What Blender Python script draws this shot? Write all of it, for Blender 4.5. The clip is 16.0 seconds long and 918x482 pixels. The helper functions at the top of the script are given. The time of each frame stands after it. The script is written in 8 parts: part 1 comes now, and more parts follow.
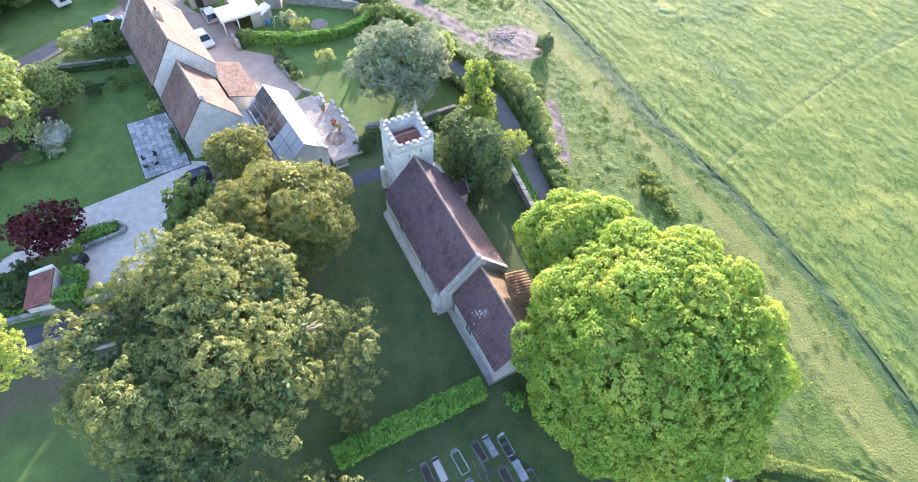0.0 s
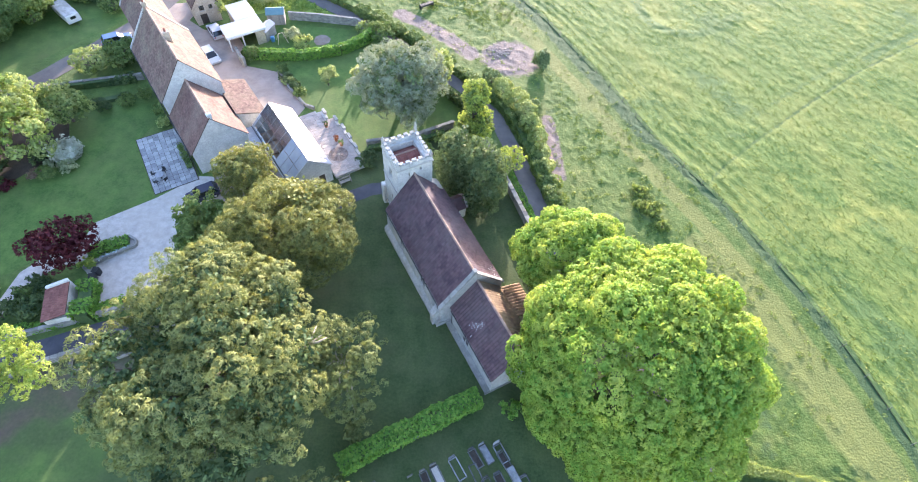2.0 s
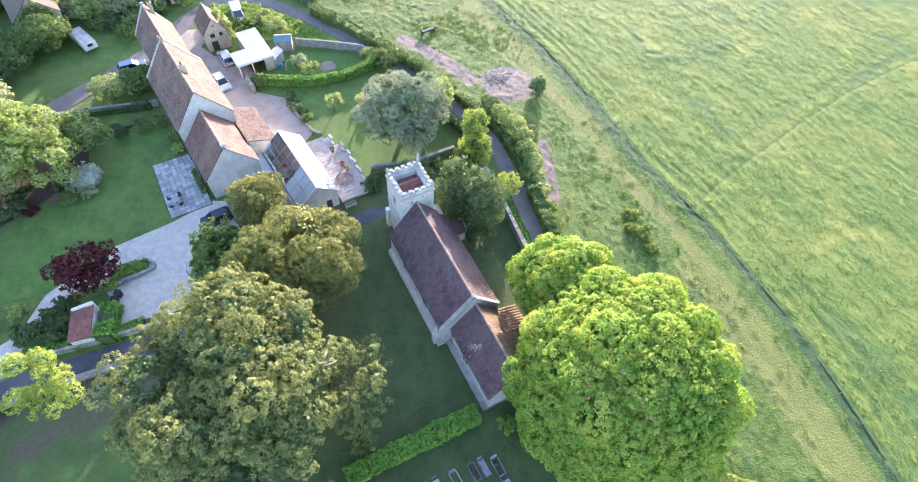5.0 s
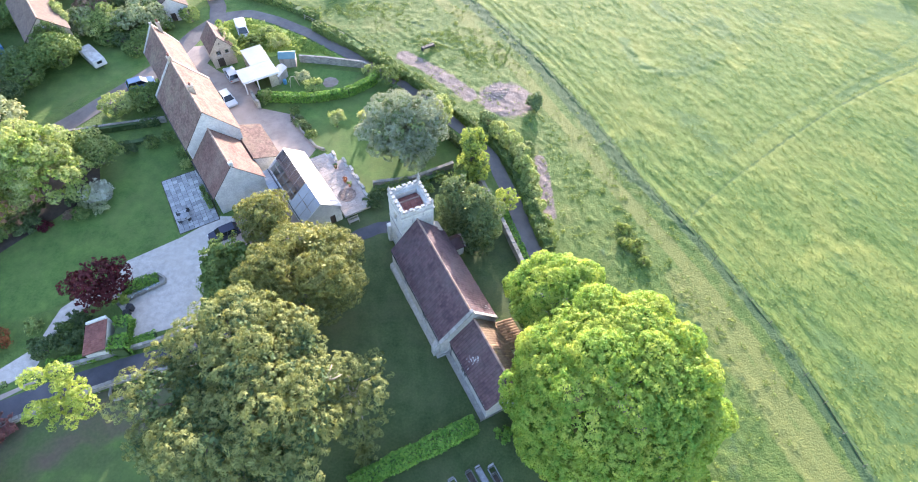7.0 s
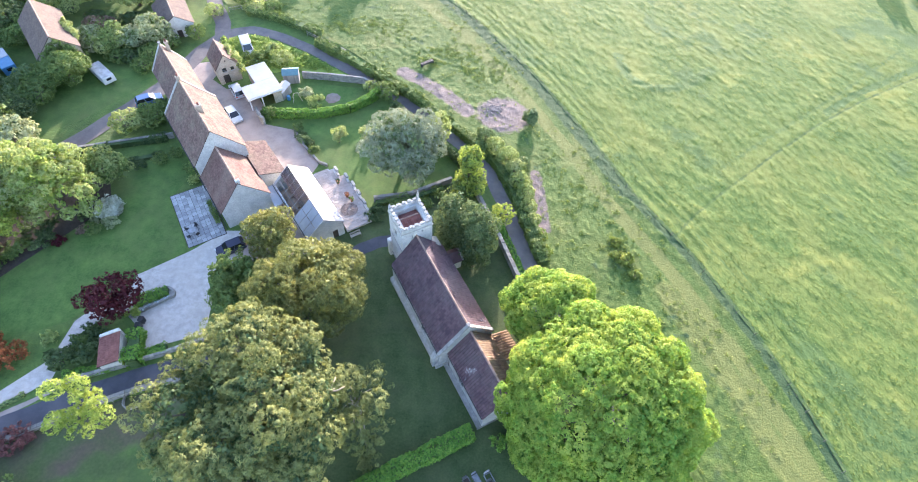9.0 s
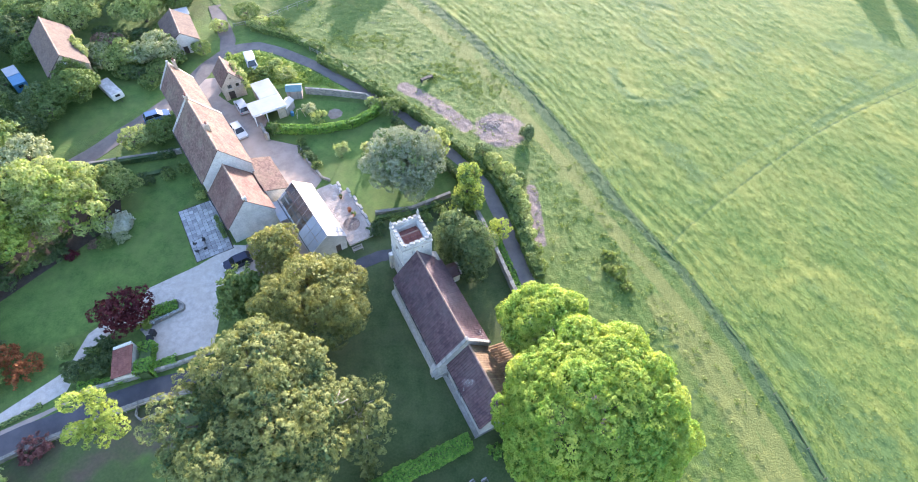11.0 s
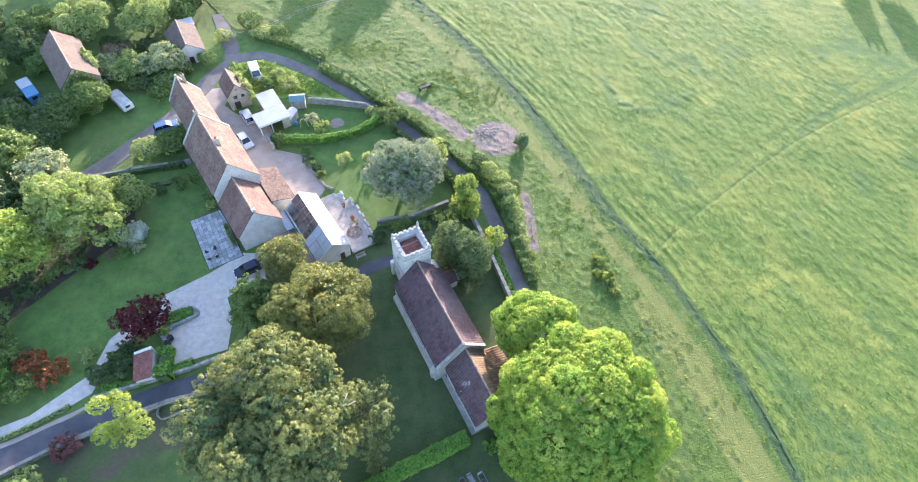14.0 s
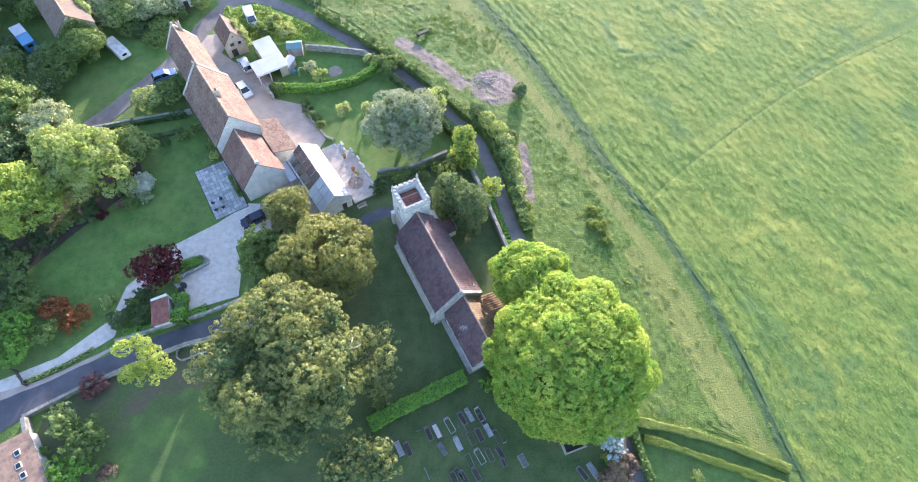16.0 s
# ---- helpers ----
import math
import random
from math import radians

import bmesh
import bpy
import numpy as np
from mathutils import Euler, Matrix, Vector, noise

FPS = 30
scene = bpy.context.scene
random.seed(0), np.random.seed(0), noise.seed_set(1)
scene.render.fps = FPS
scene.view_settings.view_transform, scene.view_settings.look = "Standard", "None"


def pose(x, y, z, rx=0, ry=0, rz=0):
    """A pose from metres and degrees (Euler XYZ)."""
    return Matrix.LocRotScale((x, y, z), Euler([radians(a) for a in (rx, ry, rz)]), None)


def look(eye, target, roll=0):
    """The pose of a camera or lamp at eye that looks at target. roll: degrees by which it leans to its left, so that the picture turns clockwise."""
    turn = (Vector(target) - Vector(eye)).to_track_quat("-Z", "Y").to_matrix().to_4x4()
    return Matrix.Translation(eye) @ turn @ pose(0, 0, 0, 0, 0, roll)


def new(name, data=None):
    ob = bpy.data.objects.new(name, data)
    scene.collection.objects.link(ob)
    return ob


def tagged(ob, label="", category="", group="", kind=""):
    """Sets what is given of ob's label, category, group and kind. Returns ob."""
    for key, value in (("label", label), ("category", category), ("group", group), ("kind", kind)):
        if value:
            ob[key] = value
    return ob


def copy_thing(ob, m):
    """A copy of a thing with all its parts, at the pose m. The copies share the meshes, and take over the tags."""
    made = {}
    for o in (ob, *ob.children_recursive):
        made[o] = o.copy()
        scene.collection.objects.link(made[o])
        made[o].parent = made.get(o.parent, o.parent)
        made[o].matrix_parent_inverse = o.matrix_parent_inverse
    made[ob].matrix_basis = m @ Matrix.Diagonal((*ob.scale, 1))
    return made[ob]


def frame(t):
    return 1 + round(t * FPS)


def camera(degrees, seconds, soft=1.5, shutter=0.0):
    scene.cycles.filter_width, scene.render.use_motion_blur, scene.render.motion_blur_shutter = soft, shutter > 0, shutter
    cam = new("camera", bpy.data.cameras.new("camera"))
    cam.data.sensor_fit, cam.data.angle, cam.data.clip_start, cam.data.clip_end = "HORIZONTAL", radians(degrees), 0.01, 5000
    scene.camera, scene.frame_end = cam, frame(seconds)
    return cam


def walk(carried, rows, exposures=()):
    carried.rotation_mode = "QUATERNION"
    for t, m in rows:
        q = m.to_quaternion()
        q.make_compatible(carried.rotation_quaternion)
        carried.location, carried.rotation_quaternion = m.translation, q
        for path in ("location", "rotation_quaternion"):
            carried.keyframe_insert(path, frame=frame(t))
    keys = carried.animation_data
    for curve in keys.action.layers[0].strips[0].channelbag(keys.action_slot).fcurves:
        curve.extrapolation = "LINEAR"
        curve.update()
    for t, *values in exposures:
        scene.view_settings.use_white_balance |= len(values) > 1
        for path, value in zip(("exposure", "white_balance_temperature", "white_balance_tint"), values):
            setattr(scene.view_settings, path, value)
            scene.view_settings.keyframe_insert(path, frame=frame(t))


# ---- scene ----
cam = camera(82.3, 16.0, soft=1.0)
METRES, EYE, TILT, LEAN, TURN = 26.0, 49.3, -56.0, -2.8, 0.0
ROWS = [
    (0.0, 0.0, 0.0, 0.0, 0.0, 0.0, -0.0),
    (0.5, 0.0021, -0.0246, 0.0116, -0.0, 0.04, -0.01),
    (1.0, 0.0061, -0.0477, 0.0241, 0.03, 0.08, -0.02),
    (1.5, 0.0101, -0.0698, 0.039, 0.04, 0.12, -0.02),
    (2.0, 0.0108, -0.0886, 0.0541, 0.05, 0.15, -0.02),
    (2.5, 0.0103, -0.1112, 0.0706, 0.05, 0.16, -0.04),
    (3.0, 0.0091, -0.1359, 0.087, 0.05, 0.2, -0.05),
    (3.5, 0.0096, -0.1584, 0.1026, 0.05, 0.23, -0.04),
    (4.0, 0.0098, -0.1828, 0.12, 0.06, 0.28, -0.03),
    (6.5, 0.0164, -0.3004, 0.205, 0.07, 0.43, -0.03),
    (7.0, 0.0176, -0.3257, 0.2233, 0.06, 0.45, -0.02),
    (7.5, 0.0186, -0.3506, 0.2396, 0.05, 0.5, -0.02),
    (8.0, 0.0206, -0.3801, 0.258, 0.07, 0.53, -0.04),
    (8.5, 0.0232, -0.4069, 0.2743, 0.05, 0.54, -0.04),
    (9.0, 0.028, -0.4355, 0.2914, 0.03, 0.57, -0.04),
    (11.5, 0.0339, -0.5705, 0.3909, -0.09, 0.6, 0.07),
    (12.0, 0.0368, -0.5992, 0.4141, -0.18, 0.61, 0.17),
    (12.5, 0.0401, -0.6274, 0.4349, -0.18, 0.63, 0.19),
    (13.0, 0.0388, -0.6597, 0.4551, -0.18, 0.61, 0.2),
    (13.5, 0.0385, -0.6875, 0.4726, -0.2, 0.3, 0.21),
    (14.0, 0.0395, -0.7184, 0.4874, -0.19, -0.76, 0.23),
    (14.5, 0.0418, -0.7446, 0.5032, -0.18, -2.45, 0.25),
    (15.0, 0.0458, -0.7732, 0.519, -0.2, -4.28, 0.27),
    (15.5, 0.0481, -0.7988, 0.534, -0.2, -5.91, 0.28),
    (16.0, 0.0487, -0.826, 0.5558, -0.21, -7.29, 0.28),
]
walk(cam, [(t, pose(0, 0, EYE, TILT, LEAN, TURN) @ pose(METRES * x, METRES * y, METRES * z, 90 + pitch, roll, yaw)) for t, x, y, z, yaw, pitch, roll in ROWS], [(0.0, 3.08, 5780, 26), (4.0, 3.08, 5780, 26), (9.0, 3.05, 5720, 26), (16.0, 2.95, 5700, 23)])

# ---- world, sun ----
SUN_DIR = Vector((0.19, 0.98, 0.148)).normalized()      # towards the sun
world = bpy.data.worlds.new("world")
scene.world = world
world.use_nodes = True
wn = world.node_tree.nodes
sky = wn.new("ShaderNodeTexSky")
sky.sky_type, sky.sun_disc = "NISHITA", False
sky.sun_elevation, sky.sun_rotation = math.asin(SUN_DIR.z), math.atan2(SUN_DIR.x, SUN_DIR.y)
sky.altitude, sky.air_density, sky.dust_density = 60, 1.0, 0.7
world.node_tree.links.new(sky.outputs[0], wn["Background"].inputs[0])
wn["Background"].inputs[1].default_value = 0.15
sun_lamp = bpy.data.lights.new("sun", "SUN")
sun_lamp.energy, sun_lamp.angle, sun_lamp.color = 2.75, radians(0.6), (1.0, 0.87, 0.66)
sun_object = new("sun", sun_lamp)
sun_object.matrix_basis = look(SUN_DIR * 300, (0, 0, 0))

RNG = np.random.default_rng(7)


# ---- the lie of the land ----
def H(x, y):
    """Height of the ground: it falls gently away to the north and to the east."""
    return -0.022 * (min(max(y, 10), 130) - 33) - 0.03 * max(0, min(x, 80) - 12)


# ---- materials ----
def surface(name, low, high, size=1.0, fine=12.0, rough=0.9, bump=0.3, depth=0.02, spread=0.0, island=0.0, metal=0.0, third=None, third_size=0.15, stretch=None, spec=0.3, cells=0.0):
    """A weathered surface: a coarse and a fine grain between two colours, with a third for large stains.
    spread: variation from object to object; island: from piece to piece within a mesh; cells: size of rubble stones."""
    m = bpy.data.materials.new(name)
    m.use_nodes = True
    nt = m.node_tree
    b = nt.nodes["Principled BSDF"]
    b.inputs["Roughness"].default_value, b.inputs["Metallic"].default_value = rough, metal
    b.inputs["Specular IOR Level"].default_value = spec
    geo = nt.nodes.new("ShaderNodeNewGeometry")
    where = geo.outputs["Position"]
    if stretch:
        mp = nt.nodes.new("ShaderNodeMapping")
        mp.vector_type = "TEXTURE"
        mp.inputs["Rotation"].default_value[2] = radians(stretch[0])
        mp.inputs["Scale"].default_value = (1 / stretch[1], 1 / stretch[2], 1)
        nt.links.new(where, mp.inputs[0])
        where = mp.outputs[0]

    def grain(scale, detail=4.0):
        n = nt.nodes.new("ShaderNodeTexNoise")
        n.inputs["Scale"].default_value, n.inputs["Detail"].default_value, n.inputs["Roughness"].default_value = scale, detail, 0.65
        nt.links.new(where, n.inputs["Vector"])
        return n.outputs["Fac"]

    def maths(kind, a, c):
        n = nt.nodes.new("ShaderNodeMath")
        n.operation = kind
        for k, v in enumerate((a, c)):
            if isinstance(v, (int, float)):
                n.inputs[k].default_value = v
            else:
                nt.links.new(v, n.inputs[k])
        return n.outputs[0]

    fac = maths("ADD", maths("MULTIPLY", maths("SUBTRACT", grain(1 / size), 0.5), 1.5), maths("MULTIPLY", grain(fine), 0.9))
    if island:
        fac = maths("ADD", fac, maths("MULTIPLY", maths("SUBTRACT", geo.outputs["Random Per Island"], 0.5), island * 2))
    if spread:
        info = nt.nodes.new("ShaderNodeObjectInfo")
        fac = maths("ADD", fac, maths("MULTIPLY", maths("SUBTRACT", info.outputs["Random"], 0.5), spread * 2))
    height = grain(fine, 3.0)
    if cells:
        vo = nt.nodes.new("ShaderNodeTexVoronoi")
        vo.feature = "DISTANCE_TO_EDGE"
        vo.inputs["Scale"].default_value = 1 / cells
        nt.links.new(where, vo.inputs["Vector"])
        joint = maths("MINIMUM", maths("MULTIPLY", vo.outputs["Distance"], 5.0), 0.6)
        fac = maths("ADD", fac, maths("MULTIPLY", maths("SUBTRACT", joint, 0.45), 0.45))
        height = maths("ADD", height, joint)
    ramp = nt.nodes.new("ShaderNodeMix")
    ramp.data_type, ramp.clamp_factor = "RGBA", True
    nt.links.new(fac, ramp.inputs["Factor"])
    ramp.inputs["A"].default_value, ramp.inputs["B"].default_value = (*low, 1), (*high, 1)
    colour = ramp.outputs["Result"]
    if third:
        stain = nt.nodes.new("ShaderNodeMapRange")
        stain.inputs["From Min"].default_value, stain.inputs["From Max"].default_value = 0.45, 0.72
        stain.inputs["To Max"].default_value = 0.65
        nt.links.new(grain(third_size, 5.0), stain.inputs["Value"])
        over = nt.nodes.new("ShaderNodeMix")
        over.data_type = "RGBA"
        nt.links.new(stain.outputs[0], over.inputs["Factor"])
        nt.links.new(colour, over.inputs["A"])
        over.inputs["B"].default_value = (*third, 1)
        colour = over.outputs["Result"]
    nt.links.new(colour, b.inputs["Base Color"])
    if bump:
        bp = nt.nodes.new("ShaderNodeBump")
        bp.inputs["Strength"].default_value, bp.inputs["Distance"].default_value = bump, depth
        nt.links.new(height, bp.inputs["Height"])
        nt.links.new(bp.outputs[0], b.inputs["Normal"])
    return m


def foliage(name, low, high, tip=None, through_light=0.35, size=1.6, island=0.45):
    """Leaves: colour varies from leaf to leaf and from spray to spray; some light passes through them."""
    m = surface(name, low, high, size=size, fine=1.5, rough=0.65, bump=0, island=island, third=tip, third_size=0.35, spec=0.25)
    nt = m.node_tree
    b, out = nt.nodes["Principled BSDF"], nt.nodes["Material Output"]
    tr, mixer = nt.nodes.new("ShaderNodeBsdfTranslucent"), nt.nodes.new("ShaderNodeMixShader")
    mixer.inputs[0].default_value = through_light
    warm = nt.nodes.new("ShaderNodeMix")
    warm.data_type, warm.blend_type = "RGBA", "MULTIPLY"
    warm.inputs["Factor"].default_value = 1.0
    warm.inputs["B"].default_value = (1.15, 1.05, 0.75, 1)
    nt.links.new(b.inputs["Base Color"].links[0].from_socket, warm.inputs["A"])
    nt.links.new(warm.outputs["Result"], tr.inputs[0])
    nt.links.new(b.outputs[0], mixer.inputs[1])
    nt.links.new(tr.outputs[0], mixer.inputs[2])
    nt.links.new(mixer.outputs[0], out.inputs[0])
    return m


def patched(m, layers):
    """Adds worn, bare or shade-coloured ground to a grass material where the sheet's own layers say so, with ragged
    edges.
    """
    nt = m.node_tree
    b = nt.nodes["Principled BSDF"]
    geo = nt.nodes.new("ShaderNodeNewGeometry")
    for layer, low, high, edge in layers:
        at = nt.nodes.new("ShaderNodeAttribute")
        at.attribute_name = layer
        n = nt.nodes.new("ShaderNodeTexNoise")
        n.inputs["Scale"].default_value, n.inputs["Detail"].default_value = edge, 5.0
        nt.links.new(geo.outputs["Position"], n.inputs["Vector"])
        mixer = nt.nodes.new("ShaderNodeMath")
        mixer.operation = "MULTIPLY_ADD"
        nt.links.new(n.outputs["Fac"], mixer.inputs[0])
        mixer.inputs[1].default_value = 0.6
        nt.links.new(at.outputs["Fac"], mixer.inputs[2])
        rng = nt.nodes.new("ShaderNodeMapRange")
        rng.inputs["From Min"].default_value, rng.inputs["From Max"].default_value = 0.56, 0.78
        nt.links.new(mixer.outputs[0], rng.inputs["Value"])
        tone, over = nt.nodes.new("ShaderNodeMix"), nt.nodes.new("ShaderNodeMix")
        tone.data_type = over.data_type = "RGBA"
        n2 = nt.nodes.new("ShaderNodeTexNoise")
        n2.inputs["Scale"].default_value, n2.inputs["Detail"].default_value = 3.2, 6.0
        nt.links.new(geo.outputs["Position"], n2.inputs["Vector"])
        nt.links.new(n2.outputs["Fac"], tone.inputs["Factor"])
        tone.inputs["A"].default_value, tone.inputs["B"].default_value = (*low, 1), (*high, 1)
        nt.links.new(rng.outputs[0], over.inputs["Factor"])
        nt.links.new(b.inputs["Base Color"].links[0].from_socket, over.inputs["A"])
        nt.links.new(tone.outputs["Result"], over.inputs["B"])
        nt.links.new(over.outputs["Result"], b.inputs["Base Color"])
    return m


def clear_glass(name, tint=(0.6, 0.68, 0.7), rough=0.04):
    m = bpy.data.materials.new(name)
    m.use_nodes = True
    b = m.node_tree.nodes["Principled BSDF"]
    b.inputs["Base Color"].default_value = (*tint, 1)
    b.inputs["Transmission Weight"].default_value, b.inputs["Roughness"].default_value = 0.9, rough
    return m


GRASS_FIELD = surface("field_grass", (0.032, 0.086, 0.009), (0.165, 0.203, 0.040), size=0.9, fine=2.6, bump=0.7, depth=0.10, third=(0.196, 0.200, 0.042), third_size=0.09, stretch=(28, 1.25, 0.6))
GRASS_ROUGH = surface("rough_grass", (0.020, 0.066, 0.005), (0.128, 0.168, 0.036), size=0.6, fine=4.0, bump=0.95, depth=0.11, third=(0.124, 0.150, 0.034), third_size=0.07)
GRASS_LAWN = surface("lawn_grass", (0.034, 0.084, 0.014), (0.122, 0.190, 0.042), size=2.2, fine=4, bump=0.5, depth=0.05, third=(0.110, 0.128, 0.042), third_size=0.11)
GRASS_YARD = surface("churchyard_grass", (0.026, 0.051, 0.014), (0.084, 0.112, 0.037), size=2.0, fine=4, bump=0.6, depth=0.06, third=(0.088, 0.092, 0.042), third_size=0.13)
GRASS_WILD = surface("wild_grass", (0.05, 0.10, 0.02), (0.135, 0.20, 0.045), size=1.2, fine=4, bump=0.9, depth=0.2, third=(0.08, 0.09, 0.035), third_size=0.1)
GRASS_VERGE = surface("verge_grass", (0.12, 0.20, 0.03), (0.25, 0.33, 0.07), size=0.8, fine=5, bump=0.9, depth=0.15)
# rank: coarse dark grass, and the shadow painted along the fence
patched(GRASS_ROUGH, [("worn", (0.105, 0.128, 0.03), (0.165, 0.172, 0.046), 0.5), ("rank", (0.03, 0.064, 0.022), (0.058, 0.096, 0.032), 1.2), ("earth", (0.125, 0.095, 0.082), (0.23, 0.182, 0.155), 0.8)])
patched(GRASS_LAWN, [("earth", (0.06, 0.045, 0.035), (0.12, 0.095, 0.065), 0.5), ("yard", (0.026, 0.053, 0.014), (0.083, 0.114, 0.037), 0.3)])
# rank: coarse dark grass, and the shade painted beside the path
patched(GRASS_FIELD, [("worn", (0.15, 0.18, 0.03), (0.235, 0.232, 0.05), 0.7), ("rank", (0.045, 0.095, 0.020), (0.105, 0.150, 0.036), 0.9), ("trodden", (0.024, 0.060, 0.012), (0.060, 0.098, 0.022), 0.9)])
ASPHALT = surface("asphalt", (0.045, 0.045, 0.055), (0.085, 0.083, 0.095), size=1.5, fine=25, rough=0.85, bump=0.2, third=(0.11, 0.105, 0.105), third_size=0.2)
LANE_TAR = surface("lane_tarmac", (0.092, 0.082, 0.080), (0.160, 0.142, 0.134), size=1.3, fine=16, rough=0.9, bump=0.3, third=(0.215, 0.19, 0.168), third_size=0.16)
GRAVEL = surface("gravel", (0.30, 0.272, 0.242), (0.56, 0.508, 0.450), size=0.8, fine=12, bump=0.6, depth=0.03, third=(0.40, 0.345, 0.285), third_size=0.16)
YARD_GRAVEL = surface("yard_gravel", (0.205, 0.162, 0.138), (0.36, 0.295, 0.25), size=1.5, fine=14, bump=0.5, third=(0.40, 0.315, 0.265), third_size=0.13)
EARTH = surface("bare_earth", (0.14, 0.105, 0.085), (0.25, 0.19, 0.15), size=0.7, fine=6, bump=0.9, depth=0.12, third=(0.30, 0.28, 0.25), third_size=0.3)
SOIL = surface("dark_soil", (0.036, 0.029, 0.024), (0.082, 0.064, 0.050), size=0.6, fine=8, bump=0.8, depth=0.08)
TERRACE_SLAB = surface("terrace_slab", (0.27, 0.235, 0.21), (0.43, 0.375, 0.335), size=0.9, fine=9, bump=0.4, spread=0.3, third=(0.30, 0.24, 0.21), third_size=0.5)
SLAB = surface("stone_slab", (0.22, 0.22, 0.225), (0.40, 0.395, 0.385), size=0.9, fine=9, bump=0.4, spread=0.5)
LIMESTONE = surface("pale_limestone", (0.38, 0.37, 0.34), (0.66, 0.64, 0.59), size=0.9, fine=5, bump=0.6, depth=0.05, third=(0.30, 0.30, 0.27), third_size=0.45, cells=0.42)
NAVE_STONE = surface("nave_rubble", (0.25, 0.25, 0.245), (0.46, 0.45, 0.425), size=0.9, fine=5, bump=0.6, depth=0.05, third=(0.20, 0.20, 0.185), third_size=0.5, cells=0.4)
RUBBLE = surface("farm_rubble", (0.36, 0.355, 0.335), (0.62, 0.61, 0.57), size=1.1, fine=4, bump=0.6, depth=0.05, third=(0.27, 0.27, 0.25), third_size=0.3, cells=0.35)
BARN_STONE = surface("barn_stone", (0.30, 0.25, 0.19), (0.52, 0.44, 0.34), size=0.8, fine=5, bump=0.6, depth=0.05, cells=0.35, third=(0.24, 0.2, 0.15))
ASHLAR = surface("dressed_stone", (0.25, 0.24, 0.225), (0.46, 0.44, 0.405), size=0.5, fine=8, bump=0.4, spread=0.25, third=(0.28, 0.28, 0.24), third_size=0.6)
GABLE_STONE = surface("gable_coping_stone", (0.20, 0.195, 0.18), (0.38, 0.365, 0.335), size=0.5, fine=8, bump=0.5, spread=0.35, third=(0.14, 0.14, 0.115), third_size=0.8)
COPING = surface("coping_stone", (0.14, 0.135, 0.12), (0.28, 0.265, 0.235), size=0.5, fine=8, bump=0.5, spread=0.35)
DRYSTONE = surface("wall_stone", (0.15, 0.145, 0.13), (0.32, 0.30, 0.26), size=0.6, fine=7, bump=0.6, island=0.35, spread=0.3)
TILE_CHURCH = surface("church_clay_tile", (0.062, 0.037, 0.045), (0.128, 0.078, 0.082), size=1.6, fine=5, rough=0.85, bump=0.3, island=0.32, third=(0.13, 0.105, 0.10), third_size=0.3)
# lighter, warmer church tile with the sunlight put into its colour
TILE_CHURCH_SUNLIT = surface("church_tile_sunlit", (0.15, 0.09, 0.06), (0.30, 0.19, 0.11), size=1.4, fine=5, rough=0.85, bump=0.3, island=0.3, third=(0.26, 0.21, 0.13), third_size=0.4)
TILE_FARM = surface("farm_clay_tile", (0.084, 0.050, 0.045), (0.162, 0.106, 0.084), size=1.1, fine=3, rough=0.88, bump=0.3, island=0.42, third=(0.185, 0.158, 0.108), third_size=0.45)
TILE_WING = surface("wing_clay_tile", (0.096, 0.050, 0.045), (0.172, 0.104, 0.082), size=1.4, fine=4, rough=0.88, bump=0.3, island=0.3, third=(0.19, 0.148, 0.112), third_size=0.3)
TILE_RED = surface("red_clay_tile", (0.14, 0.052, 0.044), (0.25, 0.11, 0.085), size=1.2, fine=5, rough=0.85, bump=0.3, island=0.3)
TILE_BARN = surface("barn_tile", (0.086, 0.060, 0.050), (0.152, 0.113, 0.088), size=1.4, fine=5, rough=0.88, bump=0.3, island=0.25)
RIDGE = surface("ridge_tile", (0.20, 0.13, 0.10), (0.36, 0.26, 0.20), size=0.8, fine=7, bump=0.3, spread=0.3, island=0.3)
WHITE_ROOF = surface("white_roof_sheet", (0.31, 0.31, 0.32), (0.41, 0.41, 0.42), size=1.5, fine=5, rough=0.4, bump=0.05, spec=0.4, third=(0.26, 0.26, 0.25), third_size=0.4)
GREY_ROOF = surface("grey_roof_sheet", (0.24, 0.25, 0.27), (0.36, 0.37, 0.39), size=1.2, fine=6, rough=0.5, bump=0.1, spec=0.5)
STAINED_ROOF = surface("stained_white_roof", (0.20, 0.20, 0.195), (0.50, 0.50, 0.49), size=0.9, fine=3, rough=0.7, bump=0.1, third=(0.15, 0.145, 0.13), third_size=0.6)
WHITE_PAINT = surface("white_paint", (0.52, 0.52, 0.51), (0.68, 0.68, 0.66), size=0.8, fine=6, rough=0.6, bump=0.08)
DARK_TIMBER = surface("dark_timber", (0.035, 0.028, 0.022), (0.08, 0.062, 0.046), size=0.4, fine=14, rough=0.8, bump=0.4)
GREY_TIMBER = surface("weathered_timber", (0.20, 0.18, 0.16), (0.36, 0.33, 0.29), size=0.5, fine=12, rough=0.85, bump=0.4, spread=0.3)
FENCE_TIMBER = surface("fence_timber", (0.10, 0.095, 0.08), (0.20, 0.19, 0.165), size=0.5, fine=12, rough=0.85, bump=0.4, spread=0.3)
BLUE_PAINT = surface("blue_paint", (0.045, 0.145, 0.27), (0.075, 0.20, 0.34), size=0.7, fine=5, rough=0.5, bump=0.05)
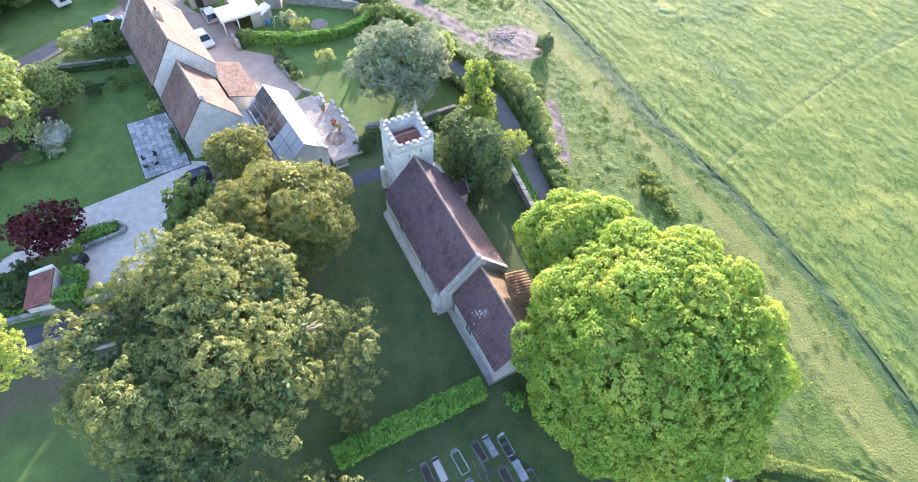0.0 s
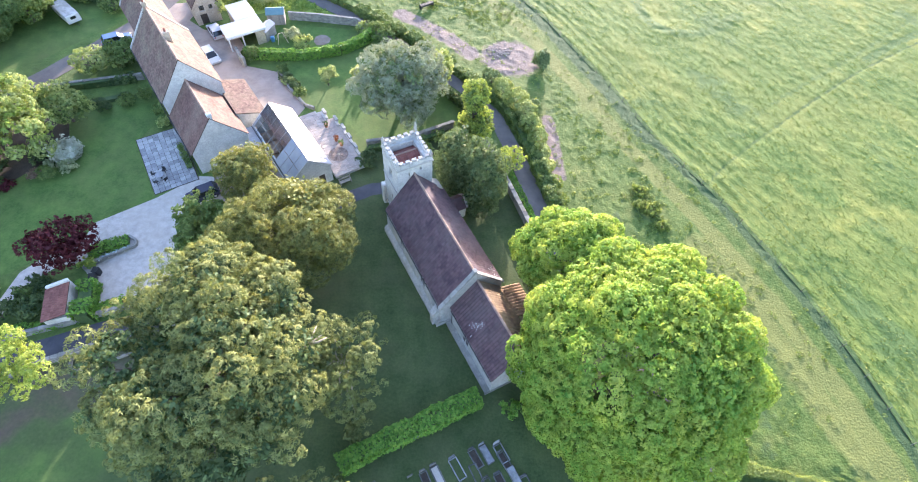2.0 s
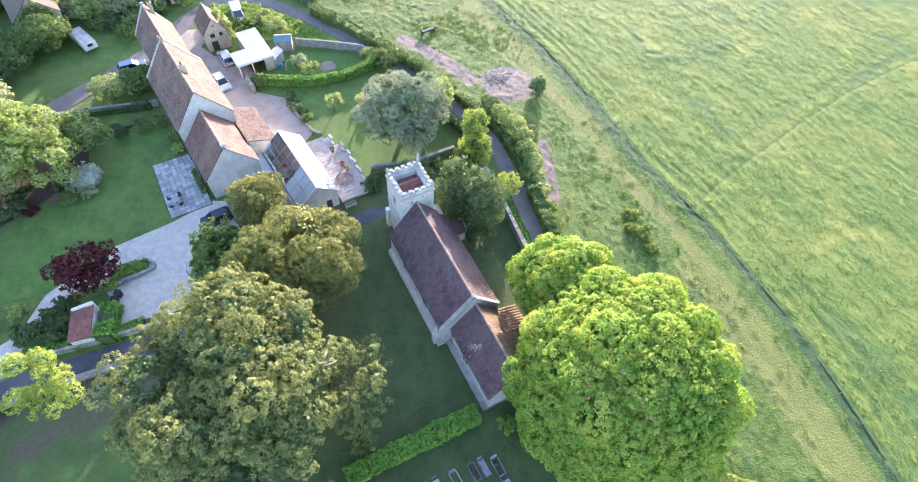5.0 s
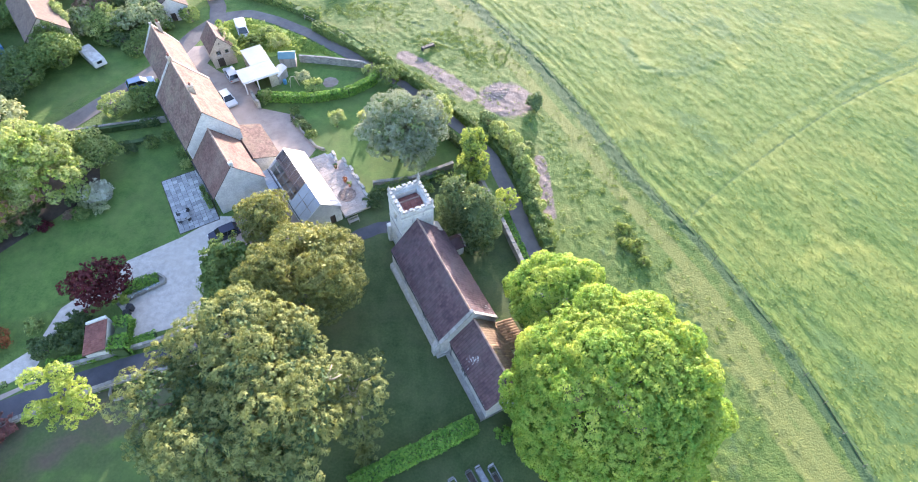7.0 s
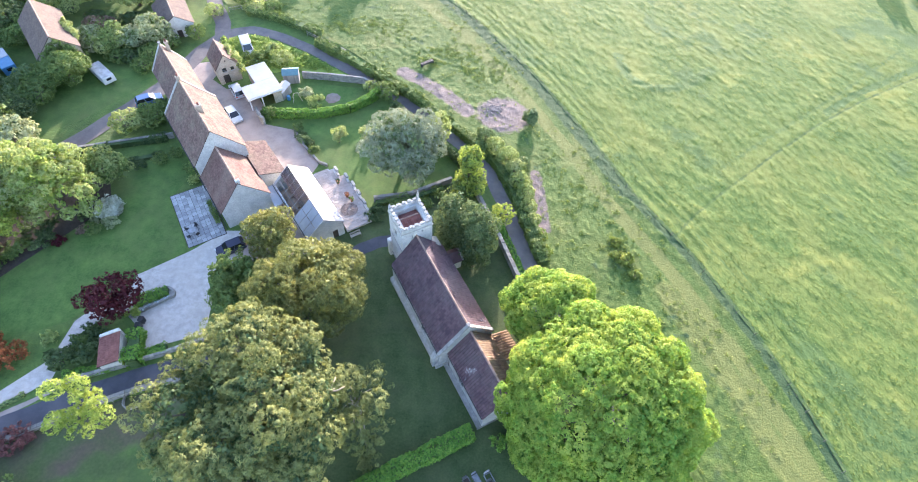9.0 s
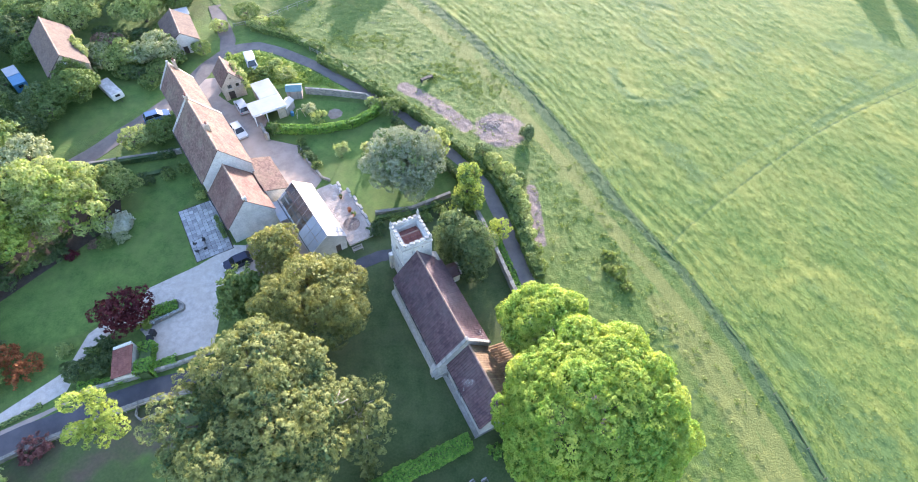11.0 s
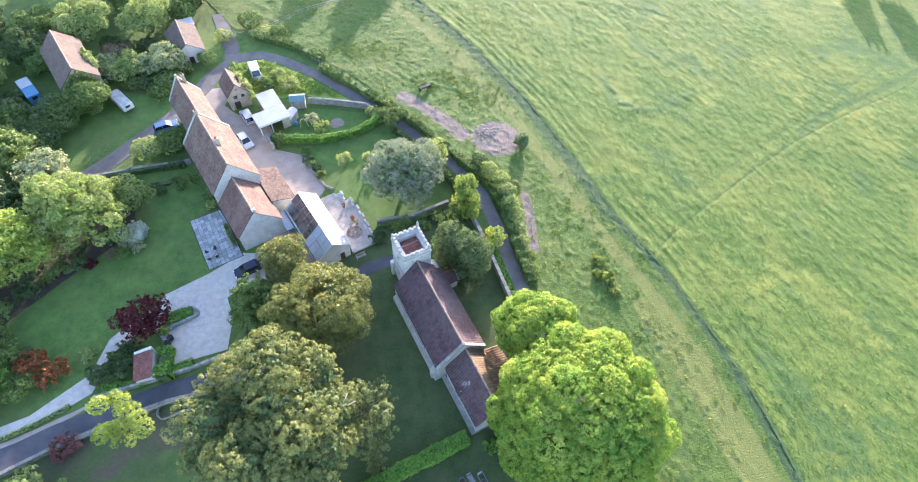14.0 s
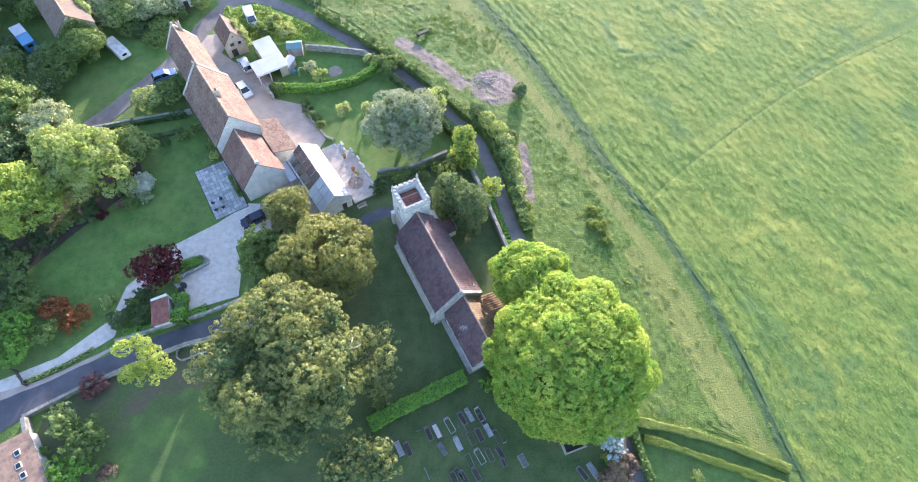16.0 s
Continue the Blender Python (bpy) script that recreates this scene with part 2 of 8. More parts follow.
TEAL_FELT = surface("teal_felt", (0.09, 0.17, 0.19), (0.15, 0.24, 0.25), size=0.6, fine=7, rough=0.85, bump=0.2)
LEAD = surface("lead_sheet", (0.13, 0.13, 0.15), (0.22, 0.22, 0.24), size=0.8, fine=5, rough=0.6, bump=0.15)
BARK = surface("bark", (0.07, 0.055, 0.042), (0.17, 0.14, 0.11), size=0.4, fine=9, bump=0.8, depth=0.06)
PALE_BARK = surface("pale_dead_wood", (0.30, 0.25, 0.18), (0.50, 0.43, 0.33), size=0.4, fine=9, bump=0.5)
MARBLE = surface("pale_grave_stone", (0.15, 0.155, 0.17), (0.31, 0.315, 0.335), size=0.4, fine=6, rough=0.7, bump=0.3, spread=0.4, third=(0.10, 0.11, 0.09), third_size=0.9)
GRAVE_GREY = surface("grey_grave_stone", (0.06, 0.062, 0.06), (0.15, 0.15, 0.15), size=0.4, fine=8, rough=0.85, bump=0.4, spread=0.4, third=(0.06, 0.075, 0.045), third_size=0.9)
GLASS = clear_glass("window_glass")
SMOKED_GLASS = clear_glass("dusty_roof_glass", (0.42, 0.39, 0.40), 0.12)
POTTING_BOARD = surface("worn_potting_floor", (0.28, 0.19, 0.13), (0.55, 0.41, 0.30), size=0.5, fine=5, bump=0.4, third=(0.12, 0.08, 0.06), third_size=0.9)
DARK_GLASS = surface("vehicle_glass", (0.012, 0.014, 0.017), (0.02, 0.023, 0.027), rough=0.08, bump=0, spec=0.6)
RUBBER = surface("tyre_rubber", (0.015, 0.015, 0.015), (0.03, 0.03, 0.03), rough=0.9, bump=0.1)
STEEL = surface("steel", (0.45, 0.45, 0.46), (0.6, 0.6, 0.6), rough=0.35, metal=1.0, bump=0)
IRON = surface("dark_iron", (0.02, 0.02, 0.022), (0.045, 0.045, 0.048), rough=0.6, bump=0.1)
LAMP_RED = surface("lamp_red", (0.3, 0.02, 0.015), (0.4, 0.03, 0.02), rough=0.2, bump=0)
LAMP_CLEAR = surface("lamp_clear", (0.6, 0.6, 0.6), (0.75, 0.75, 0.75), rough=0.15, bump=0)

LEAF_OAK = foliage("oak_leaf", (0.120, 0.272, 0.040), (0.365, 0.480, 0.086), tip=(0.55, 0.575, 0.125), through_light=0.48, size=1.1, island=0.22)
# oak leaf for inner crowns, darkened for the shade in the gaps
LEAF_OAK_INNER = foliage("inner_oak_leaf", (0.10, 0.235, 0.035), (0.27, 0.39, 0.07), through_light=0.5, size=1.1)
LEAF_YEW = foliage("yew_leaf", (0.098, 0.125, 0.038), (0.262, 0.280, 0.082), tip=(0.35, 0.34, 0.10), through_light=0.35)
LEAF_PINE = foliage("pine_needle", (0.096, 0.130, 0.040), (0.300, 0.330, 0.112), tip=(0.375, 0.395, 0.135), through_light=0.32, size=1.4, island=0.2)
LEAF_BLUE = foliage("blue_cedar_needle", (0.165, 0.215, 0.145), (0.34, 0.39, 0.265), tip=(0.34, 0.385, 0.25), through_light=0.25)
LEAF_CYPRESS = foliage("cypress_leaf", (0.085, 0.145, 0.056), (0.22, 0.285, 0.118), through_light=0.3, size=0.8, island=0.3)
LEAF_MAPLE = foliage("maple_leaf", (0.05, 0.008, 0.012), (0.115, 0.022, 0.028), through_light=0.3)
LEAF_LIGHT = foliage("fresh_leaf", (0.19, 0.275, 0.075), (0.39, 0.46, 0.16), tip=(0.44, 0.47, 0.23), through_light=0.4)
LEAF_LIME = foliage("lime_leaf", (0.15, 0.26, 0.05), (0.36, 0.44, 0.10), through_light=0.42)
LEAF_GOLD = foliage("golden_leaf", (0.20, 0.30, 0.05), (0.43, 0.50, 0.11), through_light=0.45)
LEAF_MID = foliage("shrub_leaf", (0.07, 0.135, 0.032), (0.20, 0.27, 0.075), tip=(0.21, 0.27, 0.08), through_light=0.3)
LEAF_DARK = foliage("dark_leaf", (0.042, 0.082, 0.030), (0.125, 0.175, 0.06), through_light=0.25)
LEAF_HEDGE = foliage("hedge_leaf", (0.09, 0.22, 0.032), (0.22, 0.38, 0.06), through_light=0.3, size=0.8)
LEAF_RUST = foliage("rust_leaf", (0.17, 0.055, 0.02), (0.36, 0.14, 0.05), through_light=0.3)
LEAF_GREY = foliage("silver_leaf", (0.21, 0.26, 0.13), (0.42, 0.46, 0.26), through_light=0.3)
LEAF_ICE = foliage("ice_blue_leaf", (0.30, 0.40, 0.42), (0.52, 0.62, 0.64), through_light=0.25)
LEAF_BLOSSOM = foliage("white_blossom", (0.36, 0.40, 0.30), (0.58, 0.60, 0.50), through_light=0.25, size=0.5)
LEAF_REDTWIG = foliage("red_twig", (0.12, 0.05, 0.045), (0.24, 0.10, 0.085), through_light=0.1)
LEAF_TWIG = foliage("bare_twig", (0.13, 0.085, 0.06), (0.28, 0.20, 0.14), through_light=0.1)
LEAF_STRAW = foliage("straw_blade", (0.16, 0.23, 0.055), (0.34, 0.40, 0.13), through_light=0.4)
LEAF_HAY = foliage("hay_blade", (0.115, 0.180, 0.030), (0.255, 0.285, 0.075), through_light=0.35, size=4.0)
LEAF_FIELD = foliage("meadow_blade", (0.13, 0.20, 0.035), (0.27, 0.33, 0.09), through_light=0.4)


# ---- shaping ----
class Shape:
    """Collects the vertices and faces of one mesh."""

    def __init__(self):
        self.v, self.f = [], []

    def add(self, verts, faces):
        k = len(self.v)
        self.v.extend(tuple(p) for p in verts)
        self.f.extend(tuple(k + i for i in q) for q in faces)
        return self

    def hexa(self, low, high):
        """A block from four low corners (anticlockwise from above) and four high ones."""
        return self.add([*low, *high], [(3, 2, 1, 0), (4, 5, 6, 7), (0, 1, 5, 4), (1, 2, 6, 5), (2, 3, 7, 6), (3, 0, 4, 7)])

    def box(self, x0, y0, z0, x1, y1, z1, m=None, chamfer=0.0):
        c = chamfer
        if not c:
            low = [(x0, y0, z0), (x1, y0, z0), (x1, y1, z0), (x0, y1, z0)]
            high = [(x, y, z1) for x, y, _ in low]
            if m is not None:
                low, high = [m @ Vector(p) for p in low], [m @ Vector(p) for p in high]
            return self.hexa(low, high)
        rings = [(z0, c), (z0 + c, 0), (z1 - c, 0), (z1, c)]
        verts = [(x, y, z) for z, i in rings for x, y in ((x0 + c, y0 + i), (x1 - c, y0 + i), (x1 - i, y0 + c), (x1 - i, y1 - c), (x1 - c, y1 - i), (x0 + c, y1 - i), (x0 + i, y1 - c), (x0 + i, y0 + c))]
        if m is not None:
            verts = [m @ Vector(p) for p in verts]
        faces = [(7, 6, 5, 4, 3, 2, 1, 0), tuple(range(24, 32))]
        faces += [(8 * r + k, 8 * r + (k + 1) % 8, 8 * r + 8 + (k + 1) % 8, 8 * r + 8 + k) for r in range(3) for k in range(8)]
        return self.add(verts, faces)

    def tube(self, points, radii, sides=7, cap=True):
        points = [Vector(p) for p in points]
        rings = []
        for k, p in enumerate(points):
            way = (points[min(k + 1, len(points) - 1)] - points[max(k - 1, 0)]).normalized()
            a = way.orthogonal().normalized()
            c = way.cross(a)
            rings.append([p + (a * math.cos(w) + c * math.sin(w)) * radii[k] for w in (2 * math.pi * s / sides for s in range(sides))])
        verts = [q for r in rings for q in r]
        faces = [(k * sides + s, k * sides + (s + 1) % sides, (k + 1) * sides + (s + 1) % sides, (k + 1) * sides + s) for k in range(len(points) - 1) for s in range(sides)]
        if cap:
            faces += [tuple(range(sides - 1, -1, -1)), tuple((len(points) - 1) * sides + s for s in range(sides))]
        return self.add(verts, faces)

    def prism(self, outline, axis_from, axis_to):
        """Extrudes an outline (3D points) from one offset to another."""
        n = len(outline)
        a, c = Vector(axis_from), Vector(axis_to)
        verts = [Vector(p) + a for p in outline] + [Vector(p) + c for p in outline]
        return self.add(verts, [tuple(range(n - 1, -1, -1)), tuple(range(n, 2 * n))] + [(k, (k + 1) % n, n + (k + 1) % n, n + k) for k in range(n)])

    def mesh(self, name, material, smooth=False, weld=False):
        me = bpy.data.meshes.new(name)
        me.from_pydata([tuple(p) for p in self.v], [], self.f)
        if weld:
            bm = bmesh.new()
            bm.from_mesh(me)
            bmesh.ops.remove_doubles(bm, verts=bm.verts[:], dist=0.0005)
            bm.to_mesh(me)
            bm.free()
        me.materials.append(material)
        if smooth:
            me.polygons.foreach_set("use_smooth", [True] * len(me.polygons))
        me.update()
        return me


def part(name, shape, material, parent, label="", smooth=False, weld=False):
    """One mesh object under a thing or a part."""
    ob = new(name, shape.mesh(name, material, smooth, weld) if isinstance(shape, Shape) else shape)
    ob.parent = parent
    if label:
        ob["label"] = label
    return ob


def thing(name, m, label, category, group="", kind=""):
    """An Empty at a thing's base, to carry its parts."""
    ob = new(name)
    ob.matrix_basis = m
    ob.empty_display_size = 0.3
    return tagged(ob, label, category, group, kind)


def solid(name, shape, material, m, label, category, group="", kind="", smooth=False):
    ob = new(name, shape.mesh(name, material, smooth))
    ob.matrix_basis = m
    return tagged(ob, label, category, group, kind)


def frame_of(x, y, ax, ay, z=None):
    """A pose at a place on the ground whose x axis runs along (ax, ay)."""
    return pose(x, y, H(x, y) if z is None else z, 0, 0, math.degrees(math.atan2(ay, ax)))


def leaf_mesh(name, centres, normals, sizes, material, aspect=1.0, droop=0.15, thin=0.62):
    """Many small folded leaves or sprays: one four-cornered blade each."""
    n = len(centres)
    normals = normals / np.linalg.norm(normals, axis=1)[:, None]
    helper = RNG.normal(size=(n, 3))
    a = np.cross(normals, helper)
    a /= np.linalg.norm(a, axis=1)[:, None] + 1e-9
    c = np.cross(normals, a)
    s = sizes[:, None]
    lift = normals * s * droop
    co = np.empty((n, 4, 3))
    co[:, 0], co[:, 1] = centres - a * s * aspect - lift, centres - c * s * thin + lift
    co[:, 2], co[:, 3] = centres + a * s * aspect - lift, centres + c * s * thin + lift
    me = bpy.data.meshes.new(name)
    me.vertices.add(4 * n)
    me.vertices.foreach_set("co", co.ravel())
    me.loops.add(4 * n)
    me.loops.foreach_set("vertex_index", np.arange(4 * n))
    me.polygons.add(n)
    me.polygons.foreach_set("loop_start", np.arange(0, 4 * n, 4))
    me.polygons.foreach_set("loop_total", np.full(n, 4))
    me.materials.append(material)
    me.update()
    me.validate()
    return me


def directions(n, low=-1.0):
    z = RNG.uniform(low, 1, n)
    w = RNG.uniform(0, 2 * math.pi, n)
    r = np.sqrt(1 - z * z)
    return np.stack([r * np.cos(w), r * np.sin(w), z], 1)


def even_directions(n, low=-1.0):
    """Directions spread evenly over a sphere above a height, a little shaken."""
    z = 1 - (1 - low) * (np.arange(n) + 0.5) / n
    w = np.arange(n) * 2.399963 + RNG.uniform(0, 6.28)
    r = np.sqrt(np.maximum(0, 1 - z * z))
    d = np.stack([r * np.cos(w), r * np.sin(w), z], 1) + RNG.normal(size=(n, 3)) * 0.9 / math.sqrt(n)
    return d / np.linalg.norm(d, axis=1)[:, None]


def crown_mesh(name, lobes, material, leaf=0.3, count=8000, even=False, clump=0.9, per=60, low=-0.6, aspect=1.0, floor_z=0.3, hollow=0.55, flat=1.0, outward=0.7, lift=0.3, rough=0.75, thin=0.62):
    """A crown of leaf clumps on the skins of several lobes (x, y, z, rx, ry, rz), uneven, with gaps."""
    if count > 7000:
        leaf, per, count = leaf * 0.70, int(per * 1.7), int(count * 1.9)
    else:
        leaf, per, count = leaf * 0.80, int(per * 1.2), int(count * 1.25)
    weight = np.array([l[3] * l[4] + l[3] * l[5] + l[4] * l[5] for l in lobes])
    weight /= weight.sum()
    cs, ns = [], []
    for lobe, w in zip(lobes, weight):
        k = max(3, int(count * w / per))
        d = even_directions(k, low) if even else directions(k, low)
        wobble = 1 + 0.10 * np.sin(d[:, 0] * 5.1 + lobe[0]) + 0.08 * np.sin(d[:, 1] * 6.3 + lobe[1] * 2) + 0.06 * np.sin(d[:, 2] * 8 + d[:, 0] * 4)
        rr = wobble * (1 - hollow * RNG.uniform(0, 1, k) ** 2.6)
        centre = np.array(lobe[:3]) + d * rr[:, None] * np.array(lobe[3:])
        if even:
            inside = np.zeros(k, bool)
            for other in lobes:
                if other is not lobe:
                    inside |= (((centre - np.array(other[:3])) / np.array(other[3:])) ** 2).sum(1) < 0.72
            centre, d = centre[~inside], d[~inside]
            k = len(centre)
            if not k:
                continue
        size = clump * RNG.uniform(0.55, 1.25, k)
        e = directions(k * per, -0.55)
        owner = np.repeat(np.arange(k), per)
        spread = size[owner][:, None] * RNG.uniform(0.35, 1.15, (k * per, 1)) * RNG.uniform(0.6, 1.3, (k, 3))[owner]
        p = centre[owner] + e * spread * np.array([1, 1, flat])
        nrm = e * outward + d[owner] * 0.7 + RNG.normal(size=(k * per, 3)) * rough + np.array([0, 0, lift])
        cs.append(p)
        ns.append(nrm)
    cs, ns = np.concatenate(cs), np.concatenate(ns)
    keep = cs[:, 2] > floor_z
    cs, ns = cs[keep], ns[keep]
    return leaf_mesh(name, cs, ns, leaf * RNG.uniform(0.6, 1.35, len(cs)), material, aspect, thin=thin)


def puffs_mesh(name, lobes, material, puff=0.45, spacing=0.62, per=42, leaf=0.13, low=-0.8, aspect=1.1, thin=0.7, rough=0.45, fluff=0.8, floor_z=0.6, keep=1.0, squash=0.85, overlap=0.80):
    """A crown of rounded leaf tufts sitting close together on the skins of many boughs (x, y, z, rx, ry, rz)."""
    table = np.array(lobes, float)
    cs, ns = [], []
    for lobe in table:
        a, b, c = lobe[3:]
        area = 4 * math.pi * (((a * b) ** 1.6 + (a * c) ** 1.6 + (b * c) ** 1.6) / 3) ** (1 / 1.6)
        k = max(4, int(area * (1 - low) / 2 / spacing ** 2 * keep))
        d = even_directions(k, low)
        at = lobe[:3] + d * lobe[3:] * RNG.uniform(0.93, 1.05, (k, 1))
        hidden = np.zeros(k, bool)
        for other in table:
            if other is not lobe:
                hidden |= (((at - other[:3]) / other[3:]) ** 2).sum(1) < overlap
        hidden |= at[:, 2] < floor_z
        at, d = at[~hidden], (d / lobe[3:])[~hidden]
        k = len(at)
        if not k:
            continue
        d /= np.linalg.norm(d, axis=1)[:, None]
        owner = np.repeat(np.arange(k), per)
        e = RNG.normal(size=(k * per, 3))
        e /= np.linalg.norm(e, axis=1)[:, None]
        e += d[owner] * 0.75
        e /= np.linalg.norm(e, axis=1)[:, None]
        size = puff * RNG.uniform(0.65, 1.3, k)
        p = at[owner] + e * (size[owner] * RNG.uniform(0.62, 1.05, k * per))[:, None] * np.array([1, 1, squash])
        cs.append(p)
        ns.append(e * fluff + d[owner] * 0.45 + RNG.normal(size=(k * per, 3)) * rough)
    cs, ns = np.concatenate(cs), np.concatenate(ns)
    return leaf_mesh(name, cs, ns, leaf * RNG.uniform(0.65, 1.3, len(cs)), material, aspect, thin=thin)


def boughs_on(lobes, share, size, flat=0.8, low=-0.7, seed=1, jitter=0.12, proud=0.35, miss=0.0):
    """Smaller rounded boughs all over the skins of larger lobes, some proud of them, some missing."""
    g = np.random.default_rng(seed)
    out = []
    for x, y, z, a, b, c in lobes:
        k = max(3, int(share * (a * b + a * c + b * c) / size ** 2))
        for i in range(k):
            e = 1 - (1 - low) * (i + 0.5) / k + g.uniform(-0.1, 0.1)
            w = i * 2.399963 + g.uniform(0, 1.4) + seed
            q = math.sqrt(max(0, 1 - e * e))
            r = size * g.uniform(0.6, 1.35)
            s = 1 - proud * r / max(a, b) + g.uniform(-jitter, jitter)
            if g.uniform() > miss:
                out.append((x + q * math.cos(w) * a * s, y + q * math.sin(w) * b * s, z + e * c * s, r, r * g.uniform(0.8, 1.15), r * flat))
    return out


def limbs(shape, base_r, fork, targets, lean=(0, 0)):
    """A tapered trunk up to the fork and bent limbs to the targets."""
    top = Vector((lean[0], lean[1], fork))
    shape.tube([(0, 0, -0.3), (0.03, 0, 0.3), top * 0.5, top], [base_r * 1.35, base_r * 1.05, base_r * 0.9, base_r * 0.75], 9)
    for t in targets:
        t = Vector(t)
        mid = top.lerp(t, 0.5) + Vector((RNG.uniform(-0.4, 0.4), RNG.uniform(-0.4, 0.4), 0.12 * (t - top).length))
        shape.tube([top * 0.96, top.lerp(mid, 0.5) + Vector((0, 0, 0.1)), mid, t], [base_r * 0.55, base_r * 0.42, base_r * 0.3, base_r * 0.08], 6)
    return shape


def tree(name, x, y, lobes, leaf_material, label, category="tree", trunk=0.3, fork=2.0, bark=None, group="", inner=None, inner_count=9000, inner_size=0.88, boughs=None, **how):
    """A tree: trunk with limbs, and a crown; lobes are relative to its foot. With boughs, the crown is made of leaf tufts on them."""
    ob = thing(name, pose(x, y, H(x, y)), label, category, group)
    part("trunk", limbs(Shape(), trunk, fork, [(l[0] + RNG.uniform(-0.3, 0.3) * l[3], l[1] + RNG.uniform(-0.3, 0.3) * l[4], l[2] + RNG.uniform(-0.1, 0.5) * l[5]) for l in lobes for _ in range(2)]), bark or BARK, ob, smooth=True)
    if boughs:
        part("crown", puffs_mesh("crown", boughs, leaf_material, **how), leaf_material, ob)
    else:
        part("crown", crown_mesh("crown", lobes, leaf_material, **how), leaf_material, ob)
    # usually a darker leaf, which stands in for shade between the boughs
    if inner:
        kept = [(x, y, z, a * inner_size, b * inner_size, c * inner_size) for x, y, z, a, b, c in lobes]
        part("inner_crown", crown_mesh("inner_crown", kept, inner, leaf=0.30, count=inner_count, clump=0.8, per=22, hollow=0.06, floor_z=0.8, even=True, low=how.get("low", -0.6)), inner, ob, "inner foliage filling the gaps, on most trees darkened as shade")
    return ob


def ball_lobes(cx, cy, cz, r, rz, n=9, share=0.55, seed=1, core=0.80):
    """Lobes that together make a rounded, lumpy crown."""
    g = np.random.default_rng(seed)
    out = [(cx, cy, cz, r * core, r * core, rz * (core + 0.02))]
    for k in range(n):
        w = 2.4 * k + g.uniform(-0.3, 0.3)
        e = g.uniform(-0.35, 0.75)
        q = math.sqrt(max(0.1, 1 - e * e))
        s = g.uniform(0.8, 1.15) * share
        out.append((cx + math.cos(w) * q * r * (1 - s * 0.85), cy + math.sin(w) * q * r * (1 - s * 0.85), cz + e * rz * (1 - s * 0.7), r * s, r * s, rz * s))
    return out


def hedge(name, points, width, height, material, label, leaf=0.14, density=60, category="hedge", wave=0.12, group="", core=None):
    """A hedge along a line: a rough woody body, and leaves all over its faces."""
    x0, y0 = points[0]
    ob = thing(name, pose(x0, y0, H(x0, y0)), label, category, group)
    zero = H(x0, y0)
    body, cs, ns = Shape(), [], []
    for (ax, ay), (bx, by) in zip(points[:-1], points[1:]):
        length = math.hypot(bx - ax, by - ay)
        ux, uy = (bx - ax) / length, (by - ay) / length
        steps = max(1, int(length / 1.0))
        for k in range(steps):
            p0, p1 = k / steps, (k + 1) / steps
            ends = []
            for q in (p0, p1):
                x, y = ax + (bx - ax) * q, ay + (by - ay) * q
                ends.append((x - x0, y - y0, H(x, y) - zero))
            hw, hh = width * 0.36, height * 0.82
            low = [(ends[0][0] + uy * hw, ends[0][1] - ux * hw, ends[0][2] - 0.15), (ends[1][0] + uy * hw, ends[1][1] - ux * hw, ends[1][2] - 0.15), (ends[1][0] - uy * hw, ends[1][1] + ux * hw, ends[1][2] - 0.15), (ends[0][0] - uy * hw, ends[0][1] + ux * hw, ends[0][2] - 0.15)]
            body.hexa(low, [(a, c, z + hh + 0.15) for a, c, z in low])
        n = int(density * length * (width + 2 * height))
        along = RNG.uniform(0, length, n)
        pick = RNG.uniform(0, width + 2 * height, n)
        side = np.where(pick < width, 0, np.where(pick < width + height, 1, -1))
        lx, ly = ax + ux * along, ay + uy * along
        bulge = 1 + wave * (1.1 * swell(lx, ly, 2.3, 21) + 0.9 * swell(lx, ly, 0.9, 22))
        across = np.where(side == 0, RNG.uniform(-0.5, 0.5, n) * width, side * width * 0.5) * bulge + RNG.normal(0, 0.06, n)
        up = np.where(side == 0, height * bulge, RNG.uniform(0.03, 1, n) * height * bulge) + RNG.normal(0, 0.06, n)
        px, py = ax + ux * along - uy * across, ay + uy * along + ux * across
        base = np.array([H(a, c) for a, c in zip(px, py)]) - zero
        cs.append(np.stack([px - x0, py - y0, base + np.maximum(up, 0.03)], 1))
        nn = np.stack([-uy * side, ux * side, np.where(side == 0, 1.0, 0.25)], 1) + RNG.normal(size=(n, 3)) * 0.5
        ns.append(nn)
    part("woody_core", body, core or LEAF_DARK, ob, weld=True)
    cs, ns = np.concatenate(cs), np.concatenate(ns)
    part("leaves", leaf_mesh("leaves", cs, ns, leaf * RNG.uniform(0.6, 1.4, len(cs)), material), material, ob)
    return ob


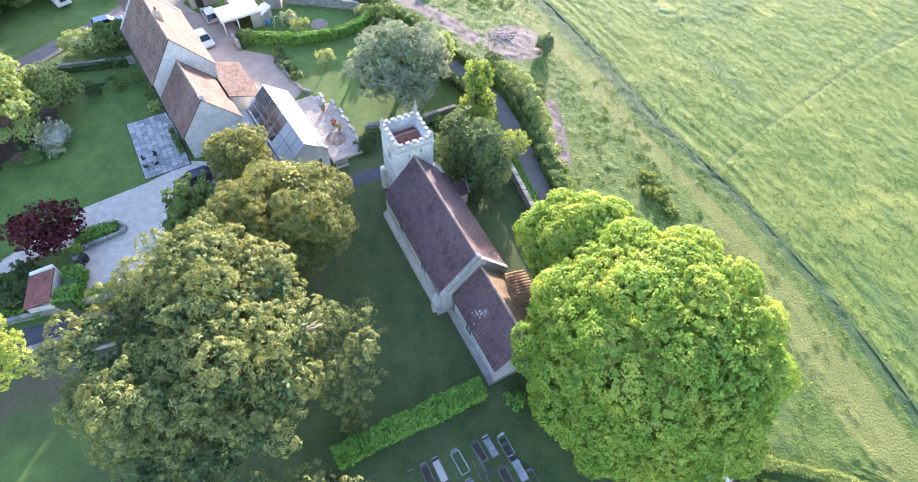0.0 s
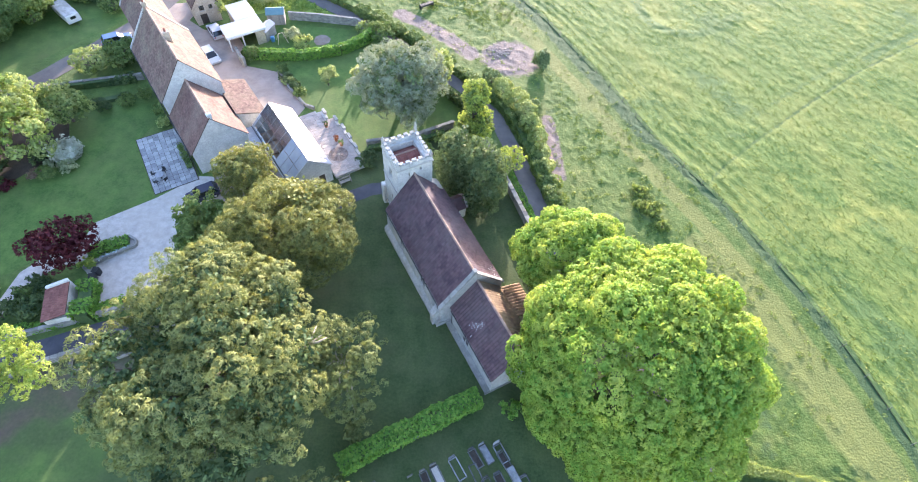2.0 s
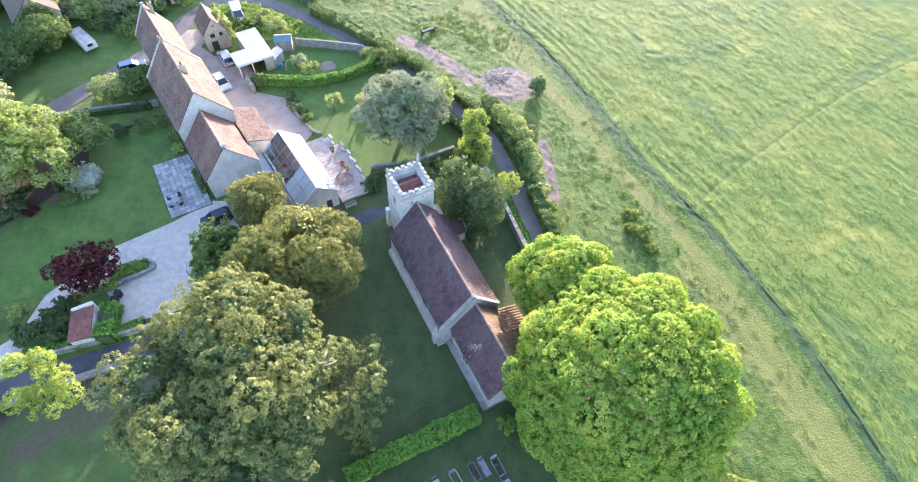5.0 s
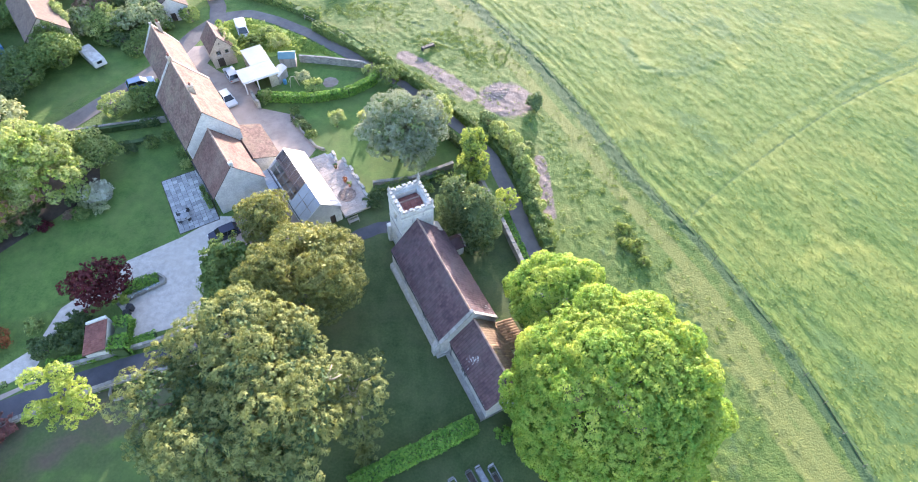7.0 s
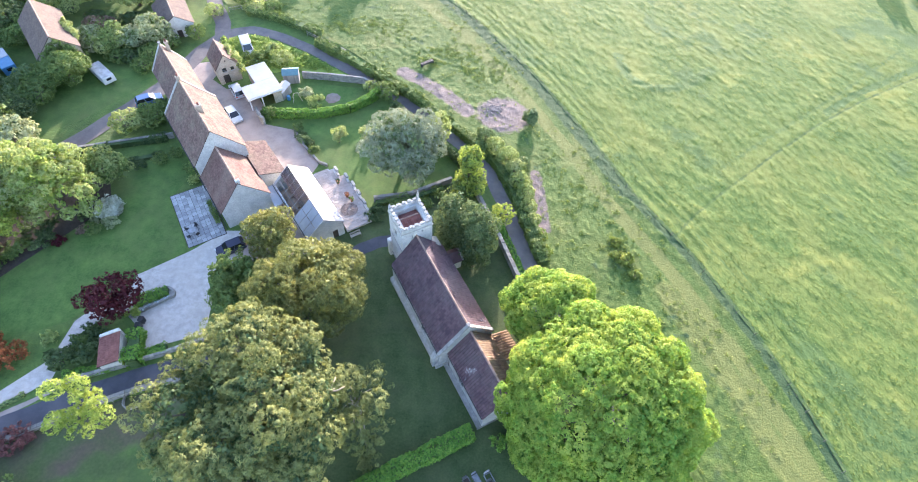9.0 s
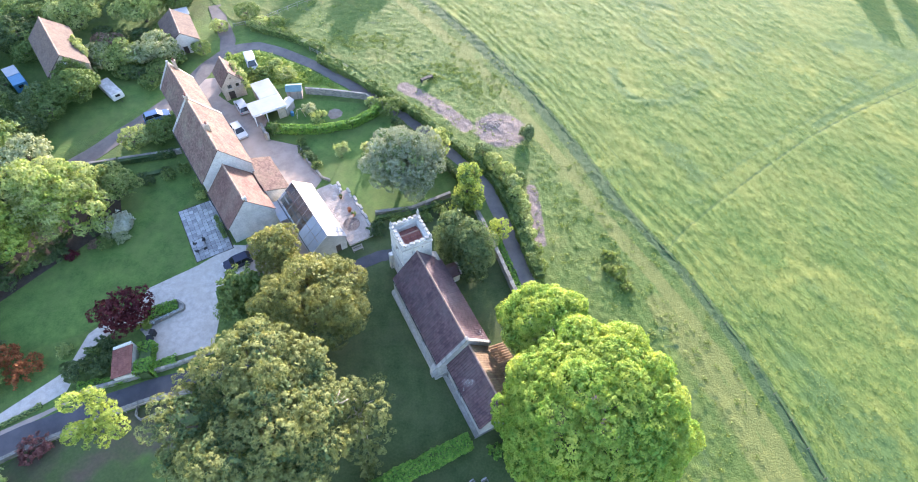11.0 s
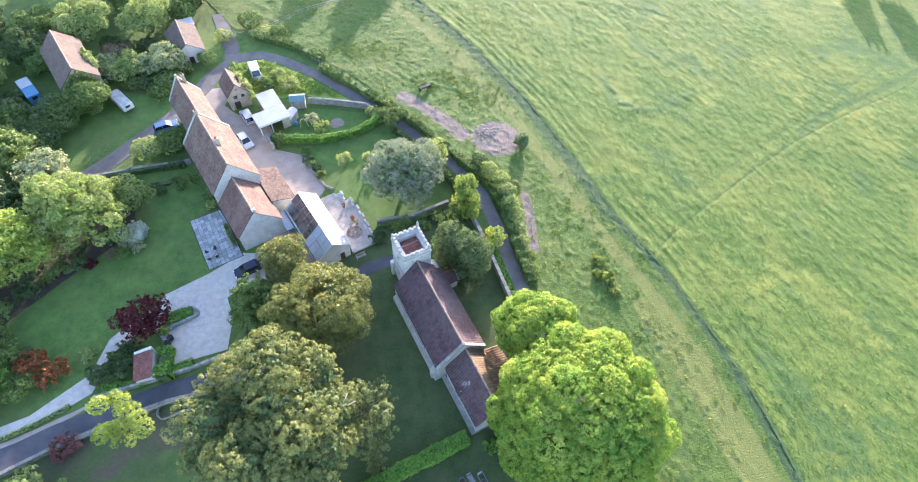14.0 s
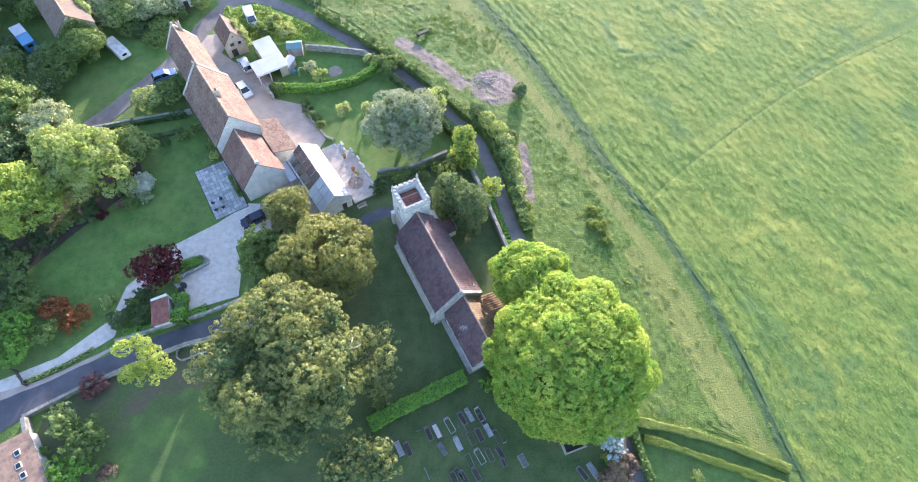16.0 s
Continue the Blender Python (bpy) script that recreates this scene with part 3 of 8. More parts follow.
def drape(name, outline, material, lift, label, category="ground", kind="structure", step=0.0):
    """A sheet with a given outline, lying on the ground."""
    bm = bmesh.new()
    bm.faces.new([bm.verts.new((x, y, 0)) for x, y in outline])
    cuts = [((12, 0, 0), (1, 0, 0)), ((80, 0, 0), (1, 0, 0)), ((0, 10, 0), (0, 1, 0)), ((0, 130, 0), (0, 1, 0))]
    for co, no in cuts:
        bmesh.ops.bisect_plane(bm, geom=bm.verts[:] + bm.edges[:] + bm.faces[:], plane_co=co, plane_no=no)
    bmesh.ops.triangulate(bm, faces=bm.faces[:])
    for v in bm.verts:
        v.co.z = H(v.co.x, v.co.y) + lift
    bm.normal_update()
    for f in bm.faces:
        if f.normal.z < 0:
            f.normal_flip()
    me = bpy.data.meshes.new(name)
    bm.to_mesh(me)
    bm.free()
    me.materials.append(material)
    return tagged(new(name, me), label, category, "", kind)


def smooth_line(points, per=6):
    """A smooth curve through points in the plane."""
    pts = [np.array(p, float) for p in points]
    pts = [2 * pts[0] - pts[1]] + pts + [2 * pts[-1] - pts[-2]]
    out = []
    for k in range(1, len(pts) - 2):
        a, b, c, d = pts[k - 1:k + 3]
        for s in range(per):
            t = s / per
            out.append(0.5 * (2 * b + (c - a) * t + (2 * a - 5 * b + 4 * c - d) * t * t + (3 * b - a - 3 * c + d) * t ** 3))
    return [tuple(p) for p in out] + [tuple(pts[-2])]


def ribbon(name, centre_line, width, material, lift, label, category="road", kind="structure"):
    """A strip of road or path along a smooth line; width may change along it."""
    line = smooth_line(centre_line)
    n = len(line)
    wide = [width] * n if isinstance(width, (int, float)) else list(np.interp(np.linspace(0, 1, n), np.linspace(0, 1, len(width)), width))
    sh = Shape()
    rows = []
    for k, (x, y) in enumerate(line):
        ax, ay = line[max(k - 1, 0)]
        bx, by = line[min(k + 1, n - 1)]
        q = math.hypot(bx - ax, by - ay)
        nx, ny = -(by - ay) / q, (bx - ax) / q
        row = []
        for s in (-0.5, -0.25, 0, 0.25, 0.5):
            w = wide[k] * s * (1 + 0.05 * math.sin(k * 1.3 + s * 9))
            px, py = x + nx * w, y + ny * w
            row.append((px, py, H(px, py) + lift + 0.03 * (1 - 4 * s * s)))
        rows.append(row)
    verts = [p for r in rows for p in r]
    faces = [(5 * k + s + 1, 5 * k + s, 5 * k + 5 + s, 5 * k + 6 + s) for k in range(n - 1) for s in range(4)]
    return tagged(new(name, sh.add(verts, faces).mesh(name, material, True)), label, category, "", kind)


# ---- the setting: ground, field, meadow ----
LATTICE = np.random.default_rng(31).uniform(-1, 1, (256, 256))


def swell(x, y, size, seed=0, along=None, stretch=1.0):
    """Smooth random heights between -1 and 1; size is the width of a swell, drawn out along a direction if one is given."""
    if along is not None:
        ca, sa = along
        x, y = (x * ca + y * sa) / stretch, -x * sa + y * ca
    u, v = x / size + 17.3 * seed, y / size + 41.7 * seed
    i, j = np.floor(u).astype(int), np.floor(v).astype(int)
    a, b = u - i, v - j
    a, b = a * a * (3 - 2 * a), b * b * (3 - 2 * b)
    t = lambda p, q: LATTICE[p % 256, q % 256]
    return (t(i, j) * (1 - a) + t(i + 1, j) * a) * (1 - b) + (t(i, j + 1) * (1 - a) + t(i + 1, j + 1) * a) * b


def lie(x, y):
    """H for whole arrays."""
    return -0.022 * (np.clip(y, 10, 130) - 33) - 0.03 * np.maximum(0, np.minimum(x, 80) - 12)


big = 2500
drape("ground", [(-big, -big), (big, -big), (big, big), (-big, big)], GRASS_WILD, 0.0, "rough green grass that covers the land between the gardens and fields")

FENCE_LINE = [(60, -90), (50.5, 2), (49.0, 7.0), (46.0, 20.3), (43.2, 29.4), (37.7, 42.1), (30.5, 54.7), (26.8, 63.9), (17.6, 82.4), (6.1, 101.1), (-7.6, 119.1), (-30, 150), (-75, 210), (-190, 400)]
FENCE_Y, FENCE_X = [p[1] for p in FENCE_LINE], [p[0] for p in FENCE_LINE]
MEADOW_EDGE = [(49.8, 3.9), (43, 6.2), (37.6, 7.9), (29.5, 9.6), (24, 22), (19, 32), (15.6, 38), (13.6, 45), (12.4, 51), (10.6, 56), (5.6, 62), (1.4, 68.5), (-5, 76), (-12, 83), (-20, 90), (-27, 94.5), (-36, 98.5), (-44, 101), (-60, 120), (-110, 200)]
EDGE_Y, EDGE_X = [p[1] for p in MEADOW_EDGE], [p[0] for p in MEADOW_EDGE]


def near_line(line, width):
    """How close a place is to a line: 1 on it, 0 at that width away."""
    segs = [(np.array(p, float), np.array(q, float)) for p, q in zip(line[:-1], line[1:])]

    def close(x, y):
        best = np.full(np.shape(x), 1e9)
        for p, q in segs:
            d = q - p
            t = np.clip(((x - p[0]) * d[0] + (y - p[1]) * d[1]) / (d[0] ** 2 + d[1] ** 2), 0, 1)
            best = np.minimum(best, np.hypot(x - p[0] - d[0] * t, y - p[1] - d[1] * t))
        return np.maximum(0.0, 1 - best / width)
    return close


def land_grid(name, ys, row_xs, material, height, label, layers):
    """A sheet of land between two lines, with the uneven surface of long grass; layers mark worn, bare or
    shade-coloured ground.
    """
    xs = np.array([row_xs(y) for y in ys])
    yy = np.repeat(np.array(ys, float)[:, None], xs.shape[1], 1)
    zs = lie(xs, yy) + height(xs, yy)
    w = xs.shape[1]
    sh = Shape()
    sh.v = np.stack([xs, yy, zs], 2).reshape(-1, 3).tolist()
    sh.f = [(k * w + i, k * w + i + 1, (k + 1) * w + i + 1, (k + 1) * w + i) for k in range(len(ys) - 1) for i in range(w - 1)]
    me = sh.mesh(name, material, True)
    for layer, tests in layers.items():
        at = me.attributes.new(layer, "FLOAT", "POINT")
        at.data.foreach_set("value", np.max([t(xs, yy) for t in tests], 0).ravel())
    return tagged(new(name, me), label, "field", "", "structure")


FENCE_NEAR = [p for p in FENCE_LINE if -95 < p[1] < 160]
TRACK = [(45.6, 6.5), (43.0, 17), (39.6, 27), (33.6, 40.0), (26.6, 52.5), (22.6, 62.0), (13.4, 80.0), (2.4, 97.6), (-12, 116)]
FIELD_PATH = [(36.4, 45.9), (37.6, 47.6), (39.6, 49.6), (46.3, 55.3), (59.5, 65.7), (70.8, 74.0), (82.8, 81.7), (102.2, 92.1), (125, 106)]
OLD_TRACK = [(47.9, 61.1), (61.3, 70.9), (80.1, 84.3), (96.4, 96.9), (112, 108)]
RING = [(35.4, 91.6), (35.8, 86.8), (37.1, 83.8), (40.3, 81.7), (45.3, 82.2), (50.5, 85.3), (53.9, 88.5)]
# strip beside the path, lowered and darkened as shade of the taller hay
SHADE_BAND = [(74.0, 77.6), (82.0, 83.4), (101.4, 94.0), (124, 107.6)]
BARE_STRIP = [(-7.2, 82.4), (-3.6, 80.0), (1.6, 75.4), (4.6, 72.0)]
BARE_BANK = [(15.6, 57.4), (15.9, 52), (16.1, 46.4)]
COMBED = (math.cos(radians(118)), math.sin(radians(118)))
on_track, on_path, on_old_track, on_ring = near_line(TRACK, 3.4), near_line(FIELD_PATH, 0.5), near_line(OLD_TRACK, 1.3), near_line(RING, 2.2)
on_shade_band = near_line(SHADE_BAND, 1.5)


def from_fence(x, y):
    return x - np.interp(y, FENCE_Y, FENCE_X)


def field_height(x, y):
    """Long hay, combed by the wind, taller on the uncut margin and trodden down along the path."""
    d = from_fence(x, y)
    z = 0.12 + 0.06 * swell(x, y, 8, 1) + 0.050 * swell(x, y, 1.0, 2, COMBED, 2.0) + 0.042 * swell(x, y, 0.55, 3, COMBED, 1.5) + 0.030 * swell(x, y, 2.4, 4)
    z += 0.06 * np.exp(-((d - 1.0) / 0.8) ** 2)
    for at, wide in ((2.6, 0.35), (4.4, 0.35), (6.3, 0.3)):
        z -= 0.08 * np.exp(-((d - at - 0.25 * swell(x, y, 6, 9)) / wide) ** 2) * np.clip((y - 5) / 20, 0, 1)
    z -= 0.07 * np.minimum(1, 1.5 * on_path(x, y)) + 0.06 * on_old_track(x, y) + 0.07 * on_shade_band(x, y)
    z += 0.09 * on_ring(x, y) * (0.4 + swell(x, y, 1.0, 5))
    return np.maximum(z, 0.05)


def meadow_height(x, y):
    """Grazed pasture, full of tussocks away from the worn track."""
    calm = np.clip(1 - 1.3 * on_track(x, y), 0.12, 1)
    lump = np.maximum(0, swell(x, y, 0.75, 6) + 0.7 * swell(x, y, 0.42, 7) + 0.5 * swell(x, y, 3.0, 8))
    return 0.05 + calm * 0.11 * lump + 0.03 * swell(x, y, 1.4, 10)


meadow_layers = {"worn": [near_line(TRACK, 2.0), lambda x, y, f=near_line([(42.5, 10), (37, 26), (32.5, 36)], 3.6): 0.75 * f(x, y), lambda x, y: 0.20 + 0.22 * swell(x, y, 5, 11)],
                 # the two fence strips colour in the shadow of the taller hay
                 "rank": [near_line([(x - 0.3, y) for x, y in FENCE_NEAR], 1.1), near_line([(x - 0.8, y) for x, y in FENCE_NEAR if y > 53], 1.9), lambda x, y: np.where(on_track(x, y) > 0, 0, 0.36 * np.maximum(0, swell(x, y, 0.9, 12) + 0.5 * swell(x, y, 3, 13)))],
                 "earth": [near_line(BARE_STRIP, 2.3), lambda x, y: np.clip(1.5 - np.hypot((x - 11.0) / 4.2, (y - 71.4) / 4.0), 0, 1), near_line(BARE_BANK, 1.4)]}
field_layers = {"rank": [lambda x, y: 0.50 * np.maximum(0, swell(x, y, 6.5, 14, COMBED, 1.6) + 0.5 * swell(x, y, 2.2, 15)), lambda x, y: 0.55 * (np.abs(from_fence(x, y) - 0.4) < 0.4), lambda x, y: 0.45 * on_old_track(x, y), lambda x, y: 0.75 * on_shade_band(x, y), lambda x, y: 0.5 * sum(np.exp(-((from_fence(x, y) - a) / 0.28) ** 2) for a in (2.6, 4.4, 6.3)), lambda x, y: 0.7 * on_ring(x, y)],
                "trodden": [lambda x, y: 0.44 * np.minimum(1, 1.4 * on_path(x, y))],
                "worn": [lambda x, y: 0.42 * np.maximum(0, swell(x, y, 11, 16) + 0.4 * swell(x, y, 3, 17))]}
field_ys = [-80, -50, -30] + list(np.arange(-20, 0, 1.0)) + list(np.arange(0, 128, 0.42)) + list(np.arange(128, 185, 1.2)) + [200, 230, 280, 360]
field_dx = list(np.arange(0, 84, 0.42)) + list(np.arange(84, 125, 1.0)) + [130, 145, 170, 230, 350, 600]
land_grid("field", field_ys, lambda y: [float(np.interp(y, FENCE_Y, FENCE_X)) + 0.3 + d for d in field_dx], GRASS_FIELD, field_height, "open hay field of long yellow-green grass lit by low sun", field_layers)
meadow_ys = list(np.arange(4.0, 122, 0.38)) + list(np.arange(122, 150, 1.0)) + [160, 180, 200]
land_grid("meadow", meadow_ys, lambda y: list(np.linspace(float(np.interp(y, EDGE_Y, EDGE_X)), float(np.interp(y, FENCE_Y, FENCE_X)) + 0.55, 84)), GRASS_ROUGH, meadow_height, "rough pasture strip of tufted grass beside the field fence", meadow_layers)


def tufts(name, places, material, label, size=0.3, per=7, spread=0.35, aspect=1.6, tall=0.22):
    """Tufts of grass: bunches of upright blades."""
    p = np.array(places)
    n = len(p)
    ground = np.array([H(a, c) for a, c in p])
    scale = RNG.uniform(0.5, 1.4, n)
    owner = np.repeat(np.arange(n), per)
    e = directions(n * per, 0.0)
    c = np.stack([p[owner, 0], p[owner, 1], ground[owner] + 0.08], 1) + e * scale[owner][:, None] * np.array([spread, spread, tall])
    nn = e * 0.7 + np.array([0, 0, 0.5]) + RNG.normal(size=e.shape) * 0.5
    ob = new(name, leaf_mesh(name, c, nn, size * scale[owner] * RNG.uniform(0.6, 1.2, n * per), material, aspect))
    return tagged(ob, label, "grass", "", "stuff")


def scatter(n, x0, x1, y0, y1, keep):
    out = []
    while len(out) < n:
        x, y = RNG.uniform(x0, x1), RNG.uniform(y0, y1)
        if keep(x, y):
            out.append((x, y))
    return out


def in_meadow(x, y):
    return np.interp(y, EDGE_Y, EDGE_X) + 0.3 < x < np.interp(y, FENCE_Y, FENCE_X) - 0.5


hay_x, hay_y = RNG.uniform(0, 1, 70000) ** 1.25 * 86 + 0.8, RNG.uniform(2, 128, 70000)
hay_x = hay_x + np.interp(hay_y, FENCE_Y, FENCE_X)
hay_keep = (swell(hay_x, hay_y, 1.0, 2, COMBED, 2.0) + 0.5 * RNG.normal(size=70000) > -0.3) & (on_path(hay_x, hay_y) < 0.3)
hay_x, hay_y = hay_x[hay_keep], hay_y[hay_keep]
hay_lean = np.array([0.0, 0.15, 0.9]) + RNG.normal(size=(len(hay_x), 3)) * np.array([0.6, 0.6, 0.3])
hay = new("hay_stalks", leaf_mesh("hay_stalks", np.stack([hay_x, hay_y, lie(hay_x, hay_y) + field_height(hay_x, hay_y) + 0.005], 1), hay_lean, RNG.uniform(0.07, 0.17, len(hay_x)), LEAF_HAY, 1.7, thin=0.4))
tagged(hay, "tall seeding stalks of the hay, combed by the wind", "grass", "", "stuff")
tufts("meadow_tufts", scatter(1500, -40, 50, 9, 130, lambda x, y: in_meadow(x, y) and noise.noise((x / 5, y / 5, 2)) + noise.noise((x / 1.7, y / 1.7, 7)) * 0.6 > 0.02), LEAF_FIELD, "clumps of coarse green pasture grass", size=0.07, per=12, spread=0.22, tall=0.12)
weeds = []
for cx, cy, sx, sy, n in ((-17, 97, 4.5, 1.6, 130), (2.5, 88.5, 4.0, 2.0, 110), (7.5, 83, 3.5, 1.6, 90), (-3, 86, 2.0, 1.0, 30), (27.2, 42.2, 1.2, 2.6, 80), (31, 30, 4, 6, 60), (22, 52, 3, 5, 70)):
    weeds += [(x, y) for x, y in zip(RNG.normal(cx, sx, n), RNG.normal(cy, sy, n)) if in_meadow(x, y)]
tufts("meadow_weeds", weeds, LEAF_FIELD, "low green weed clumps scattered over the pasture", size=0.08, per=20, spread=0.36, tall=0.12)

# ---- lawns, drives, lanes ----
drape("garden_lawn", [(-35.0, 40.4), (-40.2, 49.8), (-38.0, 56.5), (-43, 58.6), (-50.5, 54.2), (-48, 48.5), (-54.5, 39.5), (-60.5, 31.5), (-58.5, 25.4), (-52.5, 26.6), (-46.6, 29.2), (-43.2, 32.2), (-40.8, 36.0)], GRASS_LAWN, 0.02, "mown dark green garden lawn in shade", "lawn")
drape("north_lawn", [(-25.0, 65.7), (-30.5, 68.2), (-22, 68.4), (-15.6, 70.2), (-11.5, 73.8), (-7.6, 73.4), (-0.4, 66.0), (4.6, 58.5), (2.2, 55.4), (-4.3, 51.7), (-9.6, 50.3), (-10.2, 48.5), (-12.8, 53), (-16.8, 57.2), (-19.3, 58.0)], GRASS_LAWN, 0.02, "mown garden lawn with long tree shadows", "lawn")
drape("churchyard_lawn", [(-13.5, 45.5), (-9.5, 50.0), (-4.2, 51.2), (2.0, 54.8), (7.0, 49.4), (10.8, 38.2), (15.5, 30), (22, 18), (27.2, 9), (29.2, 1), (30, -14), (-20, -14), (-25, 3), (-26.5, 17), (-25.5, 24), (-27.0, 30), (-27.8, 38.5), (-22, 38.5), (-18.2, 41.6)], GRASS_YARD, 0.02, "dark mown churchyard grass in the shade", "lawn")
BED_EDGE_X, BED_EDGE_Y = [-51, -46.6, -43, -38, -34, -28, -24], [11.5, 14.3, 16.2, 18.7, 20.2, 20.8, 21.0]
lawn_rows = [[(x, -14 + (float(np.interp(x, BED_EDGE_X, BED_EDGE_Y)) + 14) * q) for x in np.linspace(-51, -24, 56)] for q in np.linspace(0, 1, 60)]
lawn_shape = Shape()
lawn_shape.v = [(x, y, H(x, y) + 0.028) for row in lawn_rows for x, y in row]
lawn_shape.f = [(k * 56 + i, k * 56 + i + 1, k * 56 + i + 57, k * 56 + i + 56) for k in range(59) for i in range(55)]
lawn_mesh = lawn_shape.mesh("south_lawn", GRASS_LAWN, True)
for layer, test in (("earth", near_line([(-48, 0), (-48, 9), (-44.5, 13.5), (-38, 18.0), (-34, 19.4), (-31, 20)], 8.5)), ("yard", near_line([(-24, -20), (-24, 21)], 9.0))):
    lawn_mesh.attributes.new(layer, "FLOAT", "POINT").data.foreach_set("value", np.maximum(test(np.array([p[0] for p in lawn_shape.v]), np.array([p[1] for p in lawn_shape.v])), 0.38 if layer == "yard" else 0.0))
tagged(new("south_lawn", lawn_mesh), "shaded mown lawn fading into a bare border below the road wall", "lawn", "", "structure")
drape("kitchen_garden_lawn", [(-28.5, 70.2), (-22.0, 70.0), (-16.6, 71.8), (-13.2, 74.8), (-14.5, 77.2), (-20.5, 77.8), (-26.8, 77.5)], GRASS_LAWN, 0.025, "small lawn of the walled kitchen garden", "lawn")
drape("kitchen_bed", [(-20.0, 72.7), (-19.0, 72.9), (-18.2, 73.6), (-18.1, 74.6), (-18.8, 75.4), (-19.8, 75.6), (-20.6, 75.0), (-20.7, 73.6)], EARTH, 0.045, "dug dark earth of a vegetable bed", "bed")
drape("drive", [(-34.6, 40.4), (-40.3, 36.4), (-40.6, 34.4), (-43.4, 32.0), (-45.6, 29.3), (-46.3, 24.2), (-51.8, 18.6), (-58.3, 15.4), (-60.0, 13.0), (-54.4, 15.0), (-48.6, 18.7), (-45.1, 21.6), (-44.8, 25.8), (-43.8, 28.2), (-41.8, 30.4), (-39.8, 30.7), (-37.6, 28.6), (-36.9, 25.2), (-29.0, 28.0), (-29.4, 33.0), (-31.0, 36.2), (-27.0, 40.0), (-26.5, 42.6), (-28.4, 44.2), (-30.4, 44.2)], GRAVEL, 0.04, "pale gravel drive that curls round a planted island", "drive")
ribbon("road", [(-75, 2.5), (-62, 8.0), (-53.8, 12.4), (-47.2, 16.4), (-38.8, 20.6), (-29.8, 23.9), (-22, 27.0), (-14.0, 36.0), (-11.5, 41.0)], [5.6, 5.0, 3.6, 2.8, 2.5, 2.6, 2.4, 2.0, 1.9], ASPHALT, 0.05, "dark tarmac road between stone walls")
ribbon("church_path", [(-13.6, 39.0), (-11.4, 41.2), (-8.6, 42.8), (-6.2, 43.4)], [1.9, 2.0, 2.0, 1.9], ASPHALT, 0.06, "dark tarmac path to the church tower", "path")
ribbon("road_verge_gravel", [(-57.5, 13.4), (-53, 15.0), (-48, 17.9), (-44.3, 20.3)], [1.3, 0.9, 0.7, 0.4], YARD_GRAVEL, 0.03, "strip of loose gravel beside the road", "verge")
LANE = [(-75.5, 44), (-64.5, 55), (-60.0, 59.3), (-54.4, 67.6), (-48.9, 76.6), (-46.3, 85.0), (-43.6, 90.6), (-40.5, 93.2), (-36.1, 93.5), (-27.0, 89.2), (-18.0, 82.8), (-8.2, 75.3), (0.2, 66.8), (6.9, 59.0), (10.1, 50.7), (13.8, 37.6), (18.2, 27), (23, 17), (27, 6), (29, -14)]
ribbon("lane", LANE, [3.0, 3.2, 3.2, 3.3, 3.6, 3.4, 2.9, 2.6, 2.5, 2.4, 2.3, 2.2, 2.1, 2.2, 2.3, 2.4, 2.3, 2.2, 2.1, 2.1], LANE_TAR, 0.06, "narrow tarmac lane that winds round the gardens", "lane")
ribbon("cottage_track", [(-43.2, 91.5), (-44.6, 96.5), (-47.2, 101.5), (-50, 108)], 3.0, LANE_TAR, 0.07, "worn track beside the cottage", "track")
drape("farm_yard", [(-45.5, 82.6), (-40.2, 84.0), (-41.5, 78), (-38.5, 75.6), (-33.2, 74.8), (-30.6, 70.8), (-31.2, 68.4), (-29.8, 66.8), (-24.7, 65.6), (-19.4, 57.8), (-20.5, 55), (-24, 54.5), (-29, 57.5), (-37.5, 68), (-44.8, 78.2), (-47.6, 80.6)], YARD_GRAVEL, 0.05, "brown gravel yard between the farmhouse and sheds", "yard")
drape("side_court", [(-28.6, 44.3), (-24.3, 51.0), (-17.4, 41.8), (-18.4, 40.6), (-22, 38.6), (-27.6, 39.0)], YARD_GRAVEL, 0.045, "paved court between the farmhouse wing and the long annexe", "yard")
drape("west_border", [(-48.2, 48.2), (-50.8, 54.4), (-58, 58), (-68, 50), (-68, 30), (-59, 25.2), (-60.8, 31.4), (-54.8, 39.6)], SOIL, 0.015, "dark shrub border under the garden trees", "bed")
drape("barn_yard", [(-90, 60), (-66, 62), (-60, 66), (-52.5, 76), (-50, 84), (-56, 90), (-70, 96), (-95, 96)], GRASS_LAWN, 0.012, "shaded green paddock round the barn", "paddock")
drape("lane_verge", [(-44.0, 89.6), (-40.5, 91.8), (-36.4, 92.2), (-27.4, 87.8), (-18.2, 81.2), (-15.0, 79.0), (-20.6, 80.6), (-28.0, 82.0), (-31, 80.6), (-36.5, 81.5), (-41.4, 84.4)], GRASS_VERGE, 0.03, "bright overgrown grass inside the bend of the lane", "verge")
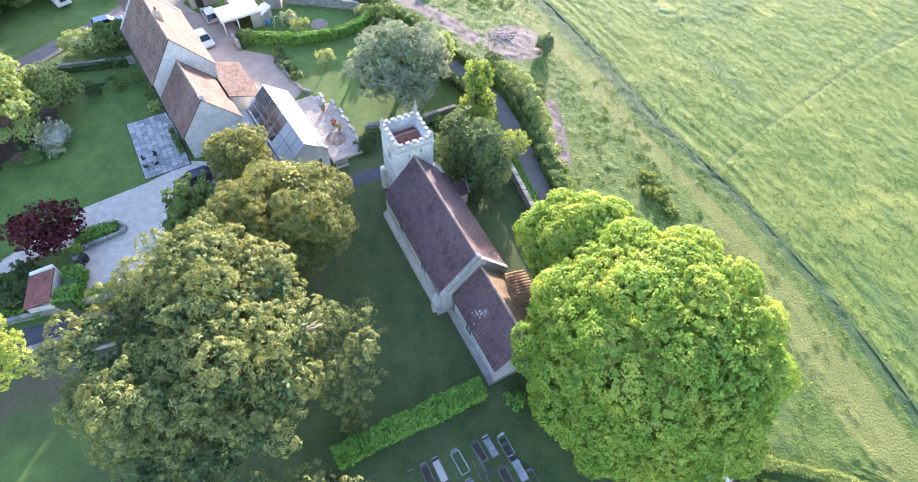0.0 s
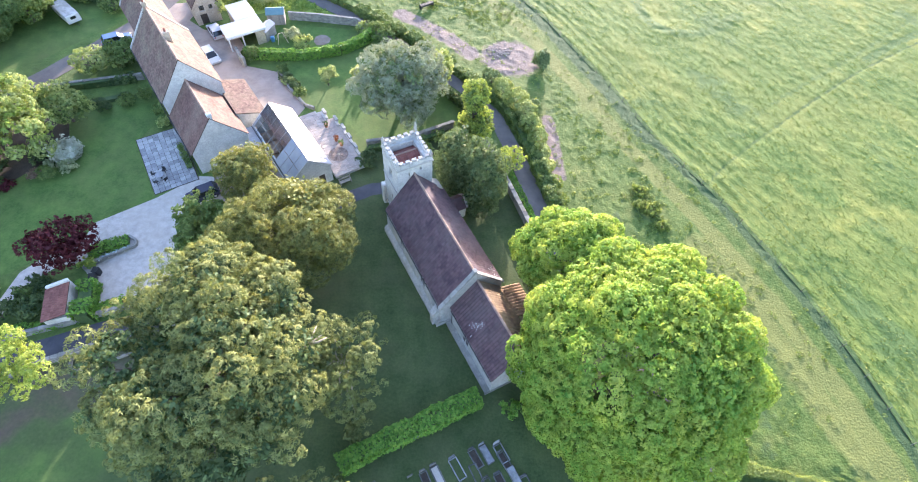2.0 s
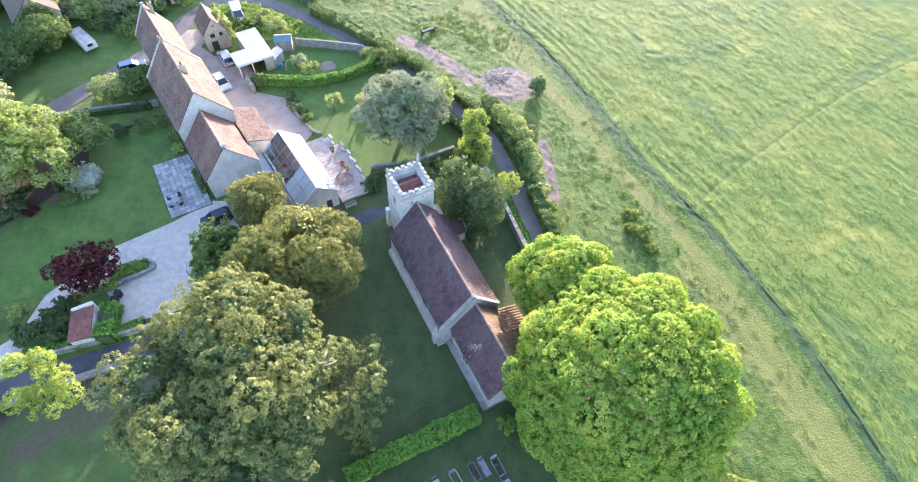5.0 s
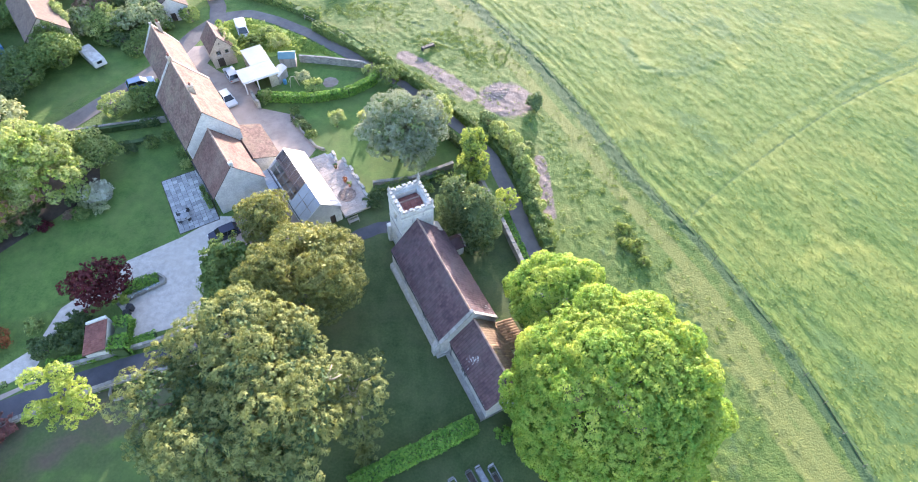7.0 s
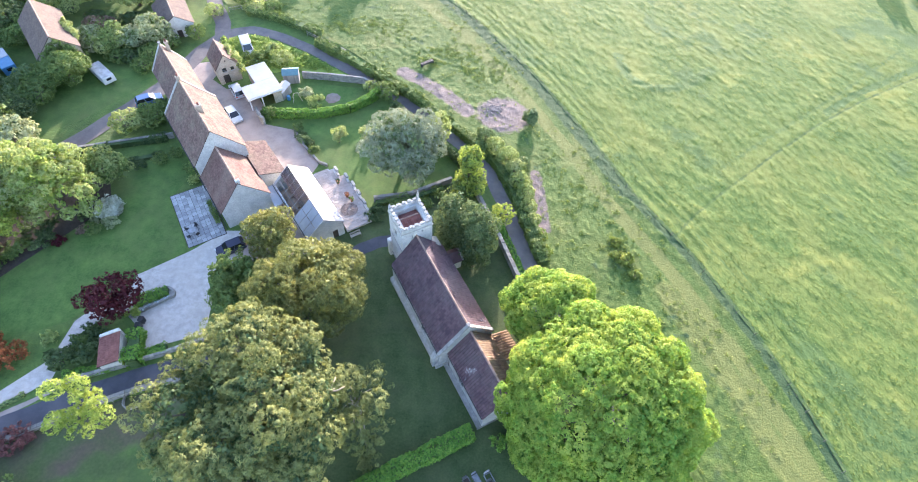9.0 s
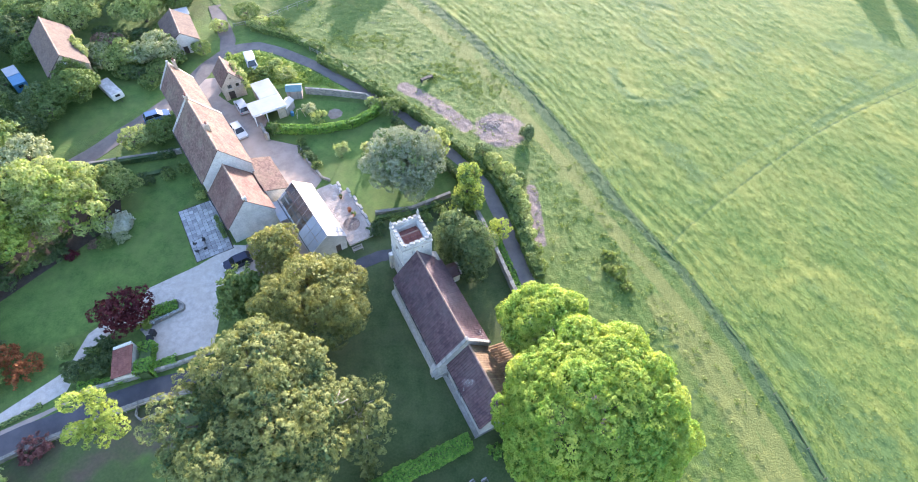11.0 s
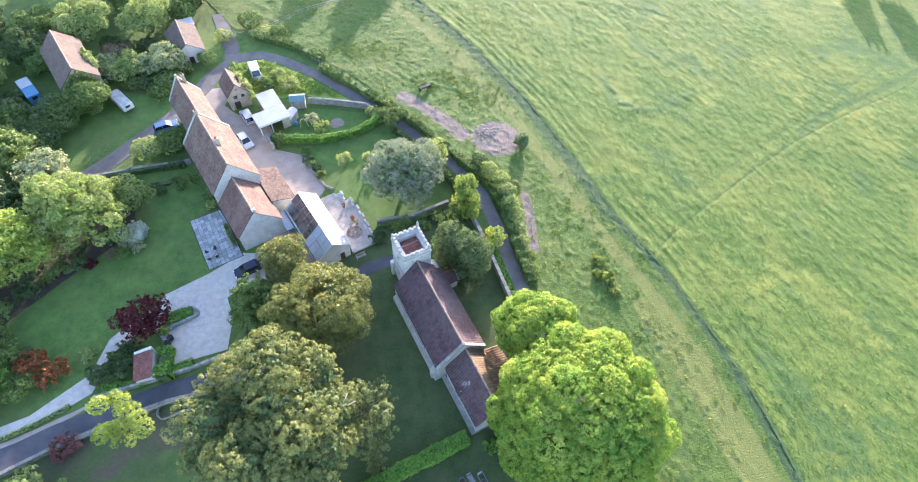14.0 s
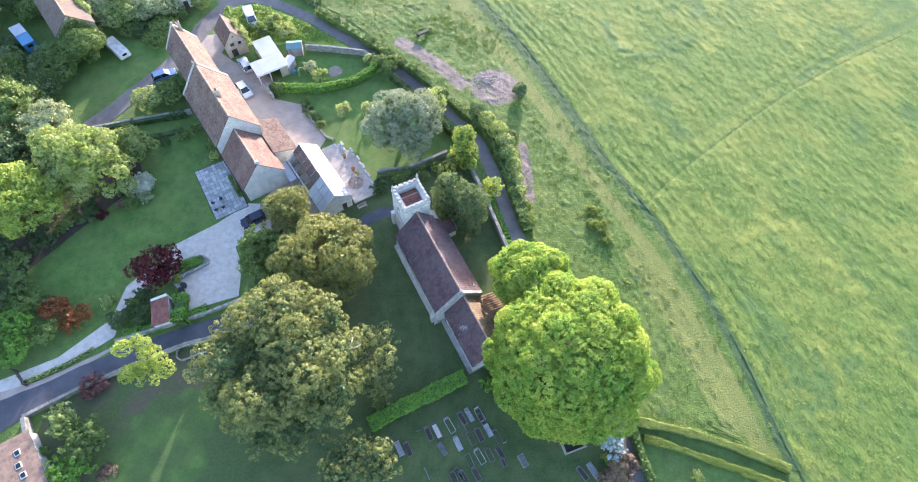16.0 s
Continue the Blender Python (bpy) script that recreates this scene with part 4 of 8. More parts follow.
# old rubble on the bare patch
heap = Shape()
for k in range(150):
    w, r = RNG.uniform(0, 6.28), abs(RNG.normal(0, 1.2))
    x, y = 9.6 + r * math.cos(w), 72.9 + r * math.sin(w) * 0.8
    heap.box(-0.15, -0.11, -0.05, 0.15, 0.11, 0.08, pose(x, y, H(x, y) + 0.06 + 0.10 * max(0, 1 - r / 1.5), RNG.uniform(-25, 25), RNG.uniform(-25, 25), RNG.uniform(0, 180)) @ Matrix.Diagonal((RNG.uniform(0.5, 1.2), RNG.uniform(0.5, 1.2), 1, 1)))
solid("rubble_heap", heap, YARD_GRAVEL, Matrix(), "small heap of grey rubble stones on bare earth", "stones", "", "stuff")


# ---- fences and stone walls ----
def run_of_posts(name, line, spacing, tall, post_r, material, label, rails=(0.5, 1.0), rail_r=0.02, category="fence", rail_material=None):
    """Posts along a line, each one a part, and rails or wires between them."""
    x0, y0 = line[0]
    ob = thing(name, pose(x0, y0, H(x0, y0)), label, category)
    z0 = H(x0, y0)
    seg = [math.hypot(b[0] - a[0], b[1] - a[1]) for a, b in zip(line[:-1], line[1:])]
    marks = np.concatenate([[0], np.cumsum(seg)])
    spots = np.arange(0, marks[-1], spacing)
    xs, ys = np.interp(spots, marks, [p[0] for p in line]), np.interp(spots, marks, [p[1] for p in line])
    me = Shape().tube([(0, 0, -0.3), (0, 0, tall * 0.9), (0.01, 0.01, tall)], [post_r, post_r * 0.95, post_r * 0.6], 6).mesh("post", material)
    for x, y in zip(xs, ys):
        p = part("post", me, material, ob)
        p.matrix_basis = pose(x - x0, y - y0, H(x, y) - z0, RNG.uniform(-3, 3), RNG.uniform(-3, 3), RNG.uniform(0, 90))
    for h in rails:
        part("rail", Shape().tube([(x - x0, y - y0, H(x, y) - z0 + h) for x, y in zip(xs, ys)], [rail_r] * len(xs), 4), rail_material or material, ob)
    return ob


def stone_wall(name, line, tall, thick, label, coping=True, course=0.26, material=None):
    """A rubble wall in rough courses, with a row of coping stones, each one a part."""
    x0, y0 = line[0]
    ob = thing(name, pose(x0, y0, H(x0, y0)), label, "wall", "", "structure")
    z0 = H(x0, y0)
    sh = Shape()
    stone = Shape().box(-0.29, -thick * 0.56, 0, 0.29, thick * 0.56, 0.13, None, 0.03).mesh("coping_stone", COPING)
    for (ax, ay), (bx, by) in zip(line[:-1], line[1:]):
        length = math.hypot(bx - ax, by - ay)
        deg = math.degrees(math.atan2(by - ay, bx - ax))
        rows = max(2, int(round(tall / course)))
        for r in range(-1, rows):
            s = -RNG.uniform(0, 0.3)
            while s < length:
                w = RNG.uniform(0.32, 0.62)
                a, b = max(s, 0), min(s + w, length)
                if b - a > 0.06:
                    q = (a + b) / 2 / length
                    x, y = ax + (bx - ax) * q, ay + (by - ay) * q
                    t = thick / 2 + RNG.uniform(-0.025, 0.025)
                    sh.box(-(b - a) / 2 + 0.006, -t, 0.004, (b - a) / 2 - 0.006, t, tall / rows - 0.004, pose(x - x0, y - y0, H(x, y) - z0 + r * tall / rows, 0, 0, deg))
                s += w
        if coping:
            n = max(1, int(length / 0.62))
            for k in range(n):
                q = (k + 0.5) / n
                x, y = ax + (bx - ax) * q, ay + (by - ay) * q
                c = part("coping_stone", stone, COPING, ob)
                c.matrix_basis = pose(x - x0, y - y0, H(x, y) - z0 + tall + 0.002, RNG.uniform(-3, 3), RNG.uniform(-2, 2), deg + RNG.uniform(-2, 2)) @ Matrix.Diagonal((length / n / 0.60, 1, RNG.uniform(0.8, 1.2), 1))
    part("stonework", sh, material or DRYSTONE, ob)
    return ob


# ---- building tools ----
def panel(sh, p0, along, inward, length, z0, z1, thick, holes=()):
    """A straight wall with real openings: holes are (centre, sill, width, height)."""
    along, inward = Vector((*along, 0)), Vector((*inward, 0))
    cuts_s = sorted({0.0, length, *[c - w / 2 for c, _, w, _ in holes], *[c + w / 2 for c, _, w, _ in holes]})
    for s0, s1 in zip(cuts_s[:-1], cuts_s[1:]):
        mid = (s0 + s1) / 2
        here = sorted((b, b + h) for c, b, w, h in holes if c - w / 2 < mid < c + w / 2)
        z = z0
        for b, t in here + [(z1, z1)]:
            if b > z:
                a, c = Vector((*p0[:2], 0)) + along * s0, Vector((*p0[:2], 0)) + along * s1
                low = [a, c, c + inward * thick, a + inward * thick]
                sh.hexa([(p.x, p.y, z) for p in low], [(p.x, p.y, b) for p in low])
            z = t
    return sh


def axes(o, a, b):
    return Matrix(((a.x, b.x, 0, o.x), (a.y, b.y, 0, o.y), (0, 0, 1, o.z), (0, 0, 0, 1)))


def window(parent, p0, along, inward, centre, sill, w, h, lights=2, frame_material=None, arch=False, name="window", depth=0.16):
    """A window set into an opening: frame with mullions, glass, sill."""
    along, inward = Vector((*along, 0)), Vector((*inward, 0))
    fm = frame_material or WHITE_PAINT
    o = Vector((*p0[:2], 0)) + along * (centre - w / 2) + inward * depth + Vector((0, 0, sill))
    m = axes(o, along, inward)
    bar = 0.07
    f = Shape()
    f.box(0, 0, 0, w, 0.07, bar, m).box(0, 0, h - bar, w, 0.07, h, m)
    for k in range(lights + 1):
        x = (w - bar) * k / lights
        f.box(x, 0.002, bar, x + bar, 0.068, h - bar, m)
    if arch:
        for k in range(lights):
            x = (w - bar) * (k + 0.5) / lights + bar / 2
            f.box(x - w / lights * 0.32, 0.004, h - bar - 0.16, x + w / lights * 0.32, 0.06, h - bar, m, 0.02)
    else:
        f.box(bar, 0.004, h * 0.5 - 0.02, w - bar, 0.06, h * 0.5 + 0.02, m)
    win = part(name, f, fm, parent)
    part("pane", Shape().box(bar * 0.5, 0.03, bar * 0.5, w - bar * 0.5, 0.042, h - bar * 0.5, m), DARK_GLASS if arch else GLASS, win)
    part("sill", Shape().box(-0.08, -depth - 0.07, -0.1, w + 0.08, 0.0, -0.002, m, 0.015), ASHLAR, win)
    return win


def door(parent, p0, along, inward, centre, w, h, material=None, depth=0.18, base=0.0):
    along, inward = Vector((*along, 0)), Vector((*inward, 0))
    o = Vector((*p0[:2], 0)) + along * (centre - w / 2) + inward * depth
    m = axes(o + Vector((0, 0, base)), along, inward)
    n = max(3, int(w / 0.16))
    leaf = part("door", Shape().box(0.006, 0.03, 0.02, w - 0.006, 0.06, h, m), material or DARK_TIMBER, parent)
    for k in range(n):
        part("plank", Shape().box(w * k / n + 0.004, 0, 0.024, w * (k + 1) / n - 0.004, 0.029, h - 0.004, m), material or DARK_TIMBER, leaf)
    part("handle", Shape().tube([m @ Vector((w - 0.14, -0.05, 1.0)), m @ Vector((w - 0.14, -0.05, 1.18))], [0.018, 0.018], 6), IRON, leaf, "black iron handle")
    return leaf


def tile_field(sh, corner, along, up, length, rise, tw, tl, arch=0.03, lip=0.03, skip=None):
    """Rows of overlapping tiles on a slope: corner at the eave, along the eave, up the slope."""
    along, up = Vector(along).normalized(), Vector(up).normalized()
    nrm = along.cross(up).normalized()
    if nrm.z < 0:
        nrm = -nrm
    nc, nr = max(1, round(length / tw)), max(1, round(rise / tl))
    tw, tl = length / nc, rise / nr
    prof = [(0.02, 0.0), (0.30, arch), (0.66, arch * 0.8), (0.98, 0.0)] if arch else [(0.015, 0.004), (0.985, 0.0)]
    n = len(prof)
    faces = [(k, k + 1, n + k + 1, n + k) for k in range(n - 1)] + [(2 * n + k, 2 * n + k + 1, k + 1, k) for k in range(n - 1)]
    corner = Vector(corner)
    for r in range(nr):
        for c in range(nc):
            if skip and skip(c / nc, r / nr):
                continue
            jit = RNG.uniform(-0.006, 0.006)
            o = corner + along * (c * tw) + up * (r * tl + RNG.uniform(-0.008, 0.008))
            front = [o + along * (tw * s) + nrm * (lip + z + jit) for s, z in prof]
            back = [o + up * (tl * 1.06) + along * (tw * s) + nrm * (z * 0.6 + 0.004) for s, z in prof]
            foot = [o + along * (tw * s) + nrm * (z * 0.3) for s, z in prof]
            sh.add(front + back + foot, faces)
    return sh


def gabled(parent, x0, x1, y0, y1, eave, ridge, wall_material, tile_material, tile=(0.3, 0.3, 0.0), over=0.25, verge=0.12, base=-0.7, thick=0.45, holes=None, ends="AB", ridge_material=None, sides="LR", tile_right=None):
    """A gabled range along local x. holes: {'L'|'R'|'A'|'B': [(centre, sill, width, height), ...]}; centres run along +x or +y."""
    holes = holes or {}
    w = Shape()
    if "L" in sides:
        panel(w, (x0, y0), (1, 0), (0, 1), x1 - x0, base, eave, thick, holes.get("L", ()))
    if "R" in sides:
        panel(w, (x0, y1), (1, 0), (0, -1), x1 - x0, base, eave, thick, holes.get("R", ()))
    ym = (y0 + y1) / 2
    for key, x, inn in (("A", x0, 1), ("B", x1, -1)):
        if key in ends:
            panel(w, (x, y0 + thick), (0, 1), (inn, 0), y1 - y0 - 2 * thick, base, eave, thick, [(c - thick, b, a, h) for c, b, a, h in holes.get(key, ())])
            w.prism([(x, y0, eave), (x, y1, eave), (x, ym, ridge - 0.05)], (0, 0, 0.001), (inn * thick, 0, 0.001))
    part("wall", w, wall_material, parent, weld=True)
    half = (y1 - y0) / 2
    slope = math.hypot(half, ridge - eave)
    drop = over * (ridge - eave) / half
    deck = Shape()
    for side in (-1, 1):
        if ("L" if side < 0 else "R") not in sides:
            continue
        ye = ym + side * (half + over)
        a, b = (x0 - verge, ye, eave - drop), (x1 + verge, ye, eave - drop)
        c, d = (x1 + verge, ym, ridge), (x0 - verge, ym, ridge)
        low = [a, b, c, d] if side < 0 else [b, a, d, c]
        deck.hexa(low, [(p[0], p[1], p[2] + 0.10) for p in low])
        t = Shape()
        up = Vector((0, -side * half, ridge - eave))
        tile_field(t, (x0 - verge, ye, eave - drop + 0.102), (1, 0, 0), up, x1 - x0 + 2 * verge, slope * (half + over) / half - 0.04, *tile[:2], arch=tile[2], lip=tile[3] if len(tile) > 3 else 0.03)
        ob = part("roof_tiles", t, tile_right if (tile_right and side > 0) else tile_material, parent)
        ob["kind"] = "stuff"
    part("roof", deck, DARK_TIMBER, parent)
    n = max(2, int((x1 - x0) / 0.45))
    me = Shape().tube([(-0.235, 0, 0), (0.215, 0, 0)], [0.125, 0.135], 8).mesh("ridge_tile", ridge_material or RIDGE)
    for k in range(n):
        r = part("ridge_tile", me, ridge_material or RIDGE, parent)
        step = (x1 - x0 + 2 * verge) / n
        r.matrix_basis = pose(x0 - verge + step * (k + 0.5), ym, ridge + 0.10, RNG.uniform(-2, 2), RNG.uniform(-1, 1), RNG.uniform(-1.5, 1.5)) @ Matrix.Diagonal((step / 0.44, 1, 1, 1))
    return parent


def coping(parent, x, y0, y1, eave, ridge, wide=0.4, raised=0.28, over=0.3, material=None, name="gable_coping"):
    """A raised stone coping on a gable, in two sloping runs of stones, with kneelers and an apex stone."""
    ym = (y0 + y1) / 2
    half = (y1 - y0) / 2 + over
    drop = over * (ridge - eave) / (half - over)
    n = max(4, int(half / 0.55))
    for side in (-1, 1):
        for k in range(n):
            q0, q1 = k / n + 0.004, (k + 1) / n - 0.004
            pts = []
            for q in (q0, q1):
                y = ym + side * half * (1 - q)
                z = eave - drop + (ridge - eave + drop) * q
                pts.append((y, z))
            (ya, za), (yb, zb) = pts
            low = [(x - wide / 2, ya, za), (x + wide / 2, ya, za), (x + wide / 2, yb, zb), (x - wide / 2, yb, zb)]
            if side > 0:
                low = low[::-1]
            part(name, Shape().hexa([(a, b, c - 0.05) for a, b, c in low], [(a, b, c + raised + RNG.uniform(-0.015, 0.015)) for a, b, c in low]), material or ASHLAR, parent)
    part("apex_stone", Shape().box(x - wide / 2 - 0.02, ym - 0.2, ridge + raised - 0.12, x + wide / 2 + 0.02, ym + 0.2, ridge + raised + 0.16, None, 0.04), material or ASHLAR, parent)


def chimney(parent, x, y, z0, z1, w=0.6, d=0.8, pots=1, material=None):
    s = Shape().box(x - w / 2, y - d / 2, z0, x + w / 2, y + d / 2, z1, None, 0.02)
    s.box(x - w / 2 - 0.06, y - d / 2 - 0.06, z1 - 0.22, x + w / 2 + 0.06, y + d / 2 + 0.06, z1 - 0.06, None, 0.02)
    st = part("chimney", s, material or RUBBLE, parent)
    for k in range(pots):
        py = y + (k - (pots - 1) / 2) * 0.36
        part("pot", Shape().tube([(x, py, z1 - 0.01), (x, py, z1 + 0.3), (x, py, z1 + 0.42)], [0.14, 0.11, 0.13], 10), TILE_RED, st, "clay chimney pot")
    return st


def gutter(parent, x0, x1, y, z, down_x=None, base=-0.5):
    g = part("gutter", Shape().tube([(x0, y, z), (x1, y, z)], [0.06, 0.06], 6), IRON, parent, "black iron gutter")
    if down_x is not None:
        part("downpipe", Shape().tube([(down_x, y, z), (down_x, y, base)], [0.045, 0.045], 6), IRON, parent, "black iron downpipe")
    return g


# ---- the church ----
def build_church():
    ob = thing("church", frame_of(-5.9, 35.9, 0.462, -0.887, 0.0), "small stone parish church with a battlemented tower and clay tiled roofs", "church")
    # nave
    nave_holes = {"L": [(9.6, 1.65, 1.3, 1.9), (4.2, 1.7, 1.1, 1.8)], "R": [(4.0, 1.4, 1.2, 1.9), (9.5, 1.4, 1.2, 1.9)]}
    gabled(ob, -0.7, 13.4, 0.35, 7.6, 3.9, 8.25, NAVE_STONE, TILE_CHURCH, tile=(0.34, 0.42, 0.052, 0.014), over=0.06, verge=0.0, holes=nave_holes, thick=0.7)
    for c, s, w, h in nave_holes["L"]:
        window(ob, (-0.7, 0.35), (1, 0), (0, 1), c, s, w, h, 2, ASHLAR, True, depth=0.07)
    for c, s, w, h in nave_holes["R"]:
        window(ob, (-0.7, 7.6), (1, 0), (0, -1), c, s, w, h, 2, ASHLAR, True, depth=0.07)
    coping(ob, 13.3, 0.35, 7.6, 3.95, 8.3, wide=0.42, raised=0.22, over=0.2, material=GABLE_STONE)
    part("plinth", Shape().hexa([(-0.7, -0.16, -0.7), (13.4, -0.16, -0.7), (13.4, 0.348, -0.7), (-0.7, 0.348, -0.7)], [(-0.7, -0.08, 0.7), (13.4, -0.08, 0.7), (13.4, 0.348, 0.95), (-0.7, 0.348, 0.95)]).box(13.4, -0.16, -0.7, 13.56, 1.498, 0.55, None, 0.04), GABLE_STONE, ob)
    gutter(ob, -0.6, 13.0, 0.22, 3.74, 12.9)
    # buttresses at the corners of the nave
    for x in (12.75, 0.1):
        b = Shape().box(x - 0.35, -0.40, -0.7, x + 0.35, 0.34, 2.3, None, 0.03)
        b.hexa([(x - 0.35, -0.40, 2.3), (x + 0.35, -0.40, 2.3), (x + 0.35, 0.34, 2.3), (x - 0.35, 0.34, 2.3)], [(x - 0.35, 0.15, 3.2), (x + 0.35, 0.15, 3.2), (x + 0.35, 0.34, 3.2), (x - 0.35, 0.34, 3.2)])
        if x > 5:
            part("buttress", b, NAVE_STONE, ob)
    # chancel
    ch = {"L": [(3.4, 0.9, 1.25, 1.35)], "B": [(3.1, 0.7, 1.5, 1.5)]}
    # the sunny slope takes the tile that is coloured as if lit
    gabled(ob, 13.4, 22.2, 1.5, 7.2, 3.2, 6.6, NAVE_STONE, TILE_CHURCH, tile=(0.34, 0.42, 0.072, 0.018), over=0.06, verge=0.0, holes=ch, ends="B", thick=0.6, tile_right=TILE_CHURCH_SUNLIT)
    window(ob, (13.4, 1.5), (1, 0), (0, 1), 3.4, 0.9, 1.25, 1.35, 2, ASHLAR, True, depth=0.07)
    window(ob, (22.2, 1.5), (0, 1), (-1, 0), 3.1, 0.7, 1.5, 1.5, 3, ASHLAR, True, depth=0.28)
    part("plinth", Shape().hexa([(13.58, 0.86, -0.7), (22.2, 0.86, -0.7), (22.2, 1.498, -0.7), (13.58, 1.498, -0.7)], [(13.58, 0.95, 0.5), (22.2, 0.95, 0.5), (22.2, 1.498, 0.75), (13.58, 1.498, 0.75)]).box(22.2, 0.86, -0.7, 22.34, 7.3, 0.45, None, 0.03), GABLE_STONE, ob)
    gutter(ob, 13.7, 22.1, 1.38, 3.04, 14.0)
    # vestry on the sunny side of the chancel: a lean-to with ribbed tiles
    v = Shape()
    panel(v, (13.6, 9.6), (1, 0), (0, -1), 3.6, -0.7, 2.1, 0.4, [(1.8, 0.9, 0.8, 0.9)])
    v.prism([(13.6, 7.2, -0.7), (13.6, 9.2, -0.7), (13.6, 9.2, 2.1), (13.6, 7.2, 3.0)], (0, 0, 0), (0.4, 0, 0))
    v.prism([(17.2, 7.2, -0.7), (17.2, 9.2, -0.7), (17.2, 9.2, 2.1), (17.2, 7.2, 3.0)], (0, 0, 0), (-0.4, 0, 0))
    part("vestry_wall", v, LIMESTONE, ob, weld=True)
    window(ob, (13.6, 9.6), (1, 0), (0, -1), 1.8, 0.9, 0.8, 0.9, 2, ASHLAR)
    up = Vector((0, -2.5, 0.95))
    part("vestry_roof", Shape().hexa([(13.5, 7.3, 2.98), (17.35, 7.3, 2.98), (17.35, 9.85, 2.0), (13.5, 9.85, 2.0)][::-1], [(13.5, 7.3, 3.06), (17.35, 7.3, 3.06), (17.35, 9.85, 2.08), (13.5, 9.85, 2.08)][::-1]), DARK_TIMBER, ob)
    vt = part("roof_tiles", tile_field(Shape(), (13.5, 9.85, 2.085), (1, 0, 0), up, 3.85, up.length, 0.34, 0.42, 0.085, 0.022), TILE_CHURCH_SUNLIT, ob, "ribbed tiles in a lighter, sunlit colour")
    vt["kind"] = "stuff"
    # clusters of small white discs that stand in for flecks of sun on the tiles
    for name_x, name_y, spread_x, n in ((16.9, 2.3, 0.25, 26), (17.3, 2.8, 0.18, 14), (12.2, 6.9, 0.4, 18)):
        li = Shape()
        zr = (lambda y: 3.2 + (y - 1.5) / 2.85 * 3.4) if name_x > 13.4 else (lambda y: 8.25 - (y - 3.97) / 3.63 * 4.35)
        slope_deg = 50.0 if name_x > 13.4 else -48.5
        for k in range(n):
            x, y = name_x + RNG.normal(0, spread_x), name_y + RNG.normal(0, 0.28)
            r = RNG.uniform(0.02, 0.065)
            li.tube([(0, 0, 0), (0, 0, 0.012)], [r, r * 0.7], 7)
            m = pose(x, y, zr(y) + 0.26, slope_deg, 0, 0)
            li.v[-14:] = [tuple(m @ Vector(p)) for p in li.v[-14:]]
        l = part("lichen", li, WHITE_PAINT, ob, "white spots set on the tiles as flecks of sun")
        l["kind"] = "stuff"
    # tower
    tx0, tx1, ty0, ty1, top = -4.9, -0.7, 2.0, 6.2, 9.6
    w = Shape()
    th = 0.7
    belfry = [(2.1, 6.6, 0.8, 1.5)]
    panel(w, (tx0, ty0), (1, 0), (0, 1), tx1 - tx0, -0.7, top, th, belfry + [(2.1, 2.6, 0.35, 0.9)])
    panel(w, (tx0, ty1), (1, 0), (0, -1), tx1 - tx0, -0.7, top, th, belfry)
    panel(w, (tx0, ty0 + th), (0, 1), (1, 0), ty1 - ty0 - 2 * th, -0.7, top, th, [(1.4, 6.6, 0.8, 1.5), (1.4, -0.2, 1.0, 2.2)])
    panel(w, (tx1, ty0 + th), (0, 1), (-1, 0), ty1 - ty0 - 2 * th, -0.7, top, th, [(0.7, 7.9, 0.18, 0.75), (2.1, 8.5, 0.2, 0.5)])
    part("tower_wall", w, LIMESTONE, ob, weld=True)
    door(ob, (tx0, ty0 + th), (0, 1), (1, 0), 1.4, 1.0, 2.0, base=-0.2)
    for p0, al, inn, c in (((tx0, ty0), (1, 0), (0, 1), 2.1), ((tx0, ty1), (1, 0), (0, -1), 2.1), ((tx0, ty0 + th), (0, 1), (1, 0), 1.4)):
        a, i = Vector((*al, 0)), Vector((*inn, 0))
        lv = Shape()
        m = axes(Vector((*p0, 6.6)) + a * (c - 0.4) + i * 0.25, a, i)
        for k in range(7):
            lv.box(0, 0, 0.1 + k * 0.2, 0.8, 0.22, 0.13 + k * 0.2, m @ pose(0, 0, 0, 0, 0, 0))
        part("belfry_louvre", lv, DARK_TIMBER, ob, "dark timber louvres")
    for z, o in ((9.35, 0.10), (5.4, 0.08), (0.5, 0.14)):
        s = Shape()
        s.box(tx0 - o, ty0 - o, z, tx1 + o, ty0, z + 0.2, None, 0.03).box(tx0 - o, ty1, z, tx1 + o, ty1 + o, z + 0.2, None, 0.03)
        s.box(tx0 - o, ty0, z, tx0, ty1, z + 0.2, None, 0.03)
        if z > 8.4:
            s.box(tx1, ty0, z, tx1 + o, ty1, z + 0.2, None, 0.03)
        part("string_course", s, ASHLAR, ob)
    # diagonal corner buttress at the foot
    part("buttress", Shape().box(tx0 - 0.45, ty0 - 0.45, -0.7, tx0 + 0.3, ty0 + 0.3, 3.2, None, 0.1), LIMESTONE, ob)
    # parapet and battlements
    p = Shape()
    ph = 0.42
    panel(p, (tx0, ty0), (1, 0), (0, 1), tx1 - tx0, top, top + ph, 0.34)
    panel(p, (tx0, ty1), (1, 0), (0, -1), tx1 - tx0, top, top + ph, 0.34)
    panel(p, (tx0, ty0 + 0.34), (0, 1), (1, 0), ty1 - ty0 - 0.68, top, top + ph, 0.34)
